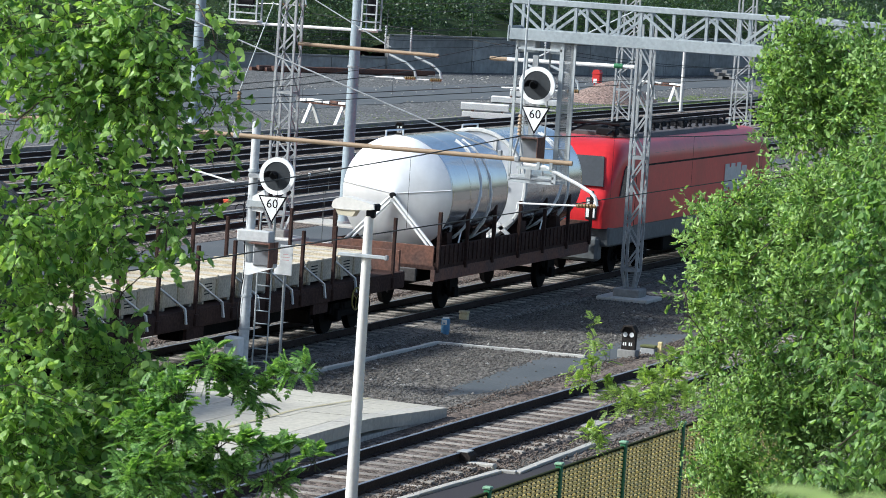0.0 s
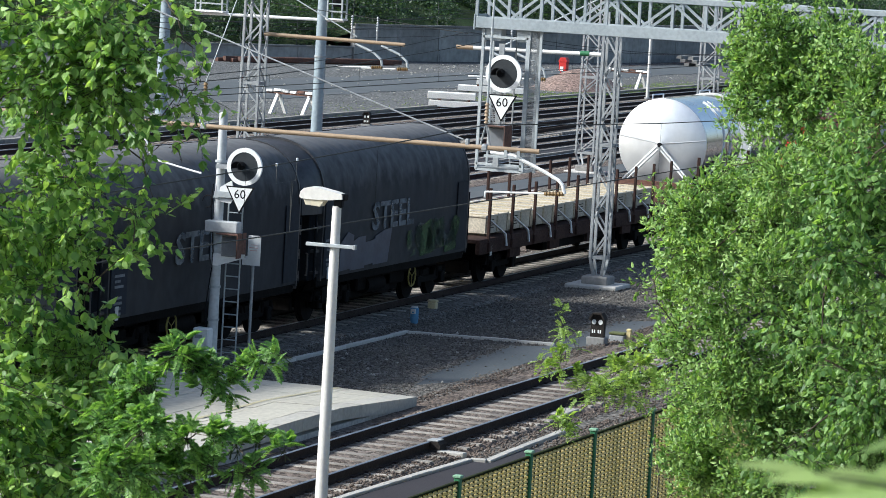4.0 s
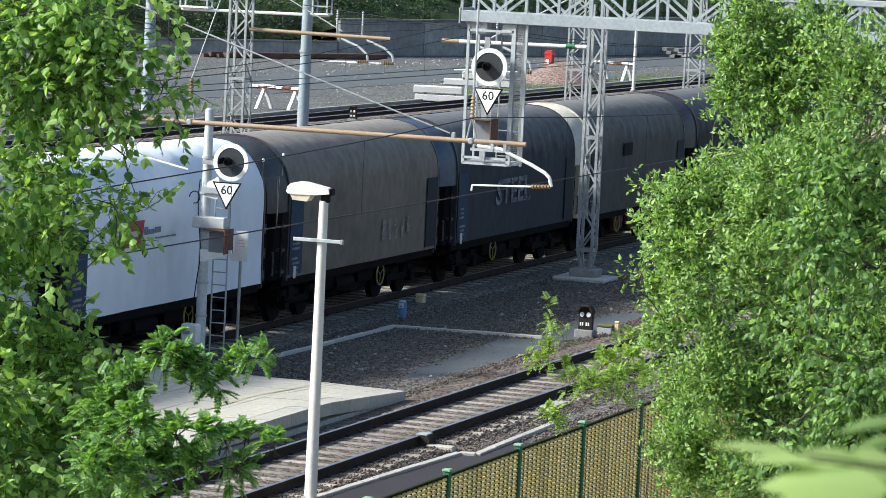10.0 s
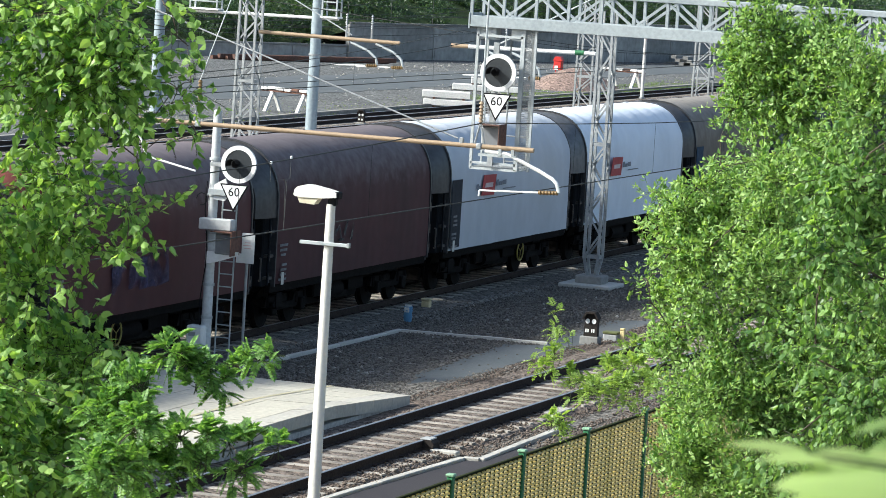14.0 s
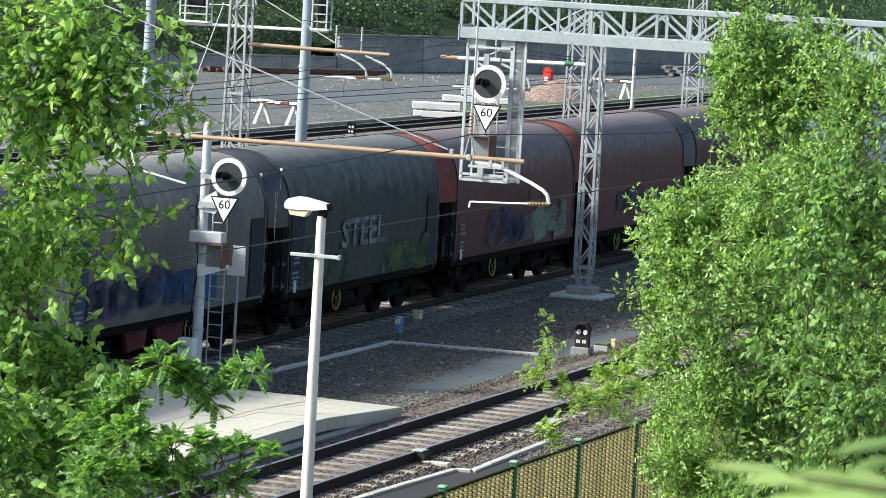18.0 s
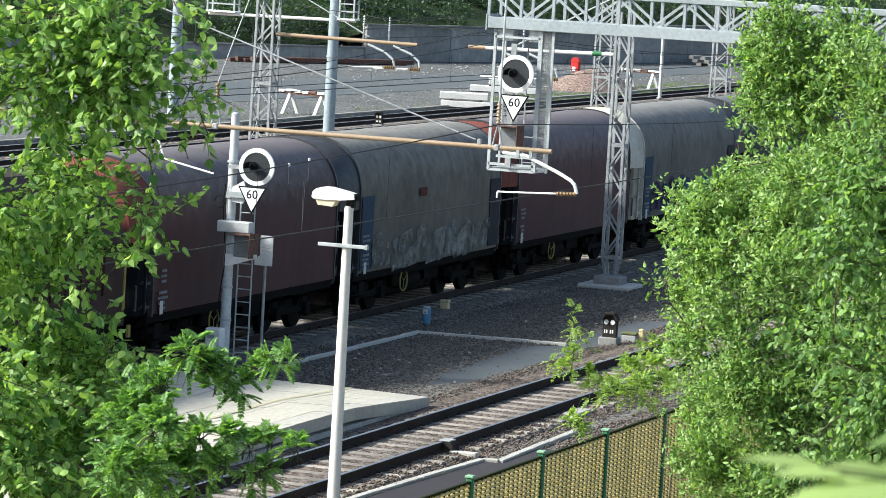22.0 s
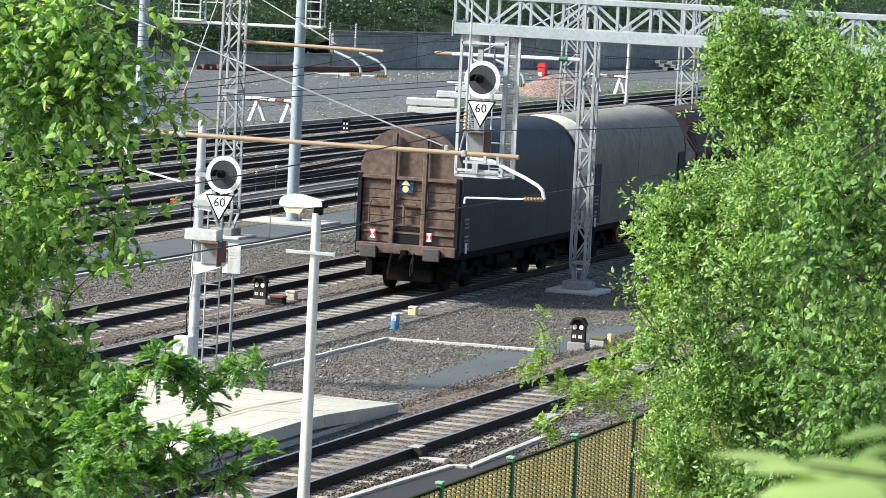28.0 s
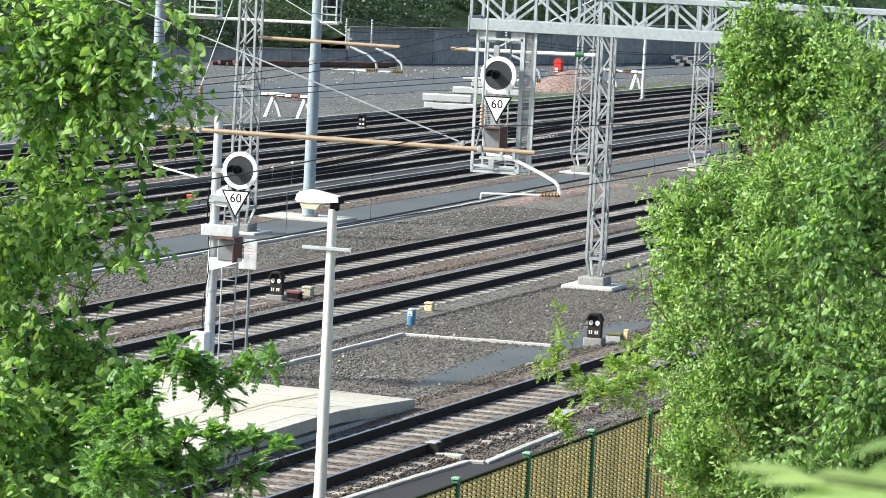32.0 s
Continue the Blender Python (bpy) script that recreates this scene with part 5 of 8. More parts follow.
MOVERS, WHEELS = [], []  # (thing, offset, y), (wheelset, thing's offset, place)
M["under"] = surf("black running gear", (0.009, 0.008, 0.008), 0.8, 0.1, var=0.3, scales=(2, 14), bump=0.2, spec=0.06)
M["under_rust"] = surf("brown running gear", (0.058, 0.036, 0.031), 0.8, 0.1, var=0.3, scales=(2, 14), bump=0.2, spec=0.06)
M["buffer"] = surf("worn buffer steel", (0.085, 0.080, 0.078), 0.55, 0.4, var=0.2, scales=(2, 14), bump=0.1)
M["yellow_rim"] = surf("yellow handwheel paint", (0.30, 0.25, 0.06), 0.6, var=0.2, bump=0.05)
M["end_brown"] = surf("weathered brown end wall", (0.15, 0.105, 0.083), 0.8, 0.0, var=0.3, scales=(0.9, 7), bump=0.15, col2=(0.085, 0.066, 0.057), spec=0.15)
M["end_dark"] = surf("dark end wall", (0.014, 0.016, 0.020), 0.7, var=0.25, scales=(1, 8), bump=0.1, spec=0.06)
M["end_white"] = surf("cream end wall paint", (0.60, 0.57, 0.49), 0.7, var=0.12, scales=(1, 8), bump=0.08, col2=(0.46, 0.43, 0.36), spec=0.15)
M["end_red"] = surf("red end wall paint", (0.19, 0.060, 0.045), 0.75, var=0.2, scales=(1, 8), bump=0.08, col2=(0.135, 0.05, 0.042), spec=0.15)
M["end_blue"] = surf("blue-grey end canopy paint", (0.055, 0.078, 0.12), 0.42, var=0.2, scales=(1, 8), bump=0.05, col2=(0.035, 0.05, 0.085), spec=0.35)
M["side_red"] = surf("faded red bracket", (0.11, 0.035, 0.035), 0.8, var=0.35, scales=(2, 9), bump=0.1, spec=0.1)
def spray(name, col, cover=0.5, size=1.6):
    """Sprayed paint, thin and patchy: the sheet below shows through where it has worn."""
    m = surf(name, col, 0.75, var=0.35, scales=(1.2, 7), bump=0.0, spec=0.1)
    n, l = m.node_tree.nodes, m.node_tree.links
    co, big, rng = n.new("ShaderNodeTexCoord"), n.new("ShaderNodeTexNoise"), n.new("ShaderNodeMapRange")
    big.inputs["Scale"].default_value, big.inputs["Detail"].default_value = size, 6
    l.new(co.outputs["Object"], big.inputs["Vector"])
    rng.inputs["From Min"].default_value, rng.inputs["From Max"].default_value = 0.62 - cover * 0.4, 0.86 - cover * 0.4
    rng.inputs["To Max"].default_value = 0.85
    l.new(big.outputs["Fac"], rng.inputs["Value"])
    clear, mx = n.new("ShaderNodeBsdfTransparent"), n.new("ShaderNodeMixShader")
    l.new(rng.outputs["Result"], mx.inputs[0])
    l.new(clear.outputs[0], mx.inputs[1])
    l.new(n["Principled BSDF"].outputs[0], mx.inputs[2])
    l.new(mx.outputs[0], n["Material Output"].inputs["Surface"])
    return m


M["graf_pale"] = spray("thin pale spray paint", (0.36, 0.34, 0.31), 0.5, 5.0)
M["end_steel"] = surf("weathered grey end canopy", (0.13, 0.135, 0.145), 0.5, 0.3, var=0.25, scales=(1, 8), bump=0.08, col2=(0.08, 0.085, 0.095))
M["graf_blue"] = spray("blue spray paint", (0.045, 0.10, 0.22), 0.75)
M["graf_green"] = spray("green spray paint", (0.10, 0.15, 0.07), 0.55)
M["graf_mint"] = spray("pale green spray paint", (0.21, 0.25, 0.20), 0.8)
M["graf_chalk"] = spray("chalky spray paint", (0.30, 0.30, 0.28), 0.55, 3.0)
M["graf_grey"] = spray("silver spray paint", (0.17, 0.18, 0.175), 0.5)
M["graf_violet"] = spray("violet spray paint", (0.10, 0.085, 0.15), 0.55)
M["ink"] = surf("pale stencil paint", (0.22, 0.23, 0.24), 0.75, var=0.25, scales=(1, 9), bump=0.0, spec=0.1)
M["stencil"] = spray("worn grey-blue stencil paint", (0.27, 0.29, 0.31), 0.75, 2.2)
M["graf_sky"] = spray("pale blue spray paint", (0.15, 0.20, 0.30), 0.5)
M["panel_navy"] = surf("dark navy data panel", (0.020, 0.026, 0.038), 0.6, var=0.2, scales=(1, 8), bump=0.03, spec=0.12)
M["panel_blue"] = surf("faded blue data panel", (0.040, 0.068, 0.11), 0.7, var=0.2, scales=(1, 8), bump=0.03, spec=0.12)
M["canopy_dark"] = surf("dusty dark canopy steel", (0.06, 0.06, 0.064), 0.45, 0.2, var=0.25, scales=(1, 8), bump=0.06, col2=(0.04, 0.042, 0.048), spec=0.3)
M["end_plank"] = surf("worn brown end planks", (0.17, 0.115, 0.088), 0.85, var=0.35, scales=(1.2, 9), bump=0.2, col2=(0.085, 0.064, 0.054), spec=0.1)
M["wood_dark"] = surf("weathered crate batten", (0.50, 0.43, 0.31), 0.85, var=0.25, scales=(2, 18), bump=0.2)
M["logo_grey"] = surf("grey print", (0.20, 0.21, 0.24), 0.7, var=0.15, bump=0.0)
M["logo_pale"] = surf("pale print", (0.62, 0.50, 0.50), 0.7, var=0.1, bump=0.0)
M["logo_red"] = surf("red print", (0.42, 0.06, 0.06), 0.7, var=0.1, bump=0.0)

wheel = Geo()
for s in (-1, 1):
    wheel.tube((0, s * 0.68, 0), (0, s * 0.715, 0), 0.495, 0.49, 28)
    wheel.tube((0, s * 0.715, 0), (0, s * 0.82, 0), 0.462, 0.455, 28)
    wheel.tube((0, s * 0.82, 0), (0, s * 0.86, 0), 0.16, 0.13, 16)
wheel.tube((0, -0.95, 0), (0, 0.95, 0), 0.085, seg=12)
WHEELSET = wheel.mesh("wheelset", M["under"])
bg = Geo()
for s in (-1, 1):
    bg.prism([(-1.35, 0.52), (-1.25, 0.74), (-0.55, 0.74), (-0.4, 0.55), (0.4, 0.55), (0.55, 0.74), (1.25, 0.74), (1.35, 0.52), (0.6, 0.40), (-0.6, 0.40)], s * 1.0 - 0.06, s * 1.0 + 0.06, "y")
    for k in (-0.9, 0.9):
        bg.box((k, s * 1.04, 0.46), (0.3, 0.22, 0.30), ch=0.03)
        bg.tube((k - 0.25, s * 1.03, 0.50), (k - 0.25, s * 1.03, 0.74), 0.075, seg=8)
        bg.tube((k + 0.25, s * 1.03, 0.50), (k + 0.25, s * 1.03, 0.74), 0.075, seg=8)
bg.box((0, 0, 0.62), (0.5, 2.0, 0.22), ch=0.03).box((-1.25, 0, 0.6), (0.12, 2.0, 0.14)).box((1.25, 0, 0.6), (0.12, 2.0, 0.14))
# boxes added between the wheels to block light from the far side
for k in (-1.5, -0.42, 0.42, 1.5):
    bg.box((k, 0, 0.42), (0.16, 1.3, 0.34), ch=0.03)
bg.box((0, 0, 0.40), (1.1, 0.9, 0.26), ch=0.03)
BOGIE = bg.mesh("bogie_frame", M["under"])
HANDWHEEL = Geo().hoop((0, 0, 0), [(0.26 + 0.02 * math.cos(k * 1.0472), 0.02 * math.sin(k * 1.0472)) for k in range(6)], 20, "y")
for a in (0.5, 2.6, 4.7):
    HANDWHEEL.tube((0, 0, 0), (0.25 * math.cos(a), 0, 0.25 * math.sin(a)), 0.009, seg=5)
HANDWHEEL = HANDWHEEL.mesh("handwheel", M["yellow_rim"])
bf = Geo().tube((0, 0, 0), (0.42, 0, 0), 0.13, seg=14)
BUFFER = bf.mesh("buffer", M["under"])
BUFHEAD = Geo().box((-0.03, 0, 0), (0.06, 0.46, 0.34), ch=0.025).mesh("buffer_head", M["buffer"])
COUPLER = Geo().box((0.15, 0, 1.0), (0.5, 0.18, 0.22), ch=0.02).tube((-0.35, 0.0, 0.9), (0.0, 0.0, 1.0), 0.045, seg=8).tube((-0.1, -0.3, 1.0), (-0.2, -0.32, 0.55), 0.03, seg=6).tube((-0.1, 0.3, 1.0), (-0.2, 0.32, 0.55), 0.03, seg=6).mesh("coupling", M["under"])


def running_gear(base, off, length, axles, bogies, mat="under"):
    """Wheels, bogies, buffers and couplings under a body that starts at x = 0."""
    for xb in bogies:
        part("bogie", BOGIE, None, base, at=(xb, 0, 0))
    for xa in axles:
        w = part("wheelset", WHEELSET, None, base, at=(xa, 0, 0.46))
        WHEELS.append((w, off, xa))
    for x, s in ((-0.60, 1), (length + 0.60, -1)):
        for y in (-0.875, 0.875):
            b = part("buffer", BUFFER, None, base, at=(x, y, 1.06))
            b.scale.x = s
            part("buffer_head", BUFHEAD, None, b)
        c = part("coupling", COUPLER, None, base, at=(x + 0.35 * s, 0, 0))
        c.scale.x = s


def arch(hw, z0, zs, zt, n=20):
    """Half a wagon's outline: upright to zs, then rounded over to zt."""
    pts = [(-hw, z0), (-hw, (z0 + zs) / 2), (-hw * 1.0, zs - 0.3)]
    for i in range(n + 1):
        a = math.pi * (1 - i / n)
        c, s = math.cos(a), math.sin(a)
        pts.append((hw * math.copysign(abs(c) ** 0.84, c), zs + (zt - zs) * abs(s) ** 0.84))
    return pts + [(hw, zs - 0.3), (hw, (z0 + zs) / 2), (hw, z0)]


def hood_mesh(name, length, mat, folds, seed, droop=0.022):
    prof = arch(1.42, 1.10, 2.85, 4.30)
    g = Geo()
    n = 140
    for i in range(n + 1):
        x = length * i / n
        rib = droop * (0.5 + 0.5 * math.cos(2 * math.pi * x * folds / length)) if folds else 0
        for j, (y, z) in enumerate(prof):
            k = noise.noise((x * 0.9 + seed * 7, y * 1.1, z * 1.3)) * droop * 1.1 + noise.noise((x * 3.2, y * 3 + seed, z * 1.6)) * droop * 0.55
            h = min(1.0, max(0.0, (z - 2.5) / 0.7))
            q = 1 - (droop - rib) * (0.12 + 1.1 * h * h * (3 - 2 * h)) * 0.6
            yy, zz = y * q, 1.1 + (z - 1.1) * (1 - (droop - rib) * 0.25)
            g.v.append((x, yy + (k if abs(y) > 1.3 else 0) * 0.7, zz + (k if z > 3.5 else 0) * 0.6))
    m = len(prof)
    for i in range(n):
        for j in range(m - 1):
            a = i * m + j
            g.f.append((a, a + 1, a + m + 1, a + m))
    g.f.append(tuple(range(m - 1, -1, -1)))
    g.f.append(tuple(n * m + j for j in range(m)))
    g.smooth = True
    return g.mesh(name, mat)


SIDE = -1.455  # just outside the near flank


def plate(x0, z0, w, h, y=SIDE):
    return Geo().box((x0, y, z0), (w, 0.008, h))


def scrawl(x, z, size, n, seed, wide=0.05):
    """Illegible sprayed strokes."""
    rng = random.Random(seed)
    g = Geo()
    for i in range(n):
        cx = x + i * size * 0.75
        pts = [(cx + rng.uniform(-0.4, 0.4) * size, z + rng.uniform(-0.5, 0.5) * size) for _ in range(4)]
        for (ax, az), (bx, bz) in zip(pts, pts[1:]):
            g.angle((ax, SIDE, az), (bx, SIDE, bz), wide, 0.006, (0, 1, 0))
    return g


def hood_wagon(i, look_name, col, rough, var, col2, rear, front, label, folds=14, marks=(), ribs=False):
    off = -12.04 * i
    base = thing("covered_wagon", label, "freight wagon", (run(0) + off, T2_Y, 0), "covered freight wagons")
    MOVERS.append((base, off, T2_Y))
    L = 10.6
    # the paler top is dust plus sun on the roof, both as colour
    cover = surf(look_name, col, rough, var=var * 0.55, scales=(0.55, 2.6 if i in (6, 7) else 4.0), bump=0.8 if i in (6, 7) else 0.12 if folds else 0.04, col2=col2, spec=0.12 if folds else 0.2, stretch=(1, 1, 0.75) if folds else None, dust_sun=tuple(c * 0.5 + 0.13 for c in col) if i not in (6, 7, 16, 18) else None)
    if ribs:
        g, hull = Geo(), [(-1.40, 1.1), (-1.42, 2.85), (-1.05, 3.72), (-0.55, 4.1), (0.55, 4.1), (1.05, 3.72), (1.42, 2.85), (1.40, 1.1)]
        ends = ((0.0, 0.66), (0.2, 0.82), (0.6, 1.0), (L - 0.5, 1.0), (L - 0.15, 0.88), (L, 0.78))
        for x, k in ends:
            g.v += [(x, y * (1 if z < 3 else 0.9 + 0.1 * k), min(z, 2.85) + max(0, z - 2.85) * k) for y, z in hull]
        m = len(hull)
        g.f = [(e * m + q, e * m + (q + 1) % m, (e + 1) * m + (q + 1) % m, (e + 1) * m + q) for e in range(5) for q in range(m)] + [tuple(range(m)), tuple(range(5 * m, 6 * m))]
        part("body", g, cover, base)
        for k in range(26):
            part("side_rib", Geo().box((0.9 + k * 0.35, -1.43, 2.2), (0.12, 0.04, 1.05)), cover, base)
        part("ridge", Geo().angle((0.5, -1.0, 3.76), (L - 0.5, -1.0, 3.76), 0.05, 0.05), cover, base)
    else:
        part("hood", hood_mesh("hood", L - 0.2, cover, folds, i, 0.034 if i in (6, 7) else 0.022), None, base, at=(0.1, 0, 0))
    band = arch(1.40, 1.0, 2.88, 4.27)
    upper = [(-1.40, 2.62)] + [(y, z) for y, z in band if z > 2.7] + [(1.40, 2.62)]
    rim = arch(1.435, 1.05, 2.86, 4.32) if not ribs else [(-1.38, 1.05), (-1.38, 2.8), (-1.0, 3.3), (1.0, 3.3), (1.38, 2.8), (1.38, 1.05)]
    for x, mat, nm in ((-0.035 if ribs else 0.06, rear, "rear_end_frame"), (L + 0.035 if ribs else L - 0.06, front, "front_end_frame")):
        low = mat if mat in ("end_white", "end_brown") else "end_dark"
        e = part(nm, Geo().prism(rim, x - 0.03, x + 0.03), M["canopy_dark" if low == "end_dark" else low], base)
        sgn = -1 if x < 1 else 1
        if mat == "end_brown" or ribs:
            continue
        reach = 0.98 if x < 1 else 0.16
        n = len(upper)
        near, far = x + sgn * 0.02, x + sgn * reach
        slope = [(y * (0.90 if x < 1 else 0.97), 2.62 + (z - 2.62) * (0.80 if x < 1 else 0.96)) for y, z in upper]
        can = Geo().add([(near, y, z) for y, z in upper] + [((near + far) / 2, y * 0.985, 2.62 + (z - 2.62) * 0.955) for y, z in upper] + [(far, y, z) for y, z in slope], [(i, i + 1, n + i + 1, n + i) for i in range(n - 1)] + [(n + i, n + i + 1, 2 * n + i + 1, 2 * n + i) for i in range(n - 1)] + [tuple(range(n)), tuple(range(2 * n, 3 * n)), (n - 1, 0, n, 2 * n - 1), (2 * n - 1, n, 2 * n, 3 * n - 1)])
        can.smooth = True
        part("end_canopy", can, M["canopy_dark" if mat == "end_dark" else mat], e)
        part("end_wall", Geo().box((x + sgn * 0.2, 0, 1.85), (0.34, 2.5, 1.6), ch=0.03), M[low], e)
        for z in (1.25, 1.75, 2.3):
            part("lock", Geo().box((x + sgn * 0.15, -1.30, z), (0.3, 0.16, 0.07), ch=0.01).tube((x + sgn * 0.25, -1.36, z - 0.1), (x + sgn * 0.25, -1.36, z + 0.12), 0.03, seg=8), M[low if low == "end_white" else "buffer"], e)
        part("lock_bar", Geo().tube((x + sgn * 0.28, -1.36, 1.1), (x + sgn * 0.28, -1.36, 2.6), 0.028, seg=8), M[low], e)
        part("grab_iron", Geo().path([(x + sgn * 0.4, -1.2, 1.2), (x + sgn * 0.46, -1.25, 1.2), (x + sgn * 0.46, -1.25, 1.7), (x + sgn * 0.4, -1.2, 1.7)], 0.02, 6), M["buffer"], e)
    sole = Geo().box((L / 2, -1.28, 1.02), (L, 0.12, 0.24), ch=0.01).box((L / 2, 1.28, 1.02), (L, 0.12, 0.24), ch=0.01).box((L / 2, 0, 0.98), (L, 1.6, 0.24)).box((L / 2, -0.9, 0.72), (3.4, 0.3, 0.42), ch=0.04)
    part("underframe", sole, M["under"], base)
    if i in (3, 12, 17):
        for xa, xb in ((3.3, 4.5), (4.9, 6.5)):
            part("side_bracket", Geo().prism([(xa, 0.9), (xb, 0.9), (xb - 0.15, 0.5), (xa + 0.2, 0.45)], -1.26, -1.16, "y"), M["side_red"], base, "faded red bracket plate")
    # brake parts, with filler boxes that keep light from showing beneath
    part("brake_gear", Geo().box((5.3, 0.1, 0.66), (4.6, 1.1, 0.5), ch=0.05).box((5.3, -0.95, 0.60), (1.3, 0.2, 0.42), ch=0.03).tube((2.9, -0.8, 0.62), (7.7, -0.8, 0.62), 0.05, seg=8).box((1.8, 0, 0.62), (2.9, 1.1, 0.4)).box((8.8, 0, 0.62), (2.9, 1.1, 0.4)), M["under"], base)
    # unseen well and far-side bar, added to stop sun passing under the wagon
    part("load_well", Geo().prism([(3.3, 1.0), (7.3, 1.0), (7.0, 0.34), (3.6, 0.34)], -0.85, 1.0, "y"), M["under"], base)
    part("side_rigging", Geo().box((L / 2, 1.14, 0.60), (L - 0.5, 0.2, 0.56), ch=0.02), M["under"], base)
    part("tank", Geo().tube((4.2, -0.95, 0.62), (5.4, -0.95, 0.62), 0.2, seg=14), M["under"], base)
    running_gear(base, off, L, (0.9, 2.7, 7.9, 9.7), (1.8, 8.8))
    if i != 18:
        part("handwheel", HANDWHEEL, None, base, "yellow brake handwheel", at=({1: 6.85, 5: 6.8, 6: 6.66, 7: 6.7, 12: 6.7}.get(i, 3.7), -1.30, 0.69))
    part("label_plate", plate(0.45, 1.22, 0.15, 0.28, SIDE - 0.01), M["white_dull"], base, "small white label plate")
    if not ribs and folds:
        for x in (0.52, L - 0.55)[:1 if i in (6, 7) else 2]:
            part("data_panel", plate(x, 2.05, 0.8, 1.75, SIDE + 0.002), M["panel_blue" if i in (4, 5, 6, 12, 14) and x < 1 else "panel_navy"], base, "dark data panel")
    rows = Geo()
    rng = random.Random(i)
    for k in range(7):
        rows.box((0.48 + rng.uniform(-0.05, 0.05), SIDE - 0.006, 1.98 - k * 0.11 - (0.12 if k > 2 else 0)), (rng.uniform(0.25, 0.5), 0.005, 0.055))
    tagged(part("data_marking", rows, M["ink"], base), kind="stuff")
    part("step", Geo().box((0.35, -1.35, 0.55), (0.35, 0.2, 0.03)).box((0.35, -1.44, 0.72), (0.35, 0.02, 0.36)), M["under"], base)
    for kind, x, z, s, m in marks:
        if kind == "word":
            word = words("STEEL", s, M["stencil"], base, pose(x, SIDE - 0.004, z, 90, 0, 0) @ Matrix.Diagonal((1.28, 1, 1, 1)))
            word.data.offset = 0.02
        elif kind == "scrawl":
            part("graffiti", scrawl(x, z, s, 5, i * 3 + int(z * 10)), M[m], base, "sprayed graffiti strokes")
        elif kind == "bars":
            for k in range(5):
                part("sprayed_bar", Geo().prism([(x + k * s * 0.9, z - s * 0.5), (x + k * s * 0.9 + s * 0.42, z - s * 0.5), (x + k * s * 0.9 + s * 0.5, z + s * 0.5), (x + k * s * 0.9 + s * 0.08, z + s * 0.5)], SIDE - 0.002, SIDE + 0.004, "y"), M[m], base, "pale sprayed bar")
        elif kind == "block":
            rng = random.Random(i * 5 + int(x * 10))
            for k in range(4):
                w, h, lean = s * rng.uniform(1.4, 1.9), s * rng.uniform(1.2, 1.6), rng.uniform(-0.25, 0.3)
                cx, cz = x + k * s * 1.45, z + rng.uniform(-0.08, 0.08)
                q = [(cx - w / 2, cz - h / 2), (cx + w / 2, cz - h / 2 + rng.uniform(0, 0.15)), (cx + w / 2 + lean, cz + h / 2), (cx + lean, cz + h / 2 + rng.uniform(-0.1, 0.15)), (cx - w / 2 + lean * 0.5, cz + h / 3)]
                part("graffiti", Geo().prism(q, SIDE - 0.002 - k * 0.0006, SIDE + 0.004, "y"), M[m], base, "sprayed block letter shape")
        elif kind == "patch":
            part("graffiti", Geo().box((x, SIDE, z), (s, 0.006, s * 0.42)), M[m], base, "sprayed colour patch")
        elif kind == "logo":
            part("printed_square", Geo().prism([(x - 0.60, z - 0.26), (x + 0.46, z - 0.28), (x + 0.60, z + 0.26), (x - 0.46, z + 0.28)], SIDE - 0.010, SIDE - 0.004, "y"), M["logo_red"], base, "red printed square")
            for bx, bz, bw, bh in ((x - 0.92, z - 0.02, 0.12, 0.16), (x - 0.74, z - 0.04, 0.16, 0.10), (x + 0.72, z + 0.03, 0.16, 0.16), (x + 0.98, z + 0.0, 0.28, 0.10), (x + 1.32, z + 0.02, 0.3, 0.12), (x + 1.75, z - 0.15, 1.1, 0.03)):
                part("printed_bar", Geo().box((bx, SIDE - 0.007, bz), (bw, 0.006, bh)), M["logo_grey"], base, "grey printed bar")
            part("printed_bar", Geo().prism([(x - 0.34, z - 0.06), (x + 0.30, z - 0.06), (x + 0.34, z + 0.06), (x - 0.30, z + 0.06)], SIDE - 0.014, SIDE - 0.011, "y"), M["logo_pale"], base, "pale printed bar")
        elif kind == "round":
            part("round_mark", Geo().tube((x, SIDE - 0.006, z), (x, SIDE + 0.004, z), s, seg=20), M["white_dull"], base, "pale round mark")
    return base


CHAR, NAVY = (0.046, 0.048, 0.054), (0.020, 0.026, 0.038)
MAR, MAR2 = (0.078, 0.022, 0.026), (0.058, 0.019, 0.023)
hood_wagon(1, "charcoal tarpaulin", CHAR, 0.7, 0.25, (0.056, 0.056, 0.058), "end_dark", "end_dark", "charcoal tarpaulin-covered wagon with stencilled word and graffiti", marks=(("word", 4.8, 2.34, 0.92, ""), ("block", 6.5, 1.65, 0.62, "graf_green"), ("block", 7.0, 1.6, 0.5, "graf_grey"), ("block", 1.6, 1.6, 0.55, "end_blue")))
hood_wagon(2, "black tarpaulin", (0.038, 0.039, 0.044), 0.7, 0.25, (0.047, 0.047, 0.05), "end_dark", "end_dark", "black tarpaulin-covered wagon with stencilled word", marks=(("word", 4.85, 2.3, 0.92, ""),))
hood_wagon(3, "dark olive tarpaulin", (0.10, 0.096, 0.086), 0.75, 0.22, (0.08, 0.077, 0.07), "end_white", "end_dark", "dark grey tarpaulin-covered wagon with cream rear end", marks=(("patch", 4.0, 2.9, 0.9, "end_dark"),))
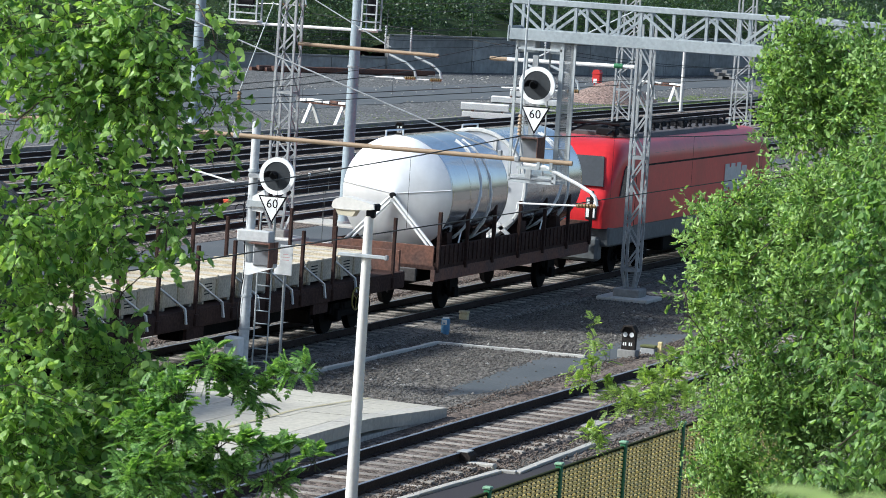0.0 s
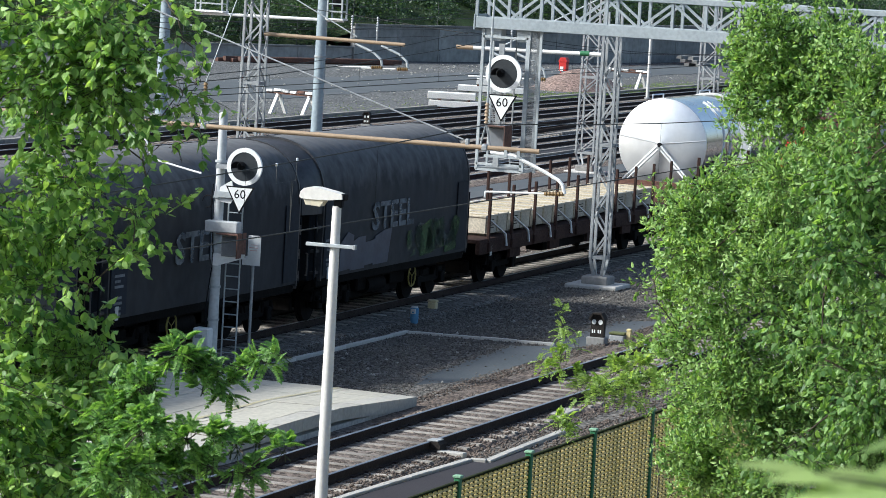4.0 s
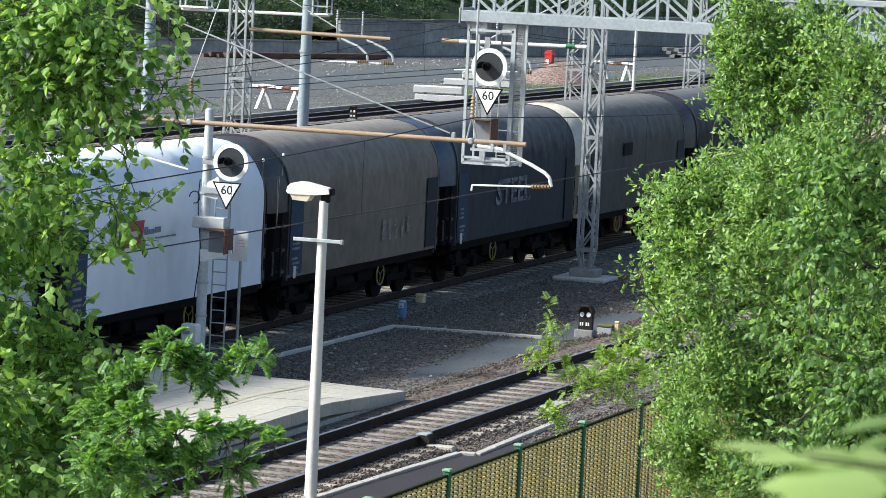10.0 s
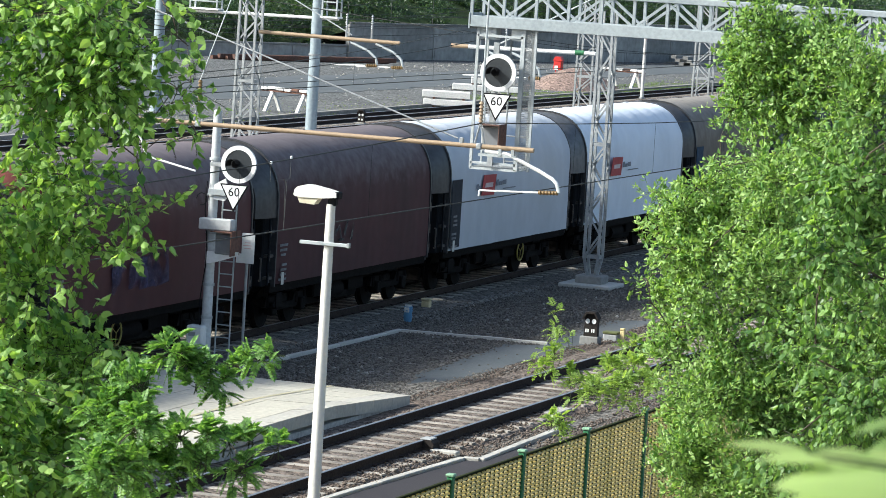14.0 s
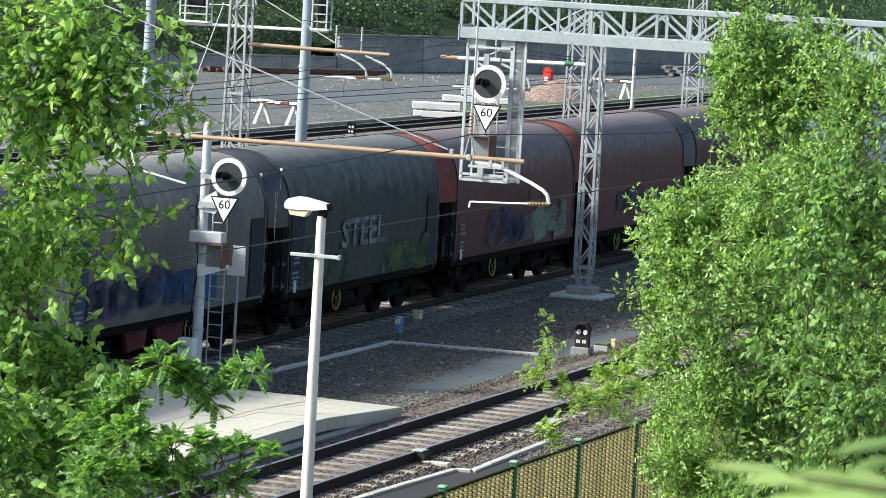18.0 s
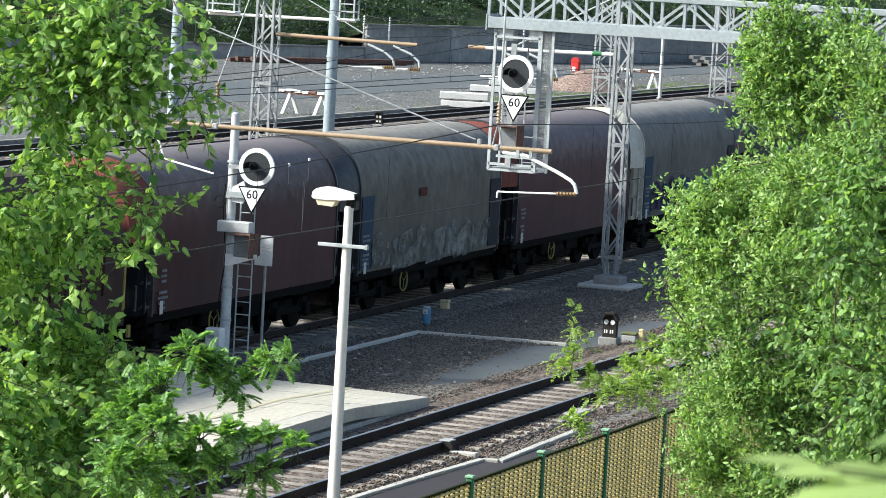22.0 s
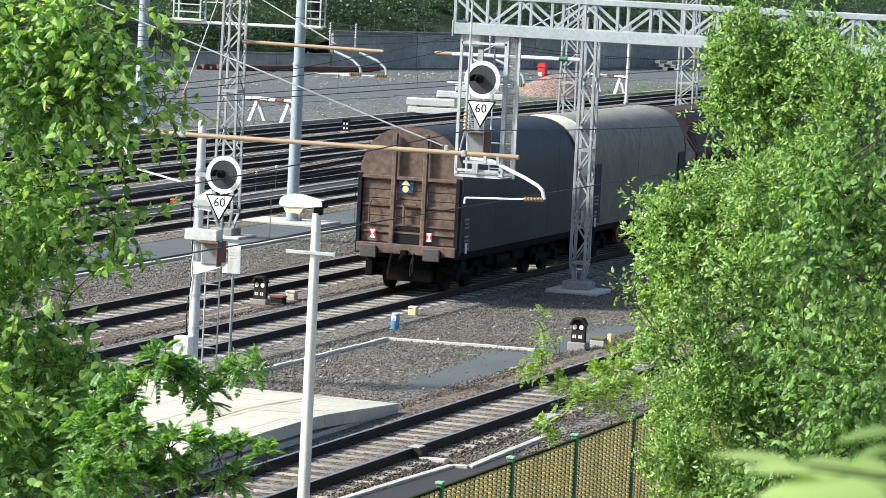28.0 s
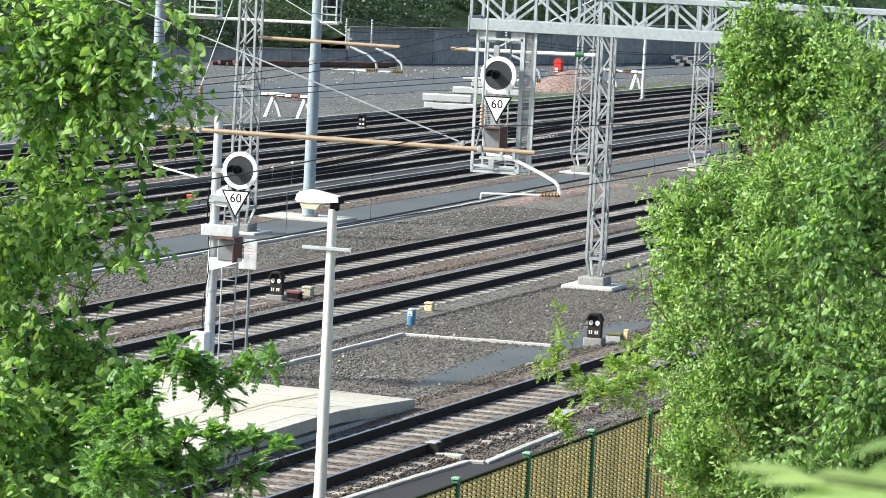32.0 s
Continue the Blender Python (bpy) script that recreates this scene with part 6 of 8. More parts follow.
hood_wagon(4, "blue-black tarpaulin", (0.036, 0.043, 0.056), 0.7, 0.25, (0.045, 0.05, 0.058), "end_blue", "end_dark", "blue-black tarpaulin-covered wagon with stencilled word", marks=(("word", 4.8, 2.22, 0.94, ""),))
hood_wagon(5, "brown tarpaulin", (0.21, 0.18, 0.146), 0.8, 0.25, (0.165, 0.142, 0.117), "end_dark", "end_dark", "brown tarpaulin-covered wagon with pale sprayed strokes", marks=(("bars", 6.35, 1.8, 0.5, "graf_pale"),))
hood_wagon(6, "white tarpaulin", (0.76, 0.81, 0.88), 0.55, 0.06, (0.68, 0.73, 0.80), "end_steel", "end_dark", "bluish white tarpaulin-covered wagon with a red printed square", folds=10, marks=(("logo", 3.1, 2.68, 1, ""),))
hood_wagon(7, "grey-white tarpaulin", (0.52, 0.55, 0.60), 0.6, 0.06, (0.46, 0.49, 0.53), "end_dark", "end_steel", "grey-white tarpaulin-covered wagon with a red printed square", folds=12, marks=(("logo", 3.1, 2.68, 1, ""),))
hood_wagon(8, "dark maroon cover", (0.066, 0.021, 0.026), 0.6, 0.2, (0.050, 0.018, 0.023), "end_dark", "end_dark", "dark maroon covered wagon with sprayed strokes", folds=0, marks=(("scrawl", 3.4, 2.08, 0.5, "graf_grey"),))
hood_wagon(9, "maroon cover", MAR, 0.55, 0.15, MAR2, "end_red", "end_dark", "maroon covered wagon with red rear end", folds=0, marks=(("block", 3.4, 1.9, 0.5, "graf_violet"),))
hood_wagon(10, "maroon cover, sprayed", MAR, 0.55, 0.15, MAR2, "end_red", "end_dark", "maroon covered wagon with pale graffiti and red rear end", folds=0, marks=(("block", 6.4, 1.7, 0.66, "graf_mint"), ("block", 3.0, 1.7, 0.62, "graf_violet"), ("block", 3.4, 1.6, 0.5, "graf_sky"), ("scrawl", 5.0, 2.45, 0.45, "graf_grey"), ("scrawl", 7.2, 2.3, 0.5, "graf_grey")))
hood_wagon(11, "dark green-grey tarpaulin", (0.050, 0.058, 0.056), 0.7, 0.25, (0.063, 0.068, 0.063), "end_dark", "end_dark", "dark green-grey tarpaulin-covered wagon with stencilled word", marks=(("word", 4.95, 2.22, 0.94, ""), ("block", 1.6, 1.5, 0.5, "graf_green"), ("block", 6.8, 1.55, 0.6, "graf_green")))
hood_wagon(12, "grey tarpaulin", (0.17, 0.163, 0.148), 0.8, 0.25, (0.125, 0.12, 0.11), "end_white", "end_steel", "grey tarpaulin-covered wagon with blue graffiti and cream rear end", marks=(("patch", 6.8, 1.66, 1.85, "graf_blue"), ("block", 1.3, 1.7, 0.62, "graf_violet"), ("block", 1.7, 1.6, 0.5, "graf_sky"), ("block", 3.3, 1.75, 0.45, "graf_blue")))
hood_wagon(13, "plum maroon cover", (0.068, 0.024, 0.031), 0.55, 0.15, (0.052, 0.020, 0.027), "end_red", "end_dark", "plum maroon covered wagon with red rear end", folds=0)
hood_wagon(14, "grey-brown tarpaulin", (0.165, 0.153, 0.127), 0.8, 0.3, (0.125, 0.117, 0.098), "end_dark", "end_dark", "grey-brown tarpaulin-covered wagon with silver graffiti", marks=(("block", 1.2, 1.5, 0.55, "graf_chalk"), ("block", 3.6, 1.5, 0.6, "graf_chalk"), ("block", 6.4, 1.5, 0.6, "graf_chalk"), ("patch", 4.4, 2.85, 0.5, "side_red")))
hood_wagon(15, "dull maroon cover", (0.064, 0.025, 0.027), 0.55, 0.15, (0.05, 0.021, 0.023), "end_red", "end_dark", "dull maroon covered wagon with red rear end", folds=0)
hood_wagon(16, "dark brown ribbed steel", (0.050, 0.028, 0.026), 0.6, 0.2, (0.038, 0.024, 0.023), "end_dark", "end_dark", "dark brown ribbed steel wagon with yellow handrails", ribs=True, marks=(("round", 3.2, 2.0, 0.2, ""),))
hood_wagon(17, "pale grey tarpaulin", (0.195, 0.182, 0.148), 0.8, 0.22, (0.15, 0.14, 0.115), "end_white", "end_dark", "grey tarpaulin-covered wagon with cream rear end", marks=(("round", 9.0, 1.9, 0.16, ""),))
tail = hood_wagon(18, "navy steel hood", NAVY, 0.55, 0.12, (0.016, 0.020, 0.029), "end_brown", "end_dark", "navy covered last wagon with a brown planked end wall", folds=0)

# the last wagon's end wall
for y in (-1.36, 1.36):
    part("end_edge", Geo().box((-0.06, y, 2.0), (0.16, 0.12, 2.1), ch=0.015), M["end_dark"], tail, "dark side post")
for k in range(7):
    for y0, y1 in ((-1.32, -0.5), (-0.37, 0.37), (0.5, 1.32)):
        if abs(y0) < 0.4 and k < 2:
            continue
        part("end_plank", Geo().box((-0.012, (y0 + y1) / 2, 1.38 + k * 0.23), (0.03, y1 - y0, 0.215), ch=0.008), M["end_plank"], tail)
part("end_bar", Geo().box((-0.16, 0.1, 2.05), (0.05, 0.06, 0.6), ch=0.01).box((-0.16, -0.05, 2.3), (0.05, 0.4, 0.06), ch=0.01), M["end_plank"], tail, "dark latch bars")
part("end_top_rail", Geo().box((-0.08, 0, 2.98), (0.10, 2.7, 0.09), ch=0.01), M["end_brown"], tail)
part("end_sill", Geo().box((-0.10, 0, 1.12), (0.18, 2.75, 0.26), ch=0.015), M["end_brown"], tail)
for y in (-0.43, 0.43):
    part("end_stanchion", Geo().box((-0.10, y, 2.6), (0.12, 0.12, 3.1), ch=0.015), M["end_brown"], tail)
for z in (1.55, 1.75, 2.25):
    part("end_rail", Geo().box((-0.05, 0, z), (0.06, 2.65, 0.05)), M["end_brown"], tail)
part("end_opening", Geo().box((-0.055, 0.0, 1.45), (0.02, 0.76, 0.36)), M["black"], tail, "dark opening in the end wall")
for y in (-0.62, 0.95):
    refl = part("reflector", Geo().box((-0.12, y, 1.48), (0.02, 0.16, 0.22)), M["white"], tail, "red and white tail reflector")
    tri = Geo()
    for s in (-1, 1):
        tri.prism([(y + s * 0.08, 1.37), (y + s * 0.08, 1.59), (y + s * 0.015, 1.48)], -0.134, -0.131, "x")
    part("reflector_red", tri, M["red"], refl)
sgn = part("hazard_panel", Geo().box((-0.08, 0.1, 2.78), (0.02, 0.42, 0.36)), M["graf_blue"], tail, "blue panel with yellow warning marks")
part("hazard_mark", Geo().prism([(0.22, 2.8), (-0.02, 2.8), (0.1, 2.97)], -0.095, -0.091, "x").tube((-0.095, 0.1, 2.70), (-0.091, 0.1, 2.70), 0.09, seg=14), M["yellow"], sgn)
part("grab_rail", Geo().path([(-0.14, 1.05, 1.7), (-0.2, 1.05, 2.2), (-0.14, 1.0, 2.4), (-0.1, 0.8, 2.3)], 0.018, 6), M["end_brown"], tail)
part("brake_hoses", Geo().path([(-0.15, 0.35, 1.05), (-0.35, 0.38, 0.7), (-0.3, 0.4, 0.35)], 0.03, 6).path([(-0.15, -0.25, 1.05), (-0.4, -0.25, 0.75), (-0.3, -0.22, 0.45)], 0.03, 6), M["black"], tail)
ribw = [ob for ob in scene.objects if ob.get("label", "").startswith("dark brown ribbed")][0]
for x in (0.1, 10.4):
    part("handrail", Geo().path([(x, -1.5, 1.35), (x, -1.53, 1.35), (x, -1.53, 2.35), (x + 0.2, -1.53, 2.42)], 0.028, 6), M["yellow_rim"], ribw, "yellow handrail")
    part("step_bracket", Geo().box((x + 0.6, -1.4, 0.85), (0.12, 0.05, 0.25)), M["yellow_rim"], ribw)


def flat_wagon():
    off = 0.45 - 0.55
    base = thing("stake_wagon", "rusty brown flat wagon with tall steel stakes and crates", "freight wagon", (run(0) + off, T2_Y, 0))
    MOVERS.append((base, off, T2_Y))
    L = 19.4
    part("deck", Geo().box((L / 2, 0, 1.22), (L, 2.7, 0.10), ch=0.01), M["under_rust"], base)
    for y in (-1.3, 1.3):
        part("side_sill", Geo().box((L / 2, y, 1.05), (L, 0.12, 0.34), ch=0.01), M["under_rust"], base)
        for k in range(10):
            x = 0.75 + k * 1.98
            part("stake", Geo().box((x, y * 1.03, 1.86), (0.085, 0.075, 1.5), ch=0.01), M["under_rust"], base, "tall rusty stake")
            part("stake_pocket", Geo().box((x, y * 1.04, 1.05), (0.22, 0.14, 0.24), ch=0.01), M["under_rust"], base)
    part("centre_sill", Geo().box((L / 2, 0, 0.85), (L, 0.5, 0.4)).box((L / 2, -0.75, 0.75), (6, 0.5, 0.4), ch=0.03), M["under"], base)
    for k in range(4):
        part("side_box", Geo().box((3.2 + k * 3.6, -1.28, 0.78), (0.9, 0.08, 0.28)), M["under_rust"], base)
    part("headboard", Geo().box((L - 0.12, 0, 1.5), (0.08, 2.5, 0.55), ch=0.01), M["rust"], base)
    running_gear(base, off, L, (1.9, 3.7, 15.7, 17.5), (2.8, 16.6))
    part("handwheel", HANDWHEEL, None, base, "yellow brake handwheel", at=(16.0, -1.42, 0.85))
    part("label_plate", plate(0.9, 0.95, 0.15, 0.26, -1.38), M["white_dull"], base)
    for k in range(8):
        x = 1.35 + k * 1.98
        part("strap", Geo().angle((x + 0.05, -1.04, 1.80), (x + 0.75, -1.36, 1.33), 0.085, 0.03), M["white"], base, "pale lashing strap")
        part("strap_end", Geo().angle((x + 0.75, -1.37, 1.34), (x + 0.8, -1.40, 1.0), 0.075, 0.03), M["white"], base)
    cr = {}
    for k in range(8):
        for y, w in ((-0.62, 0.86), (0.3, 0.86)):
            x0 = 1.3 + k * 2.05
            crate = thing("crate", "pale wooden crate lashed to the flat wagon", "crate", (run(0) + off + x0, T2_Y + y, 1.27), "crates on the wagon")
            MOVERS.append((crate, off + x0, T2_Y + y, 1.27))
            if "b" not in cr:
                cr["b"] = Geo().box((1.0, 0, 0.28), (1.90, w, 0.44), ch=0.01).mesh("box", M["wood"])
                cr["t"] = Geo().box((1.0, 0, 0.525), (1.95, w + 0.03, 0.05), ch=0.006).mesh("lid", M["wood"])
                cr["r"] = Geo().box((0, 0, 0.03), (0.1, w, 0.06)).mesh("runner", M["wood"])
                cr["n"] = Geo().box((0, -w / 2 - 0.015, 0.28), (0.09, 0.03, 0.44)).box((0, 0, 0.565), (0.09, w + 0.06, 0.03)).mesh("batten", M["wood_dark"])
            part("box", cr["b"], None, crate)
            part("lid", cr["t"], None, crate)
            for bx in (0.12, 1.0, 1.88):
                part("batten", cr["n"], None, crate, at=(bx, 0, 0))
            for bx in (0.3, 1.7):
                part("runner", cr["r"], None, crate, at=(bx, 0, 0))
            if y < 0 and k % 3 != 2:
                ln = Geo()
                for r in range(4):
                    ln.box((0.55, -w / 2 - 0.002, 0.42 - r * 0.07), (0.4, 0.005, 0.025))
                tagged(part("stencil_marking", ln, M["end_dark"], crate, "dark stencilled lines"), kind="stuff")
    part("timber_offcut", Geo().box((18.2, -0.4, 1.32), (1.6, 0.5, 0.1), ch=0.01), M["wood"], base)


flat_wagon()
M["tank_side"] = surf("polished tank steel", (0.74, 0.75, 0.77), 0.13, 1.0, var=0.05, scales=(0.4, 1.5), bump=0.06)
M["tank_end"] = surf("brushed tank end", (0.80, 0.81, 0.82), 0.40, 0.75, var=0.05, scales=(0.5, 4), bump=0.04)


def tank_wagon():
    off = 21.45
    base = thing("drop_side_wagon", "rusty brown drop-side wagon carrying a steel tank", "freight wagon", (run(0) + off, T2_Y, 0))
    MOVERS.append((base, off, T2_Y))
    L = 12.8
    part("deck", Geo().box((L / 2, 0, 1.2), (L, 2.7, 0.1), ch=0.01), M["under_rust"], base)
    for y in (-1.35, 1.35):
        part("side_sill", Geo().box((L / 2, y * 0.97, 1.02), (L, 0.12, 0.3), ch=0.01), M["rust"], base)
        for k in range(6):
            x = 0.1 + k * 2.12
            part("side_board", Geo().box((x + 1.0, y, 1.5), (1.98, 0.05, 0.5), ch=0.01), M["under_rust"], base, "rusty drop side")
            for r in range(6):
                part("board_rib", Geo().box((x + 0.2 + r * 0.33, y * 1.025, 1.5), (0.05, 0.04, 0.46)), M["under_rust"], base)
        for k in range(7):
            part("stake", Geo().box((0.1 + k * 2.1, y * 1.03, 1.85), (0.09, 0.09, 1.5), ch=0.01), M["under_rust"], base)
    for x in (0.05, L - 0.05):
        part("end_board", Geo().box((x, 0, 1.5), (0.06, 2.6, 0.5), ch=0.01), M["rust"], base)
    part("centre_sill", Geo().box((L / 2, 0, 0.85), (L, 0.5, 0.4)), M["under"], base)
    for x in (2.3, 10.3):
        for y in (-1.05, 1.05):
            part("axle_guard", Geo().box((x, y, 0.7), (0.6, 0.08, 0.5)).box((x, y * 1.02, 0.46), (0.3, 0.2, 0.26), ch=0.02).box((x, y, 0.9), (1.4, 0.09, 0.08)), M["under"], base)
    running_gear(base, off, L, (2.3, 10.3), ())


def storage_tank(x0, length, coned, label):
    """A polished steel tank lying on two saddles; its rear end is a shallow cone or a flat framed disc."""
    off = 21.45 + x0
    tank = thing("storage_tank", label, "tank", (run(0) + off, T2_Y, 1.25), "tanks on the wagon")
    MOVERS.append((tank, off, T2_Y, 1.25))
    R, zc, seg = 1.46, 1.66, 64
    tip = -0.22 if coned else 0.06
    ring = [(tip, 0.001), (tip * 0.45, R * 0.55), (0.0, R * 0.985), (0.02, R), (length * 0.33, R), (length * 0.66, R), (length - 0.02, R), (length, R * 0.985), (length + 0.15, R * 0.5), (length + 0.2, 0.001)]
    g = Geo()
    for x, r in ring:
        for j in range(seg):
            a = 2 * math.pi * j / seg
            g.v.append((x, r * math.sin(a), zc + r * math.cos(a)))
    for i in range(len(ring) - 1):
        for j in range(seg):
            a, b = i * seg + j, i * seg + (j + 1) % seg
            g.f.append((a, b, b + seg, a + seg))
    g.smooth = True
    me = g.mesh("shell", (M["tank_side"], M["tank_end"]))
    for p in me.polygons:
        if p.center.x < 0.015 or p.center.x > length - 0.015:
            p.material_index = 1
    part("shell", me, None, tank)
    for k in (0.02, 0.32, 0.64, 0.985):
        part("seam", Geo().tube((length * k, 0, zc), (length * k + 0.03, 0, zc), R + 0.008, seg=64), M["tank_side"], tank, "weld band")
    for x in (length * 0.2, length * 0.8):
        part("saddle", Geo().prism([(-1.2, 0.0), (1.2, 0.0), (1.15, 0.75), (0.6, 0.37), (0, 0.22), (-0.6, 0.37), (-1.15, 0.75)], x - 0.18, x + 0.18), M["under_rust"], tank)
    part("top_rail", Geo().path([(0.3, 0.5, zc + R * 0.93), (0.3, 0.5, zc + R + 0.08), (1.4, 0.45, zc + R + 0.08), (1.4, 0.45, zc + R * 0.94)], 0.025, 6), M["tank_end"], tank)
    for xa, xb in (((2.4, 0.9), (2.9, 3.5)) if coned else ((3.4, 1.7), (3.6, 4.5))):
        pts = []
        for j in range(11):
            a = math.radians(-95 + j * 16)
            x = xa + (xb - xa) * (1 - j / 10) ** 2
            pts.append((x, -(R + 0.02) * math.cos(a) if j > 1 else -1.34, zc + (R + 0.02) * math.sin(a) if j > 1 else 0.25 + 0.5 * j))
        part("lashing", Geo().hose(pts, 0.026, 6), M["white"], tank, "white lashing strap")
    if coned:
        part("end_seam", Geo().tube((-0.01, 1.42, zc + 0.2), (-0.225, 0.0, zc + 0.02), 0.016, seg=6).tube((-0.225, 0.0, zc + 0.02), (-0.01, -1.42, zc + 0.2), 0.016, seg=6), M["tank_end"], tank)
        part("lug", Geo().tube((-0.30, 0.02, zc - 0.02), (-0.18, 0.02, zc - 0.02), 0.075, seg=12), M["black"], tank)
        for y in (1.2, -1.2):
            for d in (0, 0.13):
                part("chain_brace", Geo().tube((-0.28, 0.02 + (0.05 if y > 0 else -0.05), zc - 0.05 - d), (-0.36, y, 0.42 - d), 0.034, seg=8), M["white"], tank, "white lashing brace")
    else:
        part("rim", Geo().hoop((-0.01, 0, zc), [(R + 0.06 * math.cos(k * 1.0472), 0.06 * math.sin(k * 1.0472)) for k in range(6)], 48), M["white_dull"], tank, "pale rim of the end disc")
        part("end_post", Geo().box((-0.02, -0.55, zc), (0.06, 0.1, 2.5)), M["white_dull"], tank)
        part("end_bar", Geo().box((-0.04, -0.55, zc + 0.05), (0.06, 0.75, 0.09)), M["white_dull"], tank)
        for k in (-1, 1):
            part("end_strut", Geo().angle((-0.1, -0.9 - 0.3 * k, 0.35), (-0.1, -0.9 + 0.3 * k, 0.85), 0.11, 0.04, (1, 0, 0)), M["white"], tank, "white crossed strut")


tank_wagon()
storage_tank(0.66, 4.4, True, "polished steel tank with a shallow cone end, lashed to the wagon")
storage_tank(6.45, 5.0, False, "polished steel tank with a framed flat end, lashed to the wagon")
M["loco_red"] = surf("locomotive red", (0.58, 0.025, 0.03), 0.3, var=0.08, scales=(0.5, 6), bump=0.03, col2=(0.42, 0.02, 0.022))
M["loco_grey"] = surf("locomotive skirt grey", (0.12, 0.13, 0.135), 0.6, var=0.2, scales=(1, 8), bump=0.05)
M["loco_roof"] = surf("dusty locomotive roof", (0.10, 0.09, 0.09), 0.7, var=0.2, scales=(1, 8), bump=0.05)


def locomotive():
    off = 35.6
    base = thing("locomotive", "red electric locomotive with grey skirt and rounded cab", "locomotive", (run(0) + off, T2_Y, 0))
    MOVERS.append((base, off, T2_Y))
    L = 18.6

    def section(hw, z0, z1, sh):
        arc = [(-hw + sh * (1 - math.cos(a)), z1 - sh + sh * math.sin(a)) for a in (k * math.pi / 14 for k in range(8))]
        return [(-hw, z0), (-hw, (z0 + z1 - sh) / 2)] + arc + [(-y, z) for y, z in reversed(arc)] + [(hw, (z0 + z1 - sh) / 2), (hw, z0)]

    st = [(0.0, 1.20, 1.80, 0.12), (0.03, 1.28, 2.15, 0.2), (0.18, 1.36, 2.60, 0.3), (0.45, 1.41, 3.05, 0.42), (0.75, 1.44, 3.45, 0.5), (1.05, 1.46, 3.72, 0.56), (1.4, 1.47, 3.86, 0.6), (1.9, 1.48, 3.92, 0.62), (3.2, 1.48, 3.9, 0.6)]
    full = st + [(L - x, a, b, c) for x, a, b, c in reversed(st)]
    g = Geo()
    for x, hw, z1, sh in full:
        g.v += [(x, y, z) for y, z in section(hw, 1.45, z1, sh)]
    m = len(section(1, 1, 2, 0.3))
    g.smooth = True
    for i in range(len(full) - 1):
        for j in range(m):
            a, b = i * m + j, i * m + (j + 1) % m
            g.f.append((a, b, b + m, a + m))
    g.f += [tuple(range(m - 1, -1, -1)), tuple((len(full) - 1) * m + j for j in range(m))]
    part("body", g, M["loco_red"], base)
    part("skirt", Geo().box((L / 2, 0, 1.2), (L - 0.5, 2.9, 0.56), ch=0.05).box((0.25, 0, 0.85), (0.5, 2.4, 0.7), ch=0.08), M["loco_grey"], base, "dark grey skirt")
    part("windscreen", Geo().add([(0.27, -1.22, 2.62), (0.27, 1.22, 2.62), (0.86, 1.02, 3.40), (0.86, -1.02, 3.40), (0.11, -1.22, 2.64), (0.11, 1.22, 2.64), (0.70, 1.02, 3.46), (0.70, -1.02, 3.46)], [(4, 7, 6, 5), (0, 1, 2, 3), (4, 5, 1, 0), (5, 6, 2, 1), (6, 7, 3, 2), (7, 4, 0, 3)]), M["dark_glass"], base, "dark windscreen")
    part("wiper", Geo().tube((0.08, -0.5, 2.7), (0.38, -0.35, 3.1), 0.012, seg=5), M["black"], base)
    part("side_window", Geo().prism([(0.95, 2.3), (1.62, 2.3), (1.62, 3.12), (1.45, 3.2), (1.28, 3.08)], -1.50, -1.42, "y"), M["dark_glass"], base, "dark cab window")
    part("cab_door", Geo().box((2.15, -1.485, 2.3), (0.62, 0.012, 1.75)), M["loco_red"], base)
    part("door_seal", Geo().box((1.82, -1.487, 2.3), (0.03, 0.012, 1.8)).box((2.5, -1.487, 2.3), (0.03, 0.012, 1.8)), M["black"], base)
    lamps = part("headlight_panel", Geo().box((0.02, -0.95, 2.0), (0.12, 0.34, 0.62), ch=0.03), M["dark_glass"], base, "dark headlight panel")
    for k in (-0.08, 0.08):
        part("headlight", Geo().box((-0.05, -0.95 + k, 2.0), (0.02, 0.1, 0.5), ch=0.008), M["white"], lamps, "tall white headlight")
    part("side_stripe", Geo().box((L / 2, -1.49, 3.16), (L - 5.6, 0.02, 0.05)), M["black"], base)
    for k in range(3):
        x = 12.45 + k * 0.86
        part("side_mark", Geo().prism([(x, 2.14), (x + 0.62, 2.14), (x + 0.74, 2.76), (x + 0.12, 2.76)], -1.494, -1.484, "y"), M["white_dull"], base, "plain white side mark")
    roofg = Geo().prism([(-1.25, 3.55), (1.25, 3.55), (0.95, 4.0), (-0.95, 4.0)], 3.4, L - 3.4)
    part("roof", roofg, M["loco_roof"], base)
    rng = random.Random(4)
    for k in range(16):
        x = 3.0 + k * 0.8
        part("roof_box", Geo().box((x, rng.uniform(-0.7, 0.7), 4.06), (rng.uniform(0.35, 0.7), rng.uniform(0.4, 0.9), 0.2), ch=0.03), M["black"], base, "dark roof equipment")
        part("roof_insulator", ribbed((x, -0.6, 3.9), (x, -0.6, 4.25), 0.07, 4, 0.04), M["black"], base)
        part("roof_bar", Geo().tube((x, -0.6, 4.25), (x + 0.8, -0.6, 4.22), 0.025, seg=6).tube((x, 0.3, 4.2), (x + 0.7, -0.2, 4.3), 0.02, seg=5), M["black"], base)
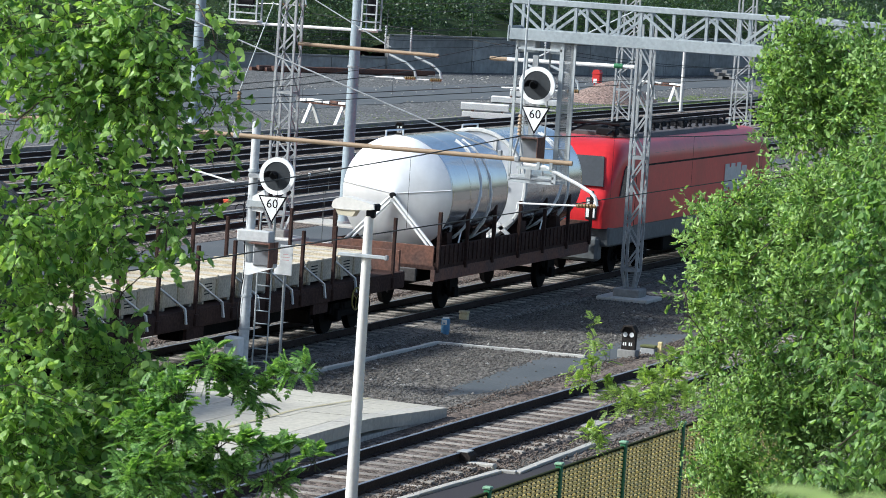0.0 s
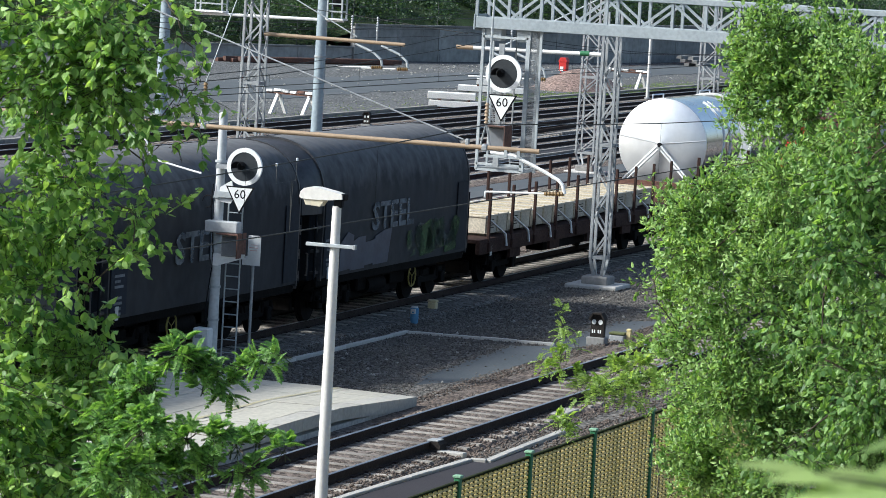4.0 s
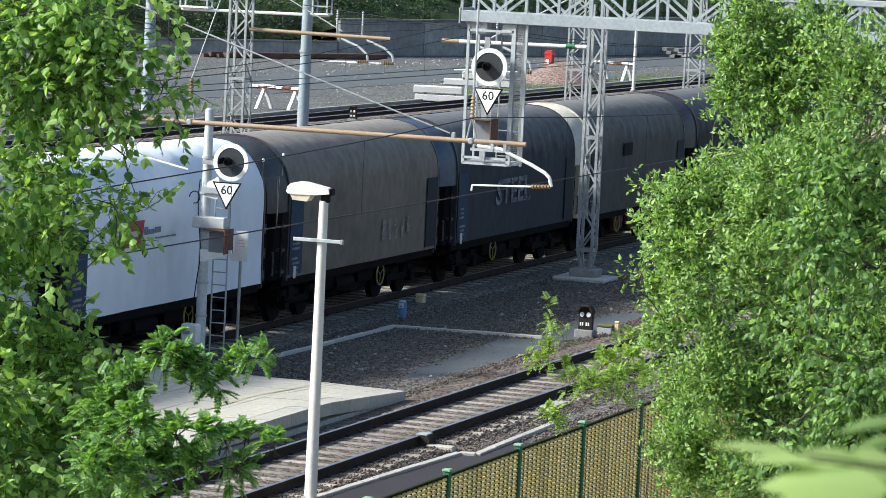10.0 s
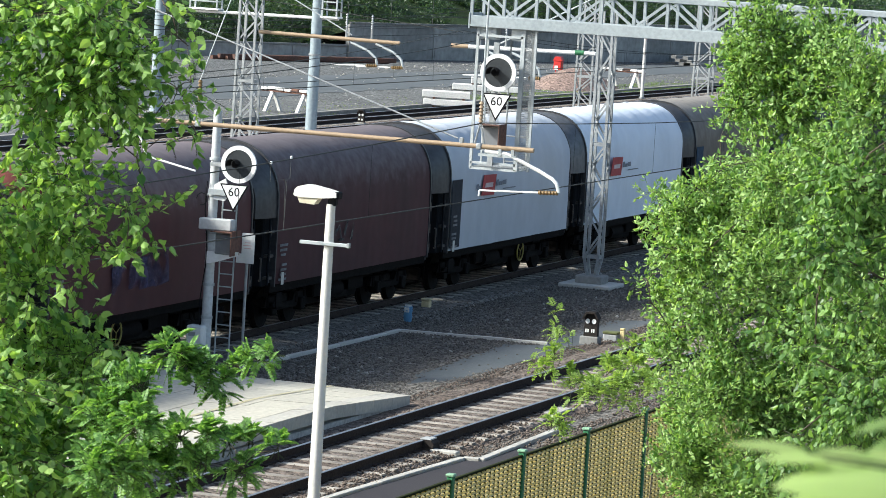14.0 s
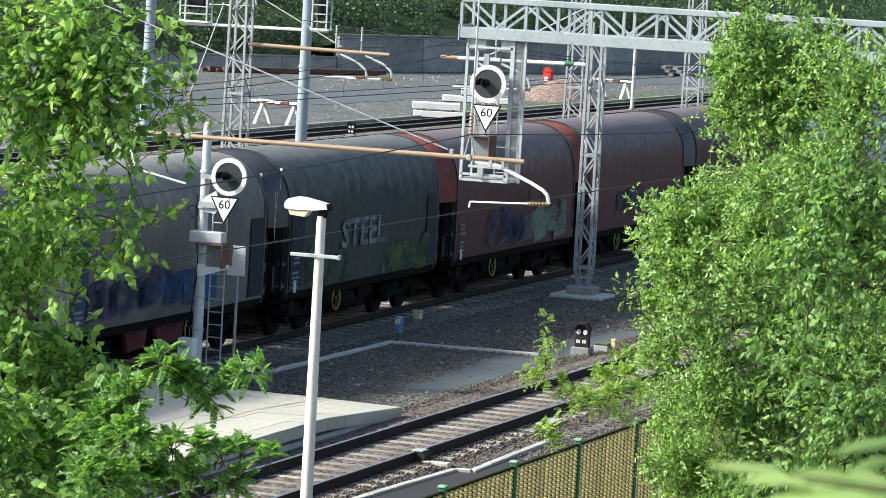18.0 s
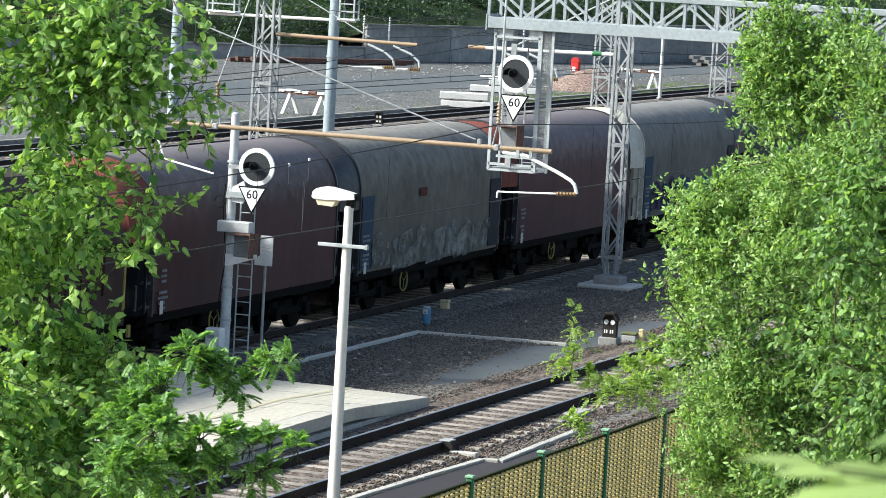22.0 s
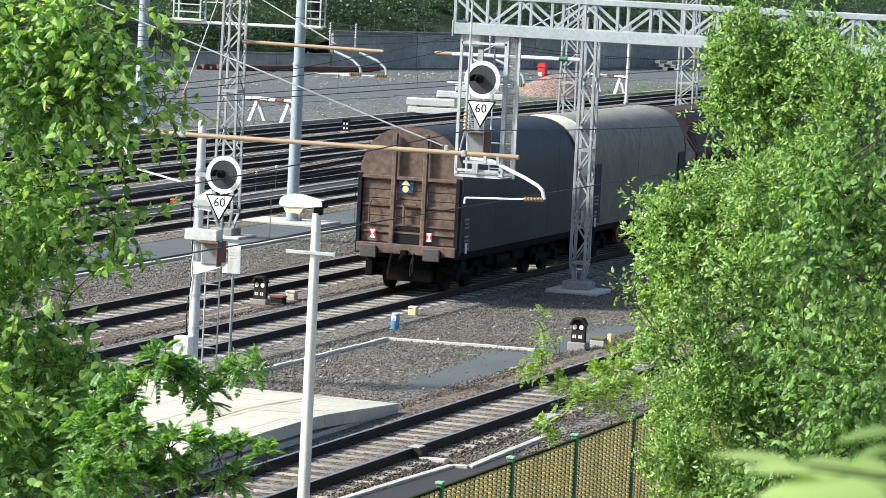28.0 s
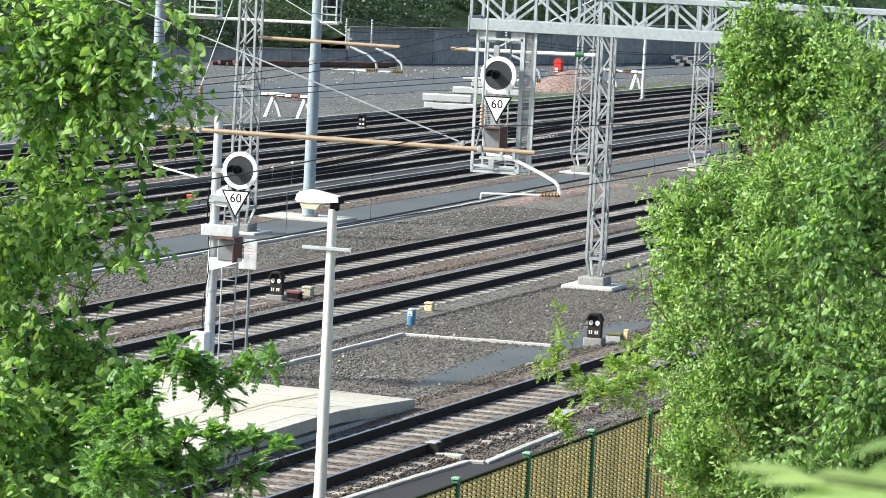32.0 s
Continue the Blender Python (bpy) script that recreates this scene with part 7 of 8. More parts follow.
    part("pantograph", Geo().path([(2.2, -0.6, 4.0), (3.6, -0.5, 4.2), (2.4, -0.6, 4.32)], 0.035, 6).path([(2.2, 0.6, 4.0), (3.6, 0.5, 4.2), (2.4, 0.6, 4.32)], 0.035, 6).tube((2.4, -0.9, 4.32), (2.4, 0.9, 4.32), 0.04, seg=6), M["black"], base)
    for k in range(8):
        part("roof_vent", Geo().box((4.6 + k * 0.9, -1.40, 3.40), (0.5, 0.10, 0.2), ch=0.02), M["loco_roof"], base)
    for k in range(3):
        part("marking_bar", Geo().box((12.5 + k * 0.7, -1.492, 2.45), (0.5, 0.012, 0.85)), M["white_dull"], base, "pale marking bar")
    for xb in (4.2, 14.4):
        part("bogie", BOGIE, None, base, at=(xb, 0, 0.0))
        for k in (-1.4, 1.4):
            w = part("wheelset", WHEELSET, None, base, at=(xb + k, 0, 0.46))
            WHEELS.append((w, off, xb + k))
    part("equipment_box", Geo().box((9.3, 0, 0.75), (5.5, 2.5, 0.6), ch=0.05), M["under"], base)
    for y in (-0.875, 0.875):
        for x, s in ((-0.55, 1), (L + 0.55, -1)):
            b = part("buffer", BUFFER, None, base, at=(x, y, 1.06))
            b.scale.x = s
            part("buffer_head", BUFHEAD, None, b)


locomotive()


# ---- trees and shrubs ----
M["leaf_birch"] = leafy("birch leaf", (0.06, 0.155, 0.035), (0.41, 0.59, 0.19), 0.45)
M["leaf_rowan"] = leafy("pinnate leaf", (0.08, 0.18, 0.05), (0.28, 0.46, 0.15), 0.48)
M["leaf_willow"] = leafy("narrow leaf", (0.09, 0.20, 0.05), (0.42, 0.58, 0.21), 0.36)
M["leaf_shrub"] = leafy("yellow-green leaf", (0.15, 0.25, 0.06), (0.38, 0.50, 0.17), 0.5)
M["leaf_far"] = leafy("distant foliage", (0.032, 0.066, 0.034), (0.056, 0.098, 0.046), 0.35)
M["leaf_weed"] = leafy("dusty weed", (0.13, 0.19, 0.08), (0.21, 0.27, 0.12), 0.4)
# birch leaves again, with the lower right's dimness put into the colour
M["leaf_shaded"] = leafy("birch leaf, shade in colour", (0.06, 0.14, 0.04), (0.31, 0.48, 0.16), 0.45)
M["leaf_near"] = leafy("bright young leaf", (0.34, 0.48, 0.16), (0.44, 0.56, 0.24), 0.5)

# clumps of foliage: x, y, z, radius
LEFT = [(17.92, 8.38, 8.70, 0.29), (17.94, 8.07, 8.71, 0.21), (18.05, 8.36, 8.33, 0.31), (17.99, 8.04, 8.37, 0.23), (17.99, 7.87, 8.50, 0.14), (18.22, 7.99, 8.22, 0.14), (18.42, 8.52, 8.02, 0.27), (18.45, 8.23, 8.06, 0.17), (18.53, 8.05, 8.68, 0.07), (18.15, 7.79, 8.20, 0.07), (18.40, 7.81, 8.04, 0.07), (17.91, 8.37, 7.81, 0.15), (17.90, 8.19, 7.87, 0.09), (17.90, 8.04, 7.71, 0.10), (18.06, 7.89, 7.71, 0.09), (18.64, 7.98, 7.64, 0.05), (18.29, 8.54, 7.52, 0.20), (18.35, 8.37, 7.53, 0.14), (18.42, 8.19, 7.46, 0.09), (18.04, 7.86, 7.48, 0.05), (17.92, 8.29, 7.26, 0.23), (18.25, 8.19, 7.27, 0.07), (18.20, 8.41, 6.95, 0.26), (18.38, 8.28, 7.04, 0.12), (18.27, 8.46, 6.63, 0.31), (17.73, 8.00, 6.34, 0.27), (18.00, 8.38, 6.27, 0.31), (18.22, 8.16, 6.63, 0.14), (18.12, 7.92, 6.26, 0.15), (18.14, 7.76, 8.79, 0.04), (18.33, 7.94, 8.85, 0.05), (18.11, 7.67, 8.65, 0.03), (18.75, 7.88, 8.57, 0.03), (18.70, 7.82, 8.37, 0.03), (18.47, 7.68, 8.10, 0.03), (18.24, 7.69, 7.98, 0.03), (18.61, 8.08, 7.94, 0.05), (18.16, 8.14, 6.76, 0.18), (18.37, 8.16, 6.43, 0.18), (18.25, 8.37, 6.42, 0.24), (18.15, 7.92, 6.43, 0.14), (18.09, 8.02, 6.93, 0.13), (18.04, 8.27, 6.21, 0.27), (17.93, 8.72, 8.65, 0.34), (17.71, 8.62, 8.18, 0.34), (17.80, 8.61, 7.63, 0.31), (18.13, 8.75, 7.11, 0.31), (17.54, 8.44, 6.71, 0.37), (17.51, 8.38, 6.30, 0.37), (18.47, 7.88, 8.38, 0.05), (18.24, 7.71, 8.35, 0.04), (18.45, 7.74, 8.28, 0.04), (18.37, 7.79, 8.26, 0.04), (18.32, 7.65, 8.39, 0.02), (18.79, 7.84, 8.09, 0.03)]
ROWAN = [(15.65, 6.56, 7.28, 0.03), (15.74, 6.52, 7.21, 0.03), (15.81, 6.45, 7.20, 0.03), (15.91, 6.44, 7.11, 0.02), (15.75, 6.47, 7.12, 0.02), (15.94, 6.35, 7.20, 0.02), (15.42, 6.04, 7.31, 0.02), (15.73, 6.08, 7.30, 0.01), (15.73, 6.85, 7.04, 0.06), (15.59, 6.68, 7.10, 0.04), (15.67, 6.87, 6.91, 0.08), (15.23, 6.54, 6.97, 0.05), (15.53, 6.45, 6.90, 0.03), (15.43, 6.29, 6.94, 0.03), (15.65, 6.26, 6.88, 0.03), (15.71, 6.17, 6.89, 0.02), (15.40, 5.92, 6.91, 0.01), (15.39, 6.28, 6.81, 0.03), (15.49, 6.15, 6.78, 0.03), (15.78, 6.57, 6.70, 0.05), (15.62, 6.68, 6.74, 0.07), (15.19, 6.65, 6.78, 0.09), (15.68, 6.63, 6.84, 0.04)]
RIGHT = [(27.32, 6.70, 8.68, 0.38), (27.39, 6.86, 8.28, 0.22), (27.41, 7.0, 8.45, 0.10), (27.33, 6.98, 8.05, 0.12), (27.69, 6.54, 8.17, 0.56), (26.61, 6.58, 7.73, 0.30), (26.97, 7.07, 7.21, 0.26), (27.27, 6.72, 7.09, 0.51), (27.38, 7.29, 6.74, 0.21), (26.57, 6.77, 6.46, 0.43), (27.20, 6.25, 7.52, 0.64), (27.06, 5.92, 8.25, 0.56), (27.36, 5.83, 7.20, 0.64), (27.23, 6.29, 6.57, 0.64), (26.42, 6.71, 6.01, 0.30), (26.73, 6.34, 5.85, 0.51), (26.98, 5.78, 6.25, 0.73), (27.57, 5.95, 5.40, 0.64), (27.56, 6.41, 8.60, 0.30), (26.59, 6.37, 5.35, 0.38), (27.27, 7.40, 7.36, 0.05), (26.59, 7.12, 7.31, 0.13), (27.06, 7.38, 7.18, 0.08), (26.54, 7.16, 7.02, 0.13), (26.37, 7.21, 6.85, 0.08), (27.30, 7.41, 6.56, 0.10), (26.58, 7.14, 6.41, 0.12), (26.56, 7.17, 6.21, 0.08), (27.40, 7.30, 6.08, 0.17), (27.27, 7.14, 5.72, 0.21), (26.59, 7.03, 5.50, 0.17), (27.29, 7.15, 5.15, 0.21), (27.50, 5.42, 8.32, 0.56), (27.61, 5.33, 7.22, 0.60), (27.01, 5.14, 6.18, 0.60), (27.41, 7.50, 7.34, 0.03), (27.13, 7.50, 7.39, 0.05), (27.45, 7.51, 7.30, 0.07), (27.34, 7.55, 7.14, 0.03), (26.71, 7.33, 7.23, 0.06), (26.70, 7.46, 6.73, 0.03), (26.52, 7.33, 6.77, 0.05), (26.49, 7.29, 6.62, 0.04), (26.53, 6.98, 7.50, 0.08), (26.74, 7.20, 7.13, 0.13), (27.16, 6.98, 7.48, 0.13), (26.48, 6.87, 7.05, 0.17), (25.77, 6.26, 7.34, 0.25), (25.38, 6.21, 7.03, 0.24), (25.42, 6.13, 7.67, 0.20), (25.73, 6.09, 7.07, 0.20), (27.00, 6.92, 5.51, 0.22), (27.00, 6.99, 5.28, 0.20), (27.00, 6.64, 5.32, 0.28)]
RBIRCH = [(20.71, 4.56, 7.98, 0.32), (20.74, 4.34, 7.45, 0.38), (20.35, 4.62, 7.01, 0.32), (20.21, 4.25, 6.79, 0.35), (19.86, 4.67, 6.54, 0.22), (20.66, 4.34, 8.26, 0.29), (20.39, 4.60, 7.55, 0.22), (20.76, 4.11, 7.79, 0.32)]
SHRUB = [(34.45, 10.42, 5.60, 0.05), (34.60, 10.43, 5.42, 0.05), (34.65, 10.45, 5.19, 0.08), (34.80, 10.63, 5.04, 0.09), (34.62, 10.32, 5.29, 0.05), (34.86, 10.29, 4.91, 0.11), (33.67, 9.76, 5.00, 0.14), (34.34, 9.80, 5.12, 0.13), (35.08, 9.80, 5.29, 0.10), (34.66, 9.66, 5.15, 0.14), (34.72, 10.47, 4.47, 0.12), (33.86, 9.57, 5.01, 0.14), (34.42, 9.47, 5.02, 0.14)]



def leaf_at(g, p, axis, side, ln, w, fold=0.25):
    """One pointed oval leaf from its stalk p along axis, folded a little along the middle."""
    up = axis.cross(side) * (w * fold)
    v = [p, p + axis * ln - up * 0.6]
    for s in (1, -1):
        for u, k in ((0.10, 0.30), (0.30, 0.5), (0.58, 0.38), (0.82, 0.14)):
            v.append(p + axis * ln * u + side * (w * k * s) + up * (k * 2 - u * u * 0.6))
    g.add(v, [(0, 2, 3, 4, 5, 1), (0, 1, 9, 8, 7, 6)])


def foliage(clumps, dens, ln, w, seed, droop, compound=0, spread=0.6, hang=0.0, reach=(4, 8), step=0.55, gap=-0.12):
    """Leafy sprays through the clumps: bent twigs with leaves along them, reaching out past the edge here and there."""
    rng = random.Random(seed)
    leaves, twigs = Geo(), Geo()

    def ball():
        return Vector((rng.gauss(0, 1), rng.gauss(0, 1), rng.gauss(0, 1))).normalized()

    for x, y, z, r in clumps:
        c = Vector((x, y, z))
        for _ in range(max(3, int(dens * ((r * 10) ** 1.9 + r * 5)))):
            p = c + ball() * (r * rng.uniform(0.1, 0.95))
            out = (p - c) / max(r, 0.01)
            d = (out * spread + ball() * (0.35 if compound else 0.7 - hang * 0.2) + Vector((0, 0, 0.25 - 0.2 * hang))).normalized()
            if compound:
                # a whorl of feathered leaves at a twig's end
                e = p + d * ln * 1.5
                twigs.tube(p - d * 0.06, e, 0.003, 0.002, 3, caps=False)
                for _k in range(rng.randint(3, 5)):
                    f = (d * 0.6 + ball() * 0.8 + Vector((0, 0, 0.15))).normalized()
                    sd = f.cross(Vector((rng.uniform(-0.5, 0.5), rng.uniform(-0.5, 0.5), 1))).normalized()
                    tl, q0 = ln * rng.uniform(2.4, 3.4), e
                    for i in range(compound):
                        k = (i + 1) / compound
                        q = e + f * tl * k - Vector((0, 0, 0.28 * tl * k * k))
                        twigs.tube(q0, q, 0.0012, 0.0012, 3, caps=False)
                        q0 = q
                        for s in (-1, 1):
                            ax = (f * 0.45 + sd * s + Vector((0, 0, -0.3))).normalized()
                            leaf_at(leaves, q, ax, f.cross(ax).cross(ax).normalized(), ln * (1.1 - 0.3 * k), w, 0.1)
                    leaf_at(leaves, q0, (f - Vector((0, 0, 0.6))).normalized(), sd, ln, w, 0.1)
                continue
            if noise.noise(p * 2.6 + Vector((seed, 0, 0))) < gap + 0.25 * (rng.random() - 0.5):
                continue
            k = rng.randint(*reach)
            tl = ln * step
            q = p.copy()
            d.z -= 0.1
            for i in range(k):
                q2 = q + d * tl * rng.uniform(0.7, 1.2)
                twigs.tube(q, q2, 0.0022, 0.0016, 3, caps=False)
                s = rng.uniform(0.65, 1.2) * (1.0 if i > 1 else 0.75)
                for _j in range(2 if i == k - 1 else 1):
                    ax = (d * 0.45 + ball() * (0.75 - 0.3 * hang) - Vector((0, 0, droop + hang))).normalized()
                    # blades turn their faces mostly to the sky
                    sd = ax.cross(Vector((rng.gauss(0, 0.55), rng.gauss(0, 0.55), 1))).normalized()
                    leaf_at(leaves, q2 + ax * ln * 0.15, ax, sd, ln * s, w * s, rng.uniform(0.02, 0.3))
                q = q2
                d = (d + ball() * 0.22 - Vector((0, 0, 0.06 + droop * 0.22))).normalized()
    return leaves, twigs


def tree(name, at, top, clumps, extra, dens, ln, w, seed, droop, leafmat, barkmat, label, trunk=0.12, compound=0, thin=1.0, hang=0.0, spread=0.6, reach=(4, 8), step=0.55, gap=-0.12):
    base = thing(name, label, "tree", (*at, GROUND))
    rng = random.Random(seed)
    o = Vector((*at, GROUND))
    tr = Geo()
    pts = [Vector((0, 0, 0))]
    segs = 9
    for i in range(1, segs + 1):
        k = i / segs
        pts.append(Vector((rng.uniform(-0.12, 0.12), rng.uniform(-0.12, 0.12), (top - GROUND) * k)))
    for i in range(segs):
        tr.tube(pts[i], pts[i + 1], trunk * (1 - i / segs * 0.85), trunk * (1 - (i + 1) / segs * 0.85), 10)
    part("trunk", tr, M[barkmat], base)
    # limbs branch off the trunk and off each other: each clump hangs on the nearest limb
    nodes = [pts[i] for i in range(3, segs + 1)]
    todo = [(Vector((x, y, z)) - o, r) for x, y, z, r in clumps + extra]
    while todo:
        _, j, i = min(((e - s).length + 0.4 * max(0, s.z - e.z), j, i) for j, (e, r) in enumerate(todo) for i, s in enumerate(nodes))
        (e, r), s = todo.pop(j), nodes[i]
        nodes.append(e)
        limbs = Geo()
        mid = s.lerp(e, 0.5) + Vector((rng.uniform(-0.1, 0.1), rng.uniform(-0.1, 0.1), 0.12)) * (e - s).length
        q = [s, s.lerp(mid, 0.6), mid, mid.lerp(e, 0.6), e]
        rad = (0.012 + r * 0.022) * thin
        for j in range(4):
            limbs.tube(q[j], q[j + 1], rad * (1 - j * 0.15), rad * (1 - (j + 1) * 0.15), 6, caps=False)
        for _ in range(3):
            f = e + Vector((rng.uniform(-1, 1), rng.uniform(-1, 1), rng.uniform(-0.8, 0.8))) * r * 0.6
            limbs.tube(e, f, rad * 0.3, 0.002, 4, caps=False)
        part("limb", limbs, M[barkmat], base)
    local = [(x - o.x, y - o.y, z - o.z, r) for x, y, z, r in clumps]
    lv, tw = foliage(local, dens, ln, w, seed, droop, compound, spread, hang, reach, step, gap)
    far = [(x - o.x, y - o.y, z - o.z, r) for x, y, z, r in extra]
    if far:
        l2, t2 = foliage(far, dens * 0.6, ln, w, seed + 1, droop, compound, spread, hang, reach, step, gap)
        lv.add(l2.v, l2.f)
        tw.add(t2.v, t2.f)
    part("crown", lv, M[leafmat], base)
    tagged(part("fine_branching", tw, M["stem"], base), kind="stuff")
    return base


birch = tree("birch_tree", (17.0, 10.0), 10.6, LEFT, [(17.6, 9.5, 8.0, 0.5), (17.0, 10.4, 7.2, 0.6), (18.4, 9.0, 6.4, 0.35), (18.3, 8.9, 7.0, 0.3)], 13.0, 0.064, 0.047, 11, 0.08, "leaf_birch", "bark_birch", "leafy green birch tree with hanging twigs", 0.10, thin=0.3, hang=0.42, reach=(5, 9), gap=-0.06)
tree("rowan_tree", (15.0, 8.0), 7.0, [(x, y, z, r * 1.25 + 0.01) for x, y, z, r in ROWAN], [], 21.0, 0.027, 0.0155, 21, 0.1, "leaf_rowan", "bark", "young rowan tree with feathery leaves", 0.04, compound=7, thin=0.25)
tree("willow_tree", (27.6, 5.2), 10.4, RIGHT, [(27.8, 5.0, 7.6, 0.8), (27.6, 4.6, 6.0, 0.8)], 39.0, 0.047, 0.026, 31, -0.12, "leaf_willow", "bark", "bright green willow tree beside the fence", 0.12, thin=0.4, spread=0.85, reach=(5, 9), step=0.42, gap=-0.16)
# the right-hand birch; its leaf colour is darkened to stand in for shade
tree("shaded_birch", (20.6, 3.4), 10.0, RBIRCH, [(20.6, 3.5, 8.8, 0.5), (20.5, 3.4, 7.4, 0.5)], 19.0, 0.052, 0.038, 41, 0.3, "leaf_shaded", "bark_birch", "birch tree with small hanging leaves, shade put into their colour", 0.08, thin=0.4, hang=0.4, gap=-0.1)
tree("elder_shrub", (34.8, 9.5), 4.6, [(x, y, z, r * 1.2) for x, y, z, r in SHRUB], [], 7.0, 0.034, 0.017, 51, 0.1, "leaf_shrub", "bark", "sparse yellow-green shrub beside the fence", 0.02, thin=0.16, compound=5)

NEAR, DOT = Vector((2.3264, 0.4751, 8.9293)), 0.000366
sprig = thing("sapling", "bright young sapling with long leaflets close to the viewer", "sapling", NEAR)
sprig.rotation_euler = (0, 0, radians(-71.5))
SPRIG_TURN = sprig.rotation_euler.to_matrix().to_4x4()
part("stem", Geo().tube((0.03, 0.02, GROUND - NEAR.z), (0.030, 0.004, -0.05), 0.011, 0.004, 8).tube((0.030, 0.004, -0.05), (0.026, 0.0, 0.08), 0.004, 0.002, 8), M["bark"], sprig)


def broad_leaf(p, ax, ln, w, curl):
    """A broad near leaf: a curved, pointed blade."""
    g = Geo()
    a = Vector(ax).normalized()
    sd = a.cross(Vector((0.15, -0.75, 0.65))).normalized()
    nr = Vector((0, 0, -1)) if a.z > -0.9 else Vector((-1, 0, 0))
    nu, nv = 10, 6
    for i in range(nu + 1):
        u = i / nu
        hw = w * 0.5 * math.sin(math.pi * u ** 0.8) ** 0.8 if 0 < i < nu else 0.0005
        for k in range(nv + 1):
            v = 2 * k / nv - 1
            g.v.append(Vector(p) + a * ln * u + sd * hw * v + Vector((0, 0.25 * abs(v) * hw, 0)) + nr * (curl * ln * (u * u - u)))
    for i in range(nu):
        for k in range(nv):
            q = i * (nv + 1) + k
            g.f.append((q, q + 1, q + nv + 2, q + nv + 1))
    g.smooth = True
    return g


# leaflets fitted to the camera's view: root and tip across and up, breadth, arch
for ax, az, bx, bz, w, arch_by, y in ((-140, 100, -280, 106, 18, 0.09, 0.0), (-110, 92, -225, 84, 18, 0.10, -0.01), (30, 50, -150, 88, 56, 0.2, 0.01), (30, 50, -200, 40, 62, 0.18, -0.02), (40, 10, -235, -24, 56, 0.2, -0.01), (60, 0, -120, -60, 90, 0.25, 0.0), (70, 60, -70, 66, 70, 0.2, 0.015), (60, 150, -52, 128, 18, 0.14, 0.05), (64, 118, -30, 90, 18, 0.14, 0.05)):
    root, tip = Vector((ax * DOT, y, az * DOT)), Vector((bx * DOT, y * 0.6, bz * DOT))
    part("leaf", broad_leaf(root, tip - root, (tip - root).length, w * DOT * 1.3, arch_by), M["leaf_near" if y < 0.04 else "leaf_willow"], sprig, "long pale green leaflet")
    part("leaf_stalk", Geo().tube((0.028, 0.0, az * DOT * 0.8), root, 0.0012, 0.0008, 5), M["stem"], sprig)

# bushes along the embankment above the wall
rng = random.Random(77)


def leaf_cloud(name, blobs, per, size, mat, label, seed):
    """Crowns of small far leaves: blobs are x, y, z and radius."""
    r = np.random.default_rng(seed)
    b = np.repeat(np.array(blobs), per, axis=0)
    n = len(b)
    d = r.normal(size=(n, 3))
    d /= np.linalg.norm(d, axis=1, keepdims=True)
    c = b[:, :3] + d * (b[:, 3] * r.uniform(0.55, 1.08, n))[:, None] * np.array((1, 1, 0.85))
    u = r.normal(size=(n, 3)) * np.array((1, 1, 0.7))
    u /= np.linalg.norm(u, axis=1, keepdims=True)
    k = np.cross(u, r.normal(size=(n, 3)))
    k /= np.linalg.norm(k, axis=1, keepdims=True)
    sz = size * r.uniform(0.6, 1.4, n)[:, None]
    v = np.stack([c - u * sz * 0.5, c + k * sz * 0.3, c + u * sz * 0.55, c - k * sz * 0.3], 1).reshape(-1, 3)
    me = bpy.data.meshes.new(name)
    me.vertices.add(4 * n)
    me.vertices.foreach_set("co", v.astype(np.float32).ravel())
    me.loops.add(4 * n)
    me.loops.foreach_set("vertex_index", np.arange(4 * n, dtype=np.int32))
    me.polygons.add(n)
    me.polygons.foreach_set("loop_start", (np.arange(n) * 4).astype(np.int32))
    me.update(calc_edges=True)
    me.materials.append(mat)
    return tagged(new(name, me), label, "bushes", kind="stuff")


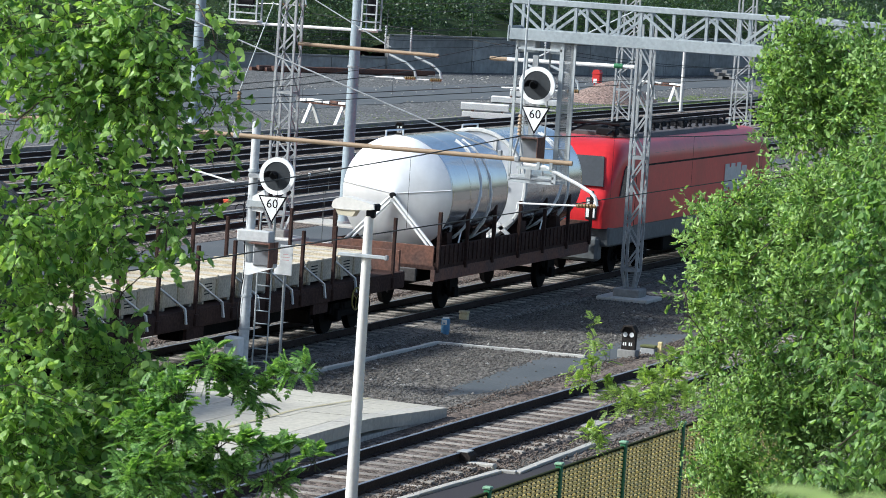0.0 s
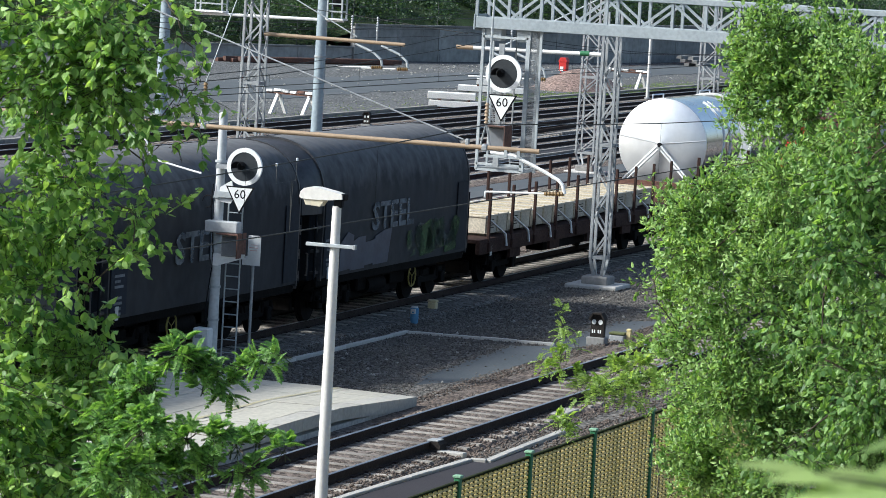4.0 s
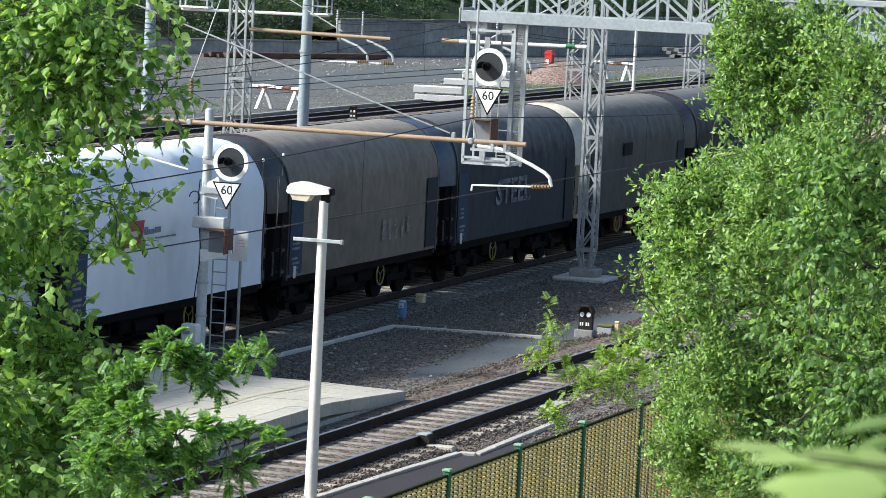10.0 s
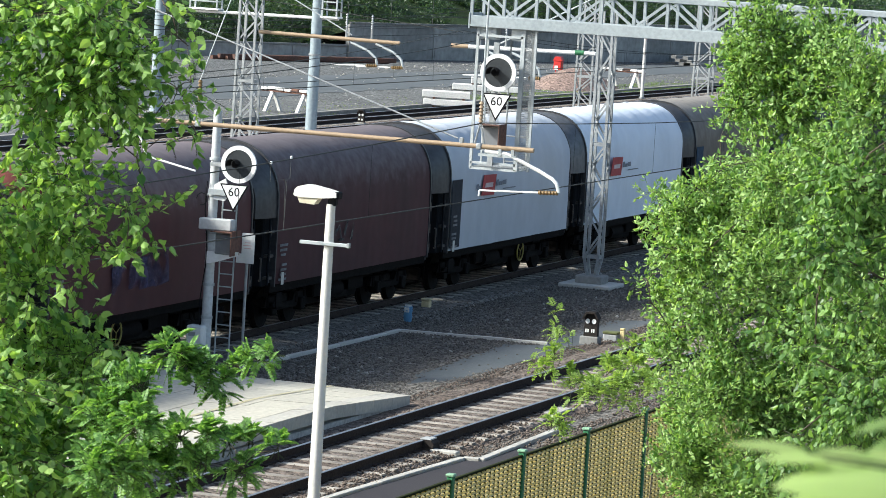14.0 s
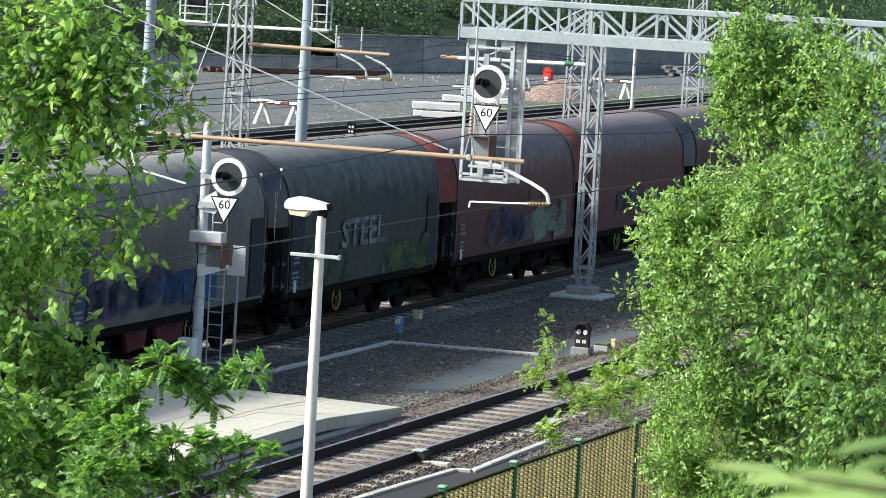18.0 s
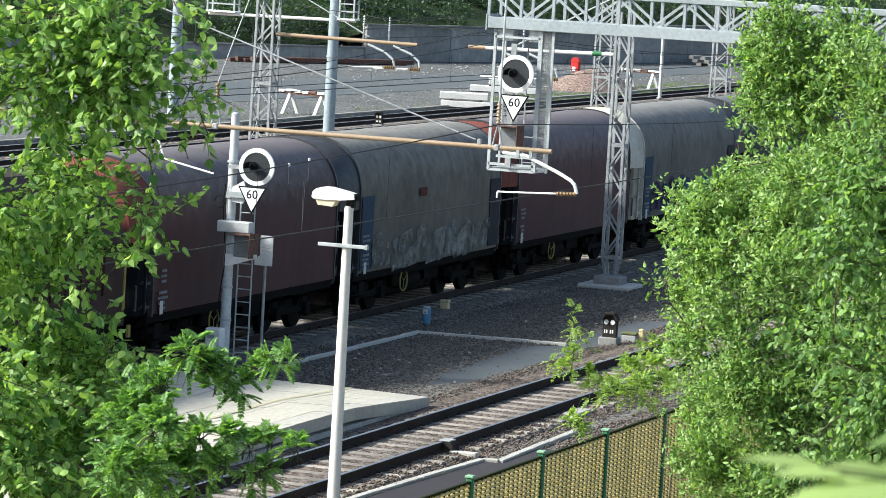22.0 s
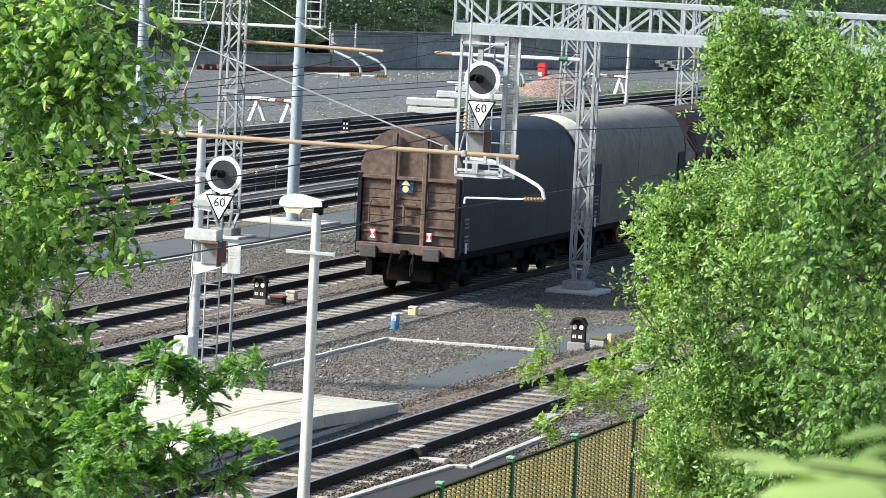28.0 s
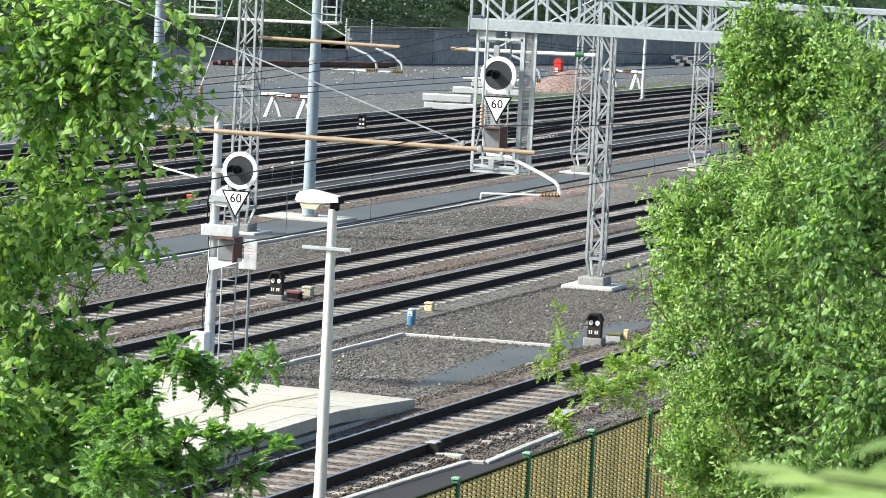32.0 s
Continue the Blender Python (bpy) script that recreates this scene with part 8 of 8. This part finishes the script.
blobs = []
for k in range(620):
    x = rng.uniform(165, 430)
    dy = rng.uniform(1.6, 30) if k % 3 else rng.uniform(1.0, 6)
    r0 = rng.uniform(0.9, 2.5)
    blobs.append((x, wall_y(x) + dy, (0.4 if x < 246 else 2.0) + dy * 0.28 + r0 * 0.6, r0))
leaf_cloud("far_bushes", blobs, 420, 0.24, M["leaf_far"], "dark green bushes on the embankment", 7)
weeds = Geo()
for k in range(9000):
    x, y = (rng.uniform(200, 247), rng.uniform(63.4, 68.2)) if k % 4 else (rng.uniform(150, 262), rng.gauss(66.5, 1.6))
    if noise.noise((x * 0.35, y * 0.6, 3.0)) < -0.15:
        continue
    h = rng.uniform(0.05, 0.14)
    a = rng.uniform(0, 6.28)
    leaf_at(weeds, Vector((x, y, GROUND + 0.02)), Vector((0.7 * math.cos(a), 0.7 * math.sin(a), 1)).normalized(), Vector((-math.sin(a), math.cos(a), 0)), h, 0.06)
solo("weeds", weeds, M["leaf_weed"], "thin green weeds along the sidings", "weeds", kind="stuff")


# ---- movement ----
def motions():
    """The train's run, every wagon and its load, and the turning wheels."""
    times = [i * 1.0 for i in range(33)]
    for ob, off, y, *z in MOVERS:
        walk(ob, [(t, pose(run(t) + off, y, z[0] if z else 0)) for t in times])
    # the sapling nods in the wind: seconds, across and down
    nods = ((0, -9, 70), (2, -3, 55), (4, -2, 52), (5.5, -8, 60), (7, -12, 87), (9, -20, 33), (11, -22, 37), (13, 0, 0), (14.5, -8, 30), (16, -17, 54), (18, -24, 38), (20, -11, 34), (22, -12, 41), (24, -20, 47), (26, -14, 36), (28, -12, 28), (30, -6, 39), (31, 12, 2), (32, -12, 57))
    walk(sprig, [(t, Matrix.Translation(NEAR + SPRIG_TURN.to_3x3() @ Vector((dx * DOT, 0, -dz * DOT))) @ SPRIG_TURN) for t, dx, dz in nods])
    # the birch sways: seconds, lean across the view in degrees
    foot, across = birch.matrix_basis.translation.copy(), Vector((0.946, 0.326, 0))
    sway = ((0, 0), (4.5, 0), (6.5, -0.03), (8.5, -0.2), (10, -0.2), (11, 0.05), (13, 0), (16, 0), (18, 0.06), (19, 0.12), (20, 0.12), (22, -0.22), (24, -0.06), (27.5, 0), (32, 0))
    walk(birch, [(t, Matrix.Translation(foot) @ Matrix.Rotation(radians(a), 4, across)) for t, a in sway])
    for w, off, xa in WHEELS:
        near = [k / 15 for k in range(481) if 62 < run(k / 15) + off + xa < 108]
        keyed = [k for k in near if k > 0 and k < 32]
        out = [(0.0, pose(xa, 0, 0.46))]
        turned, prev = 0.0, None
        for k in keyed:
            if prev is not None:
                turned += (run(k) - run(prev)) / 0.46
            prev = k
            out.append((k, pose(xa, 0, 0.46, 0, math.degrees(turned) % 360, 0)))
        out.append((32.0, out[-1][1]))
        walk(w, out)


motions()
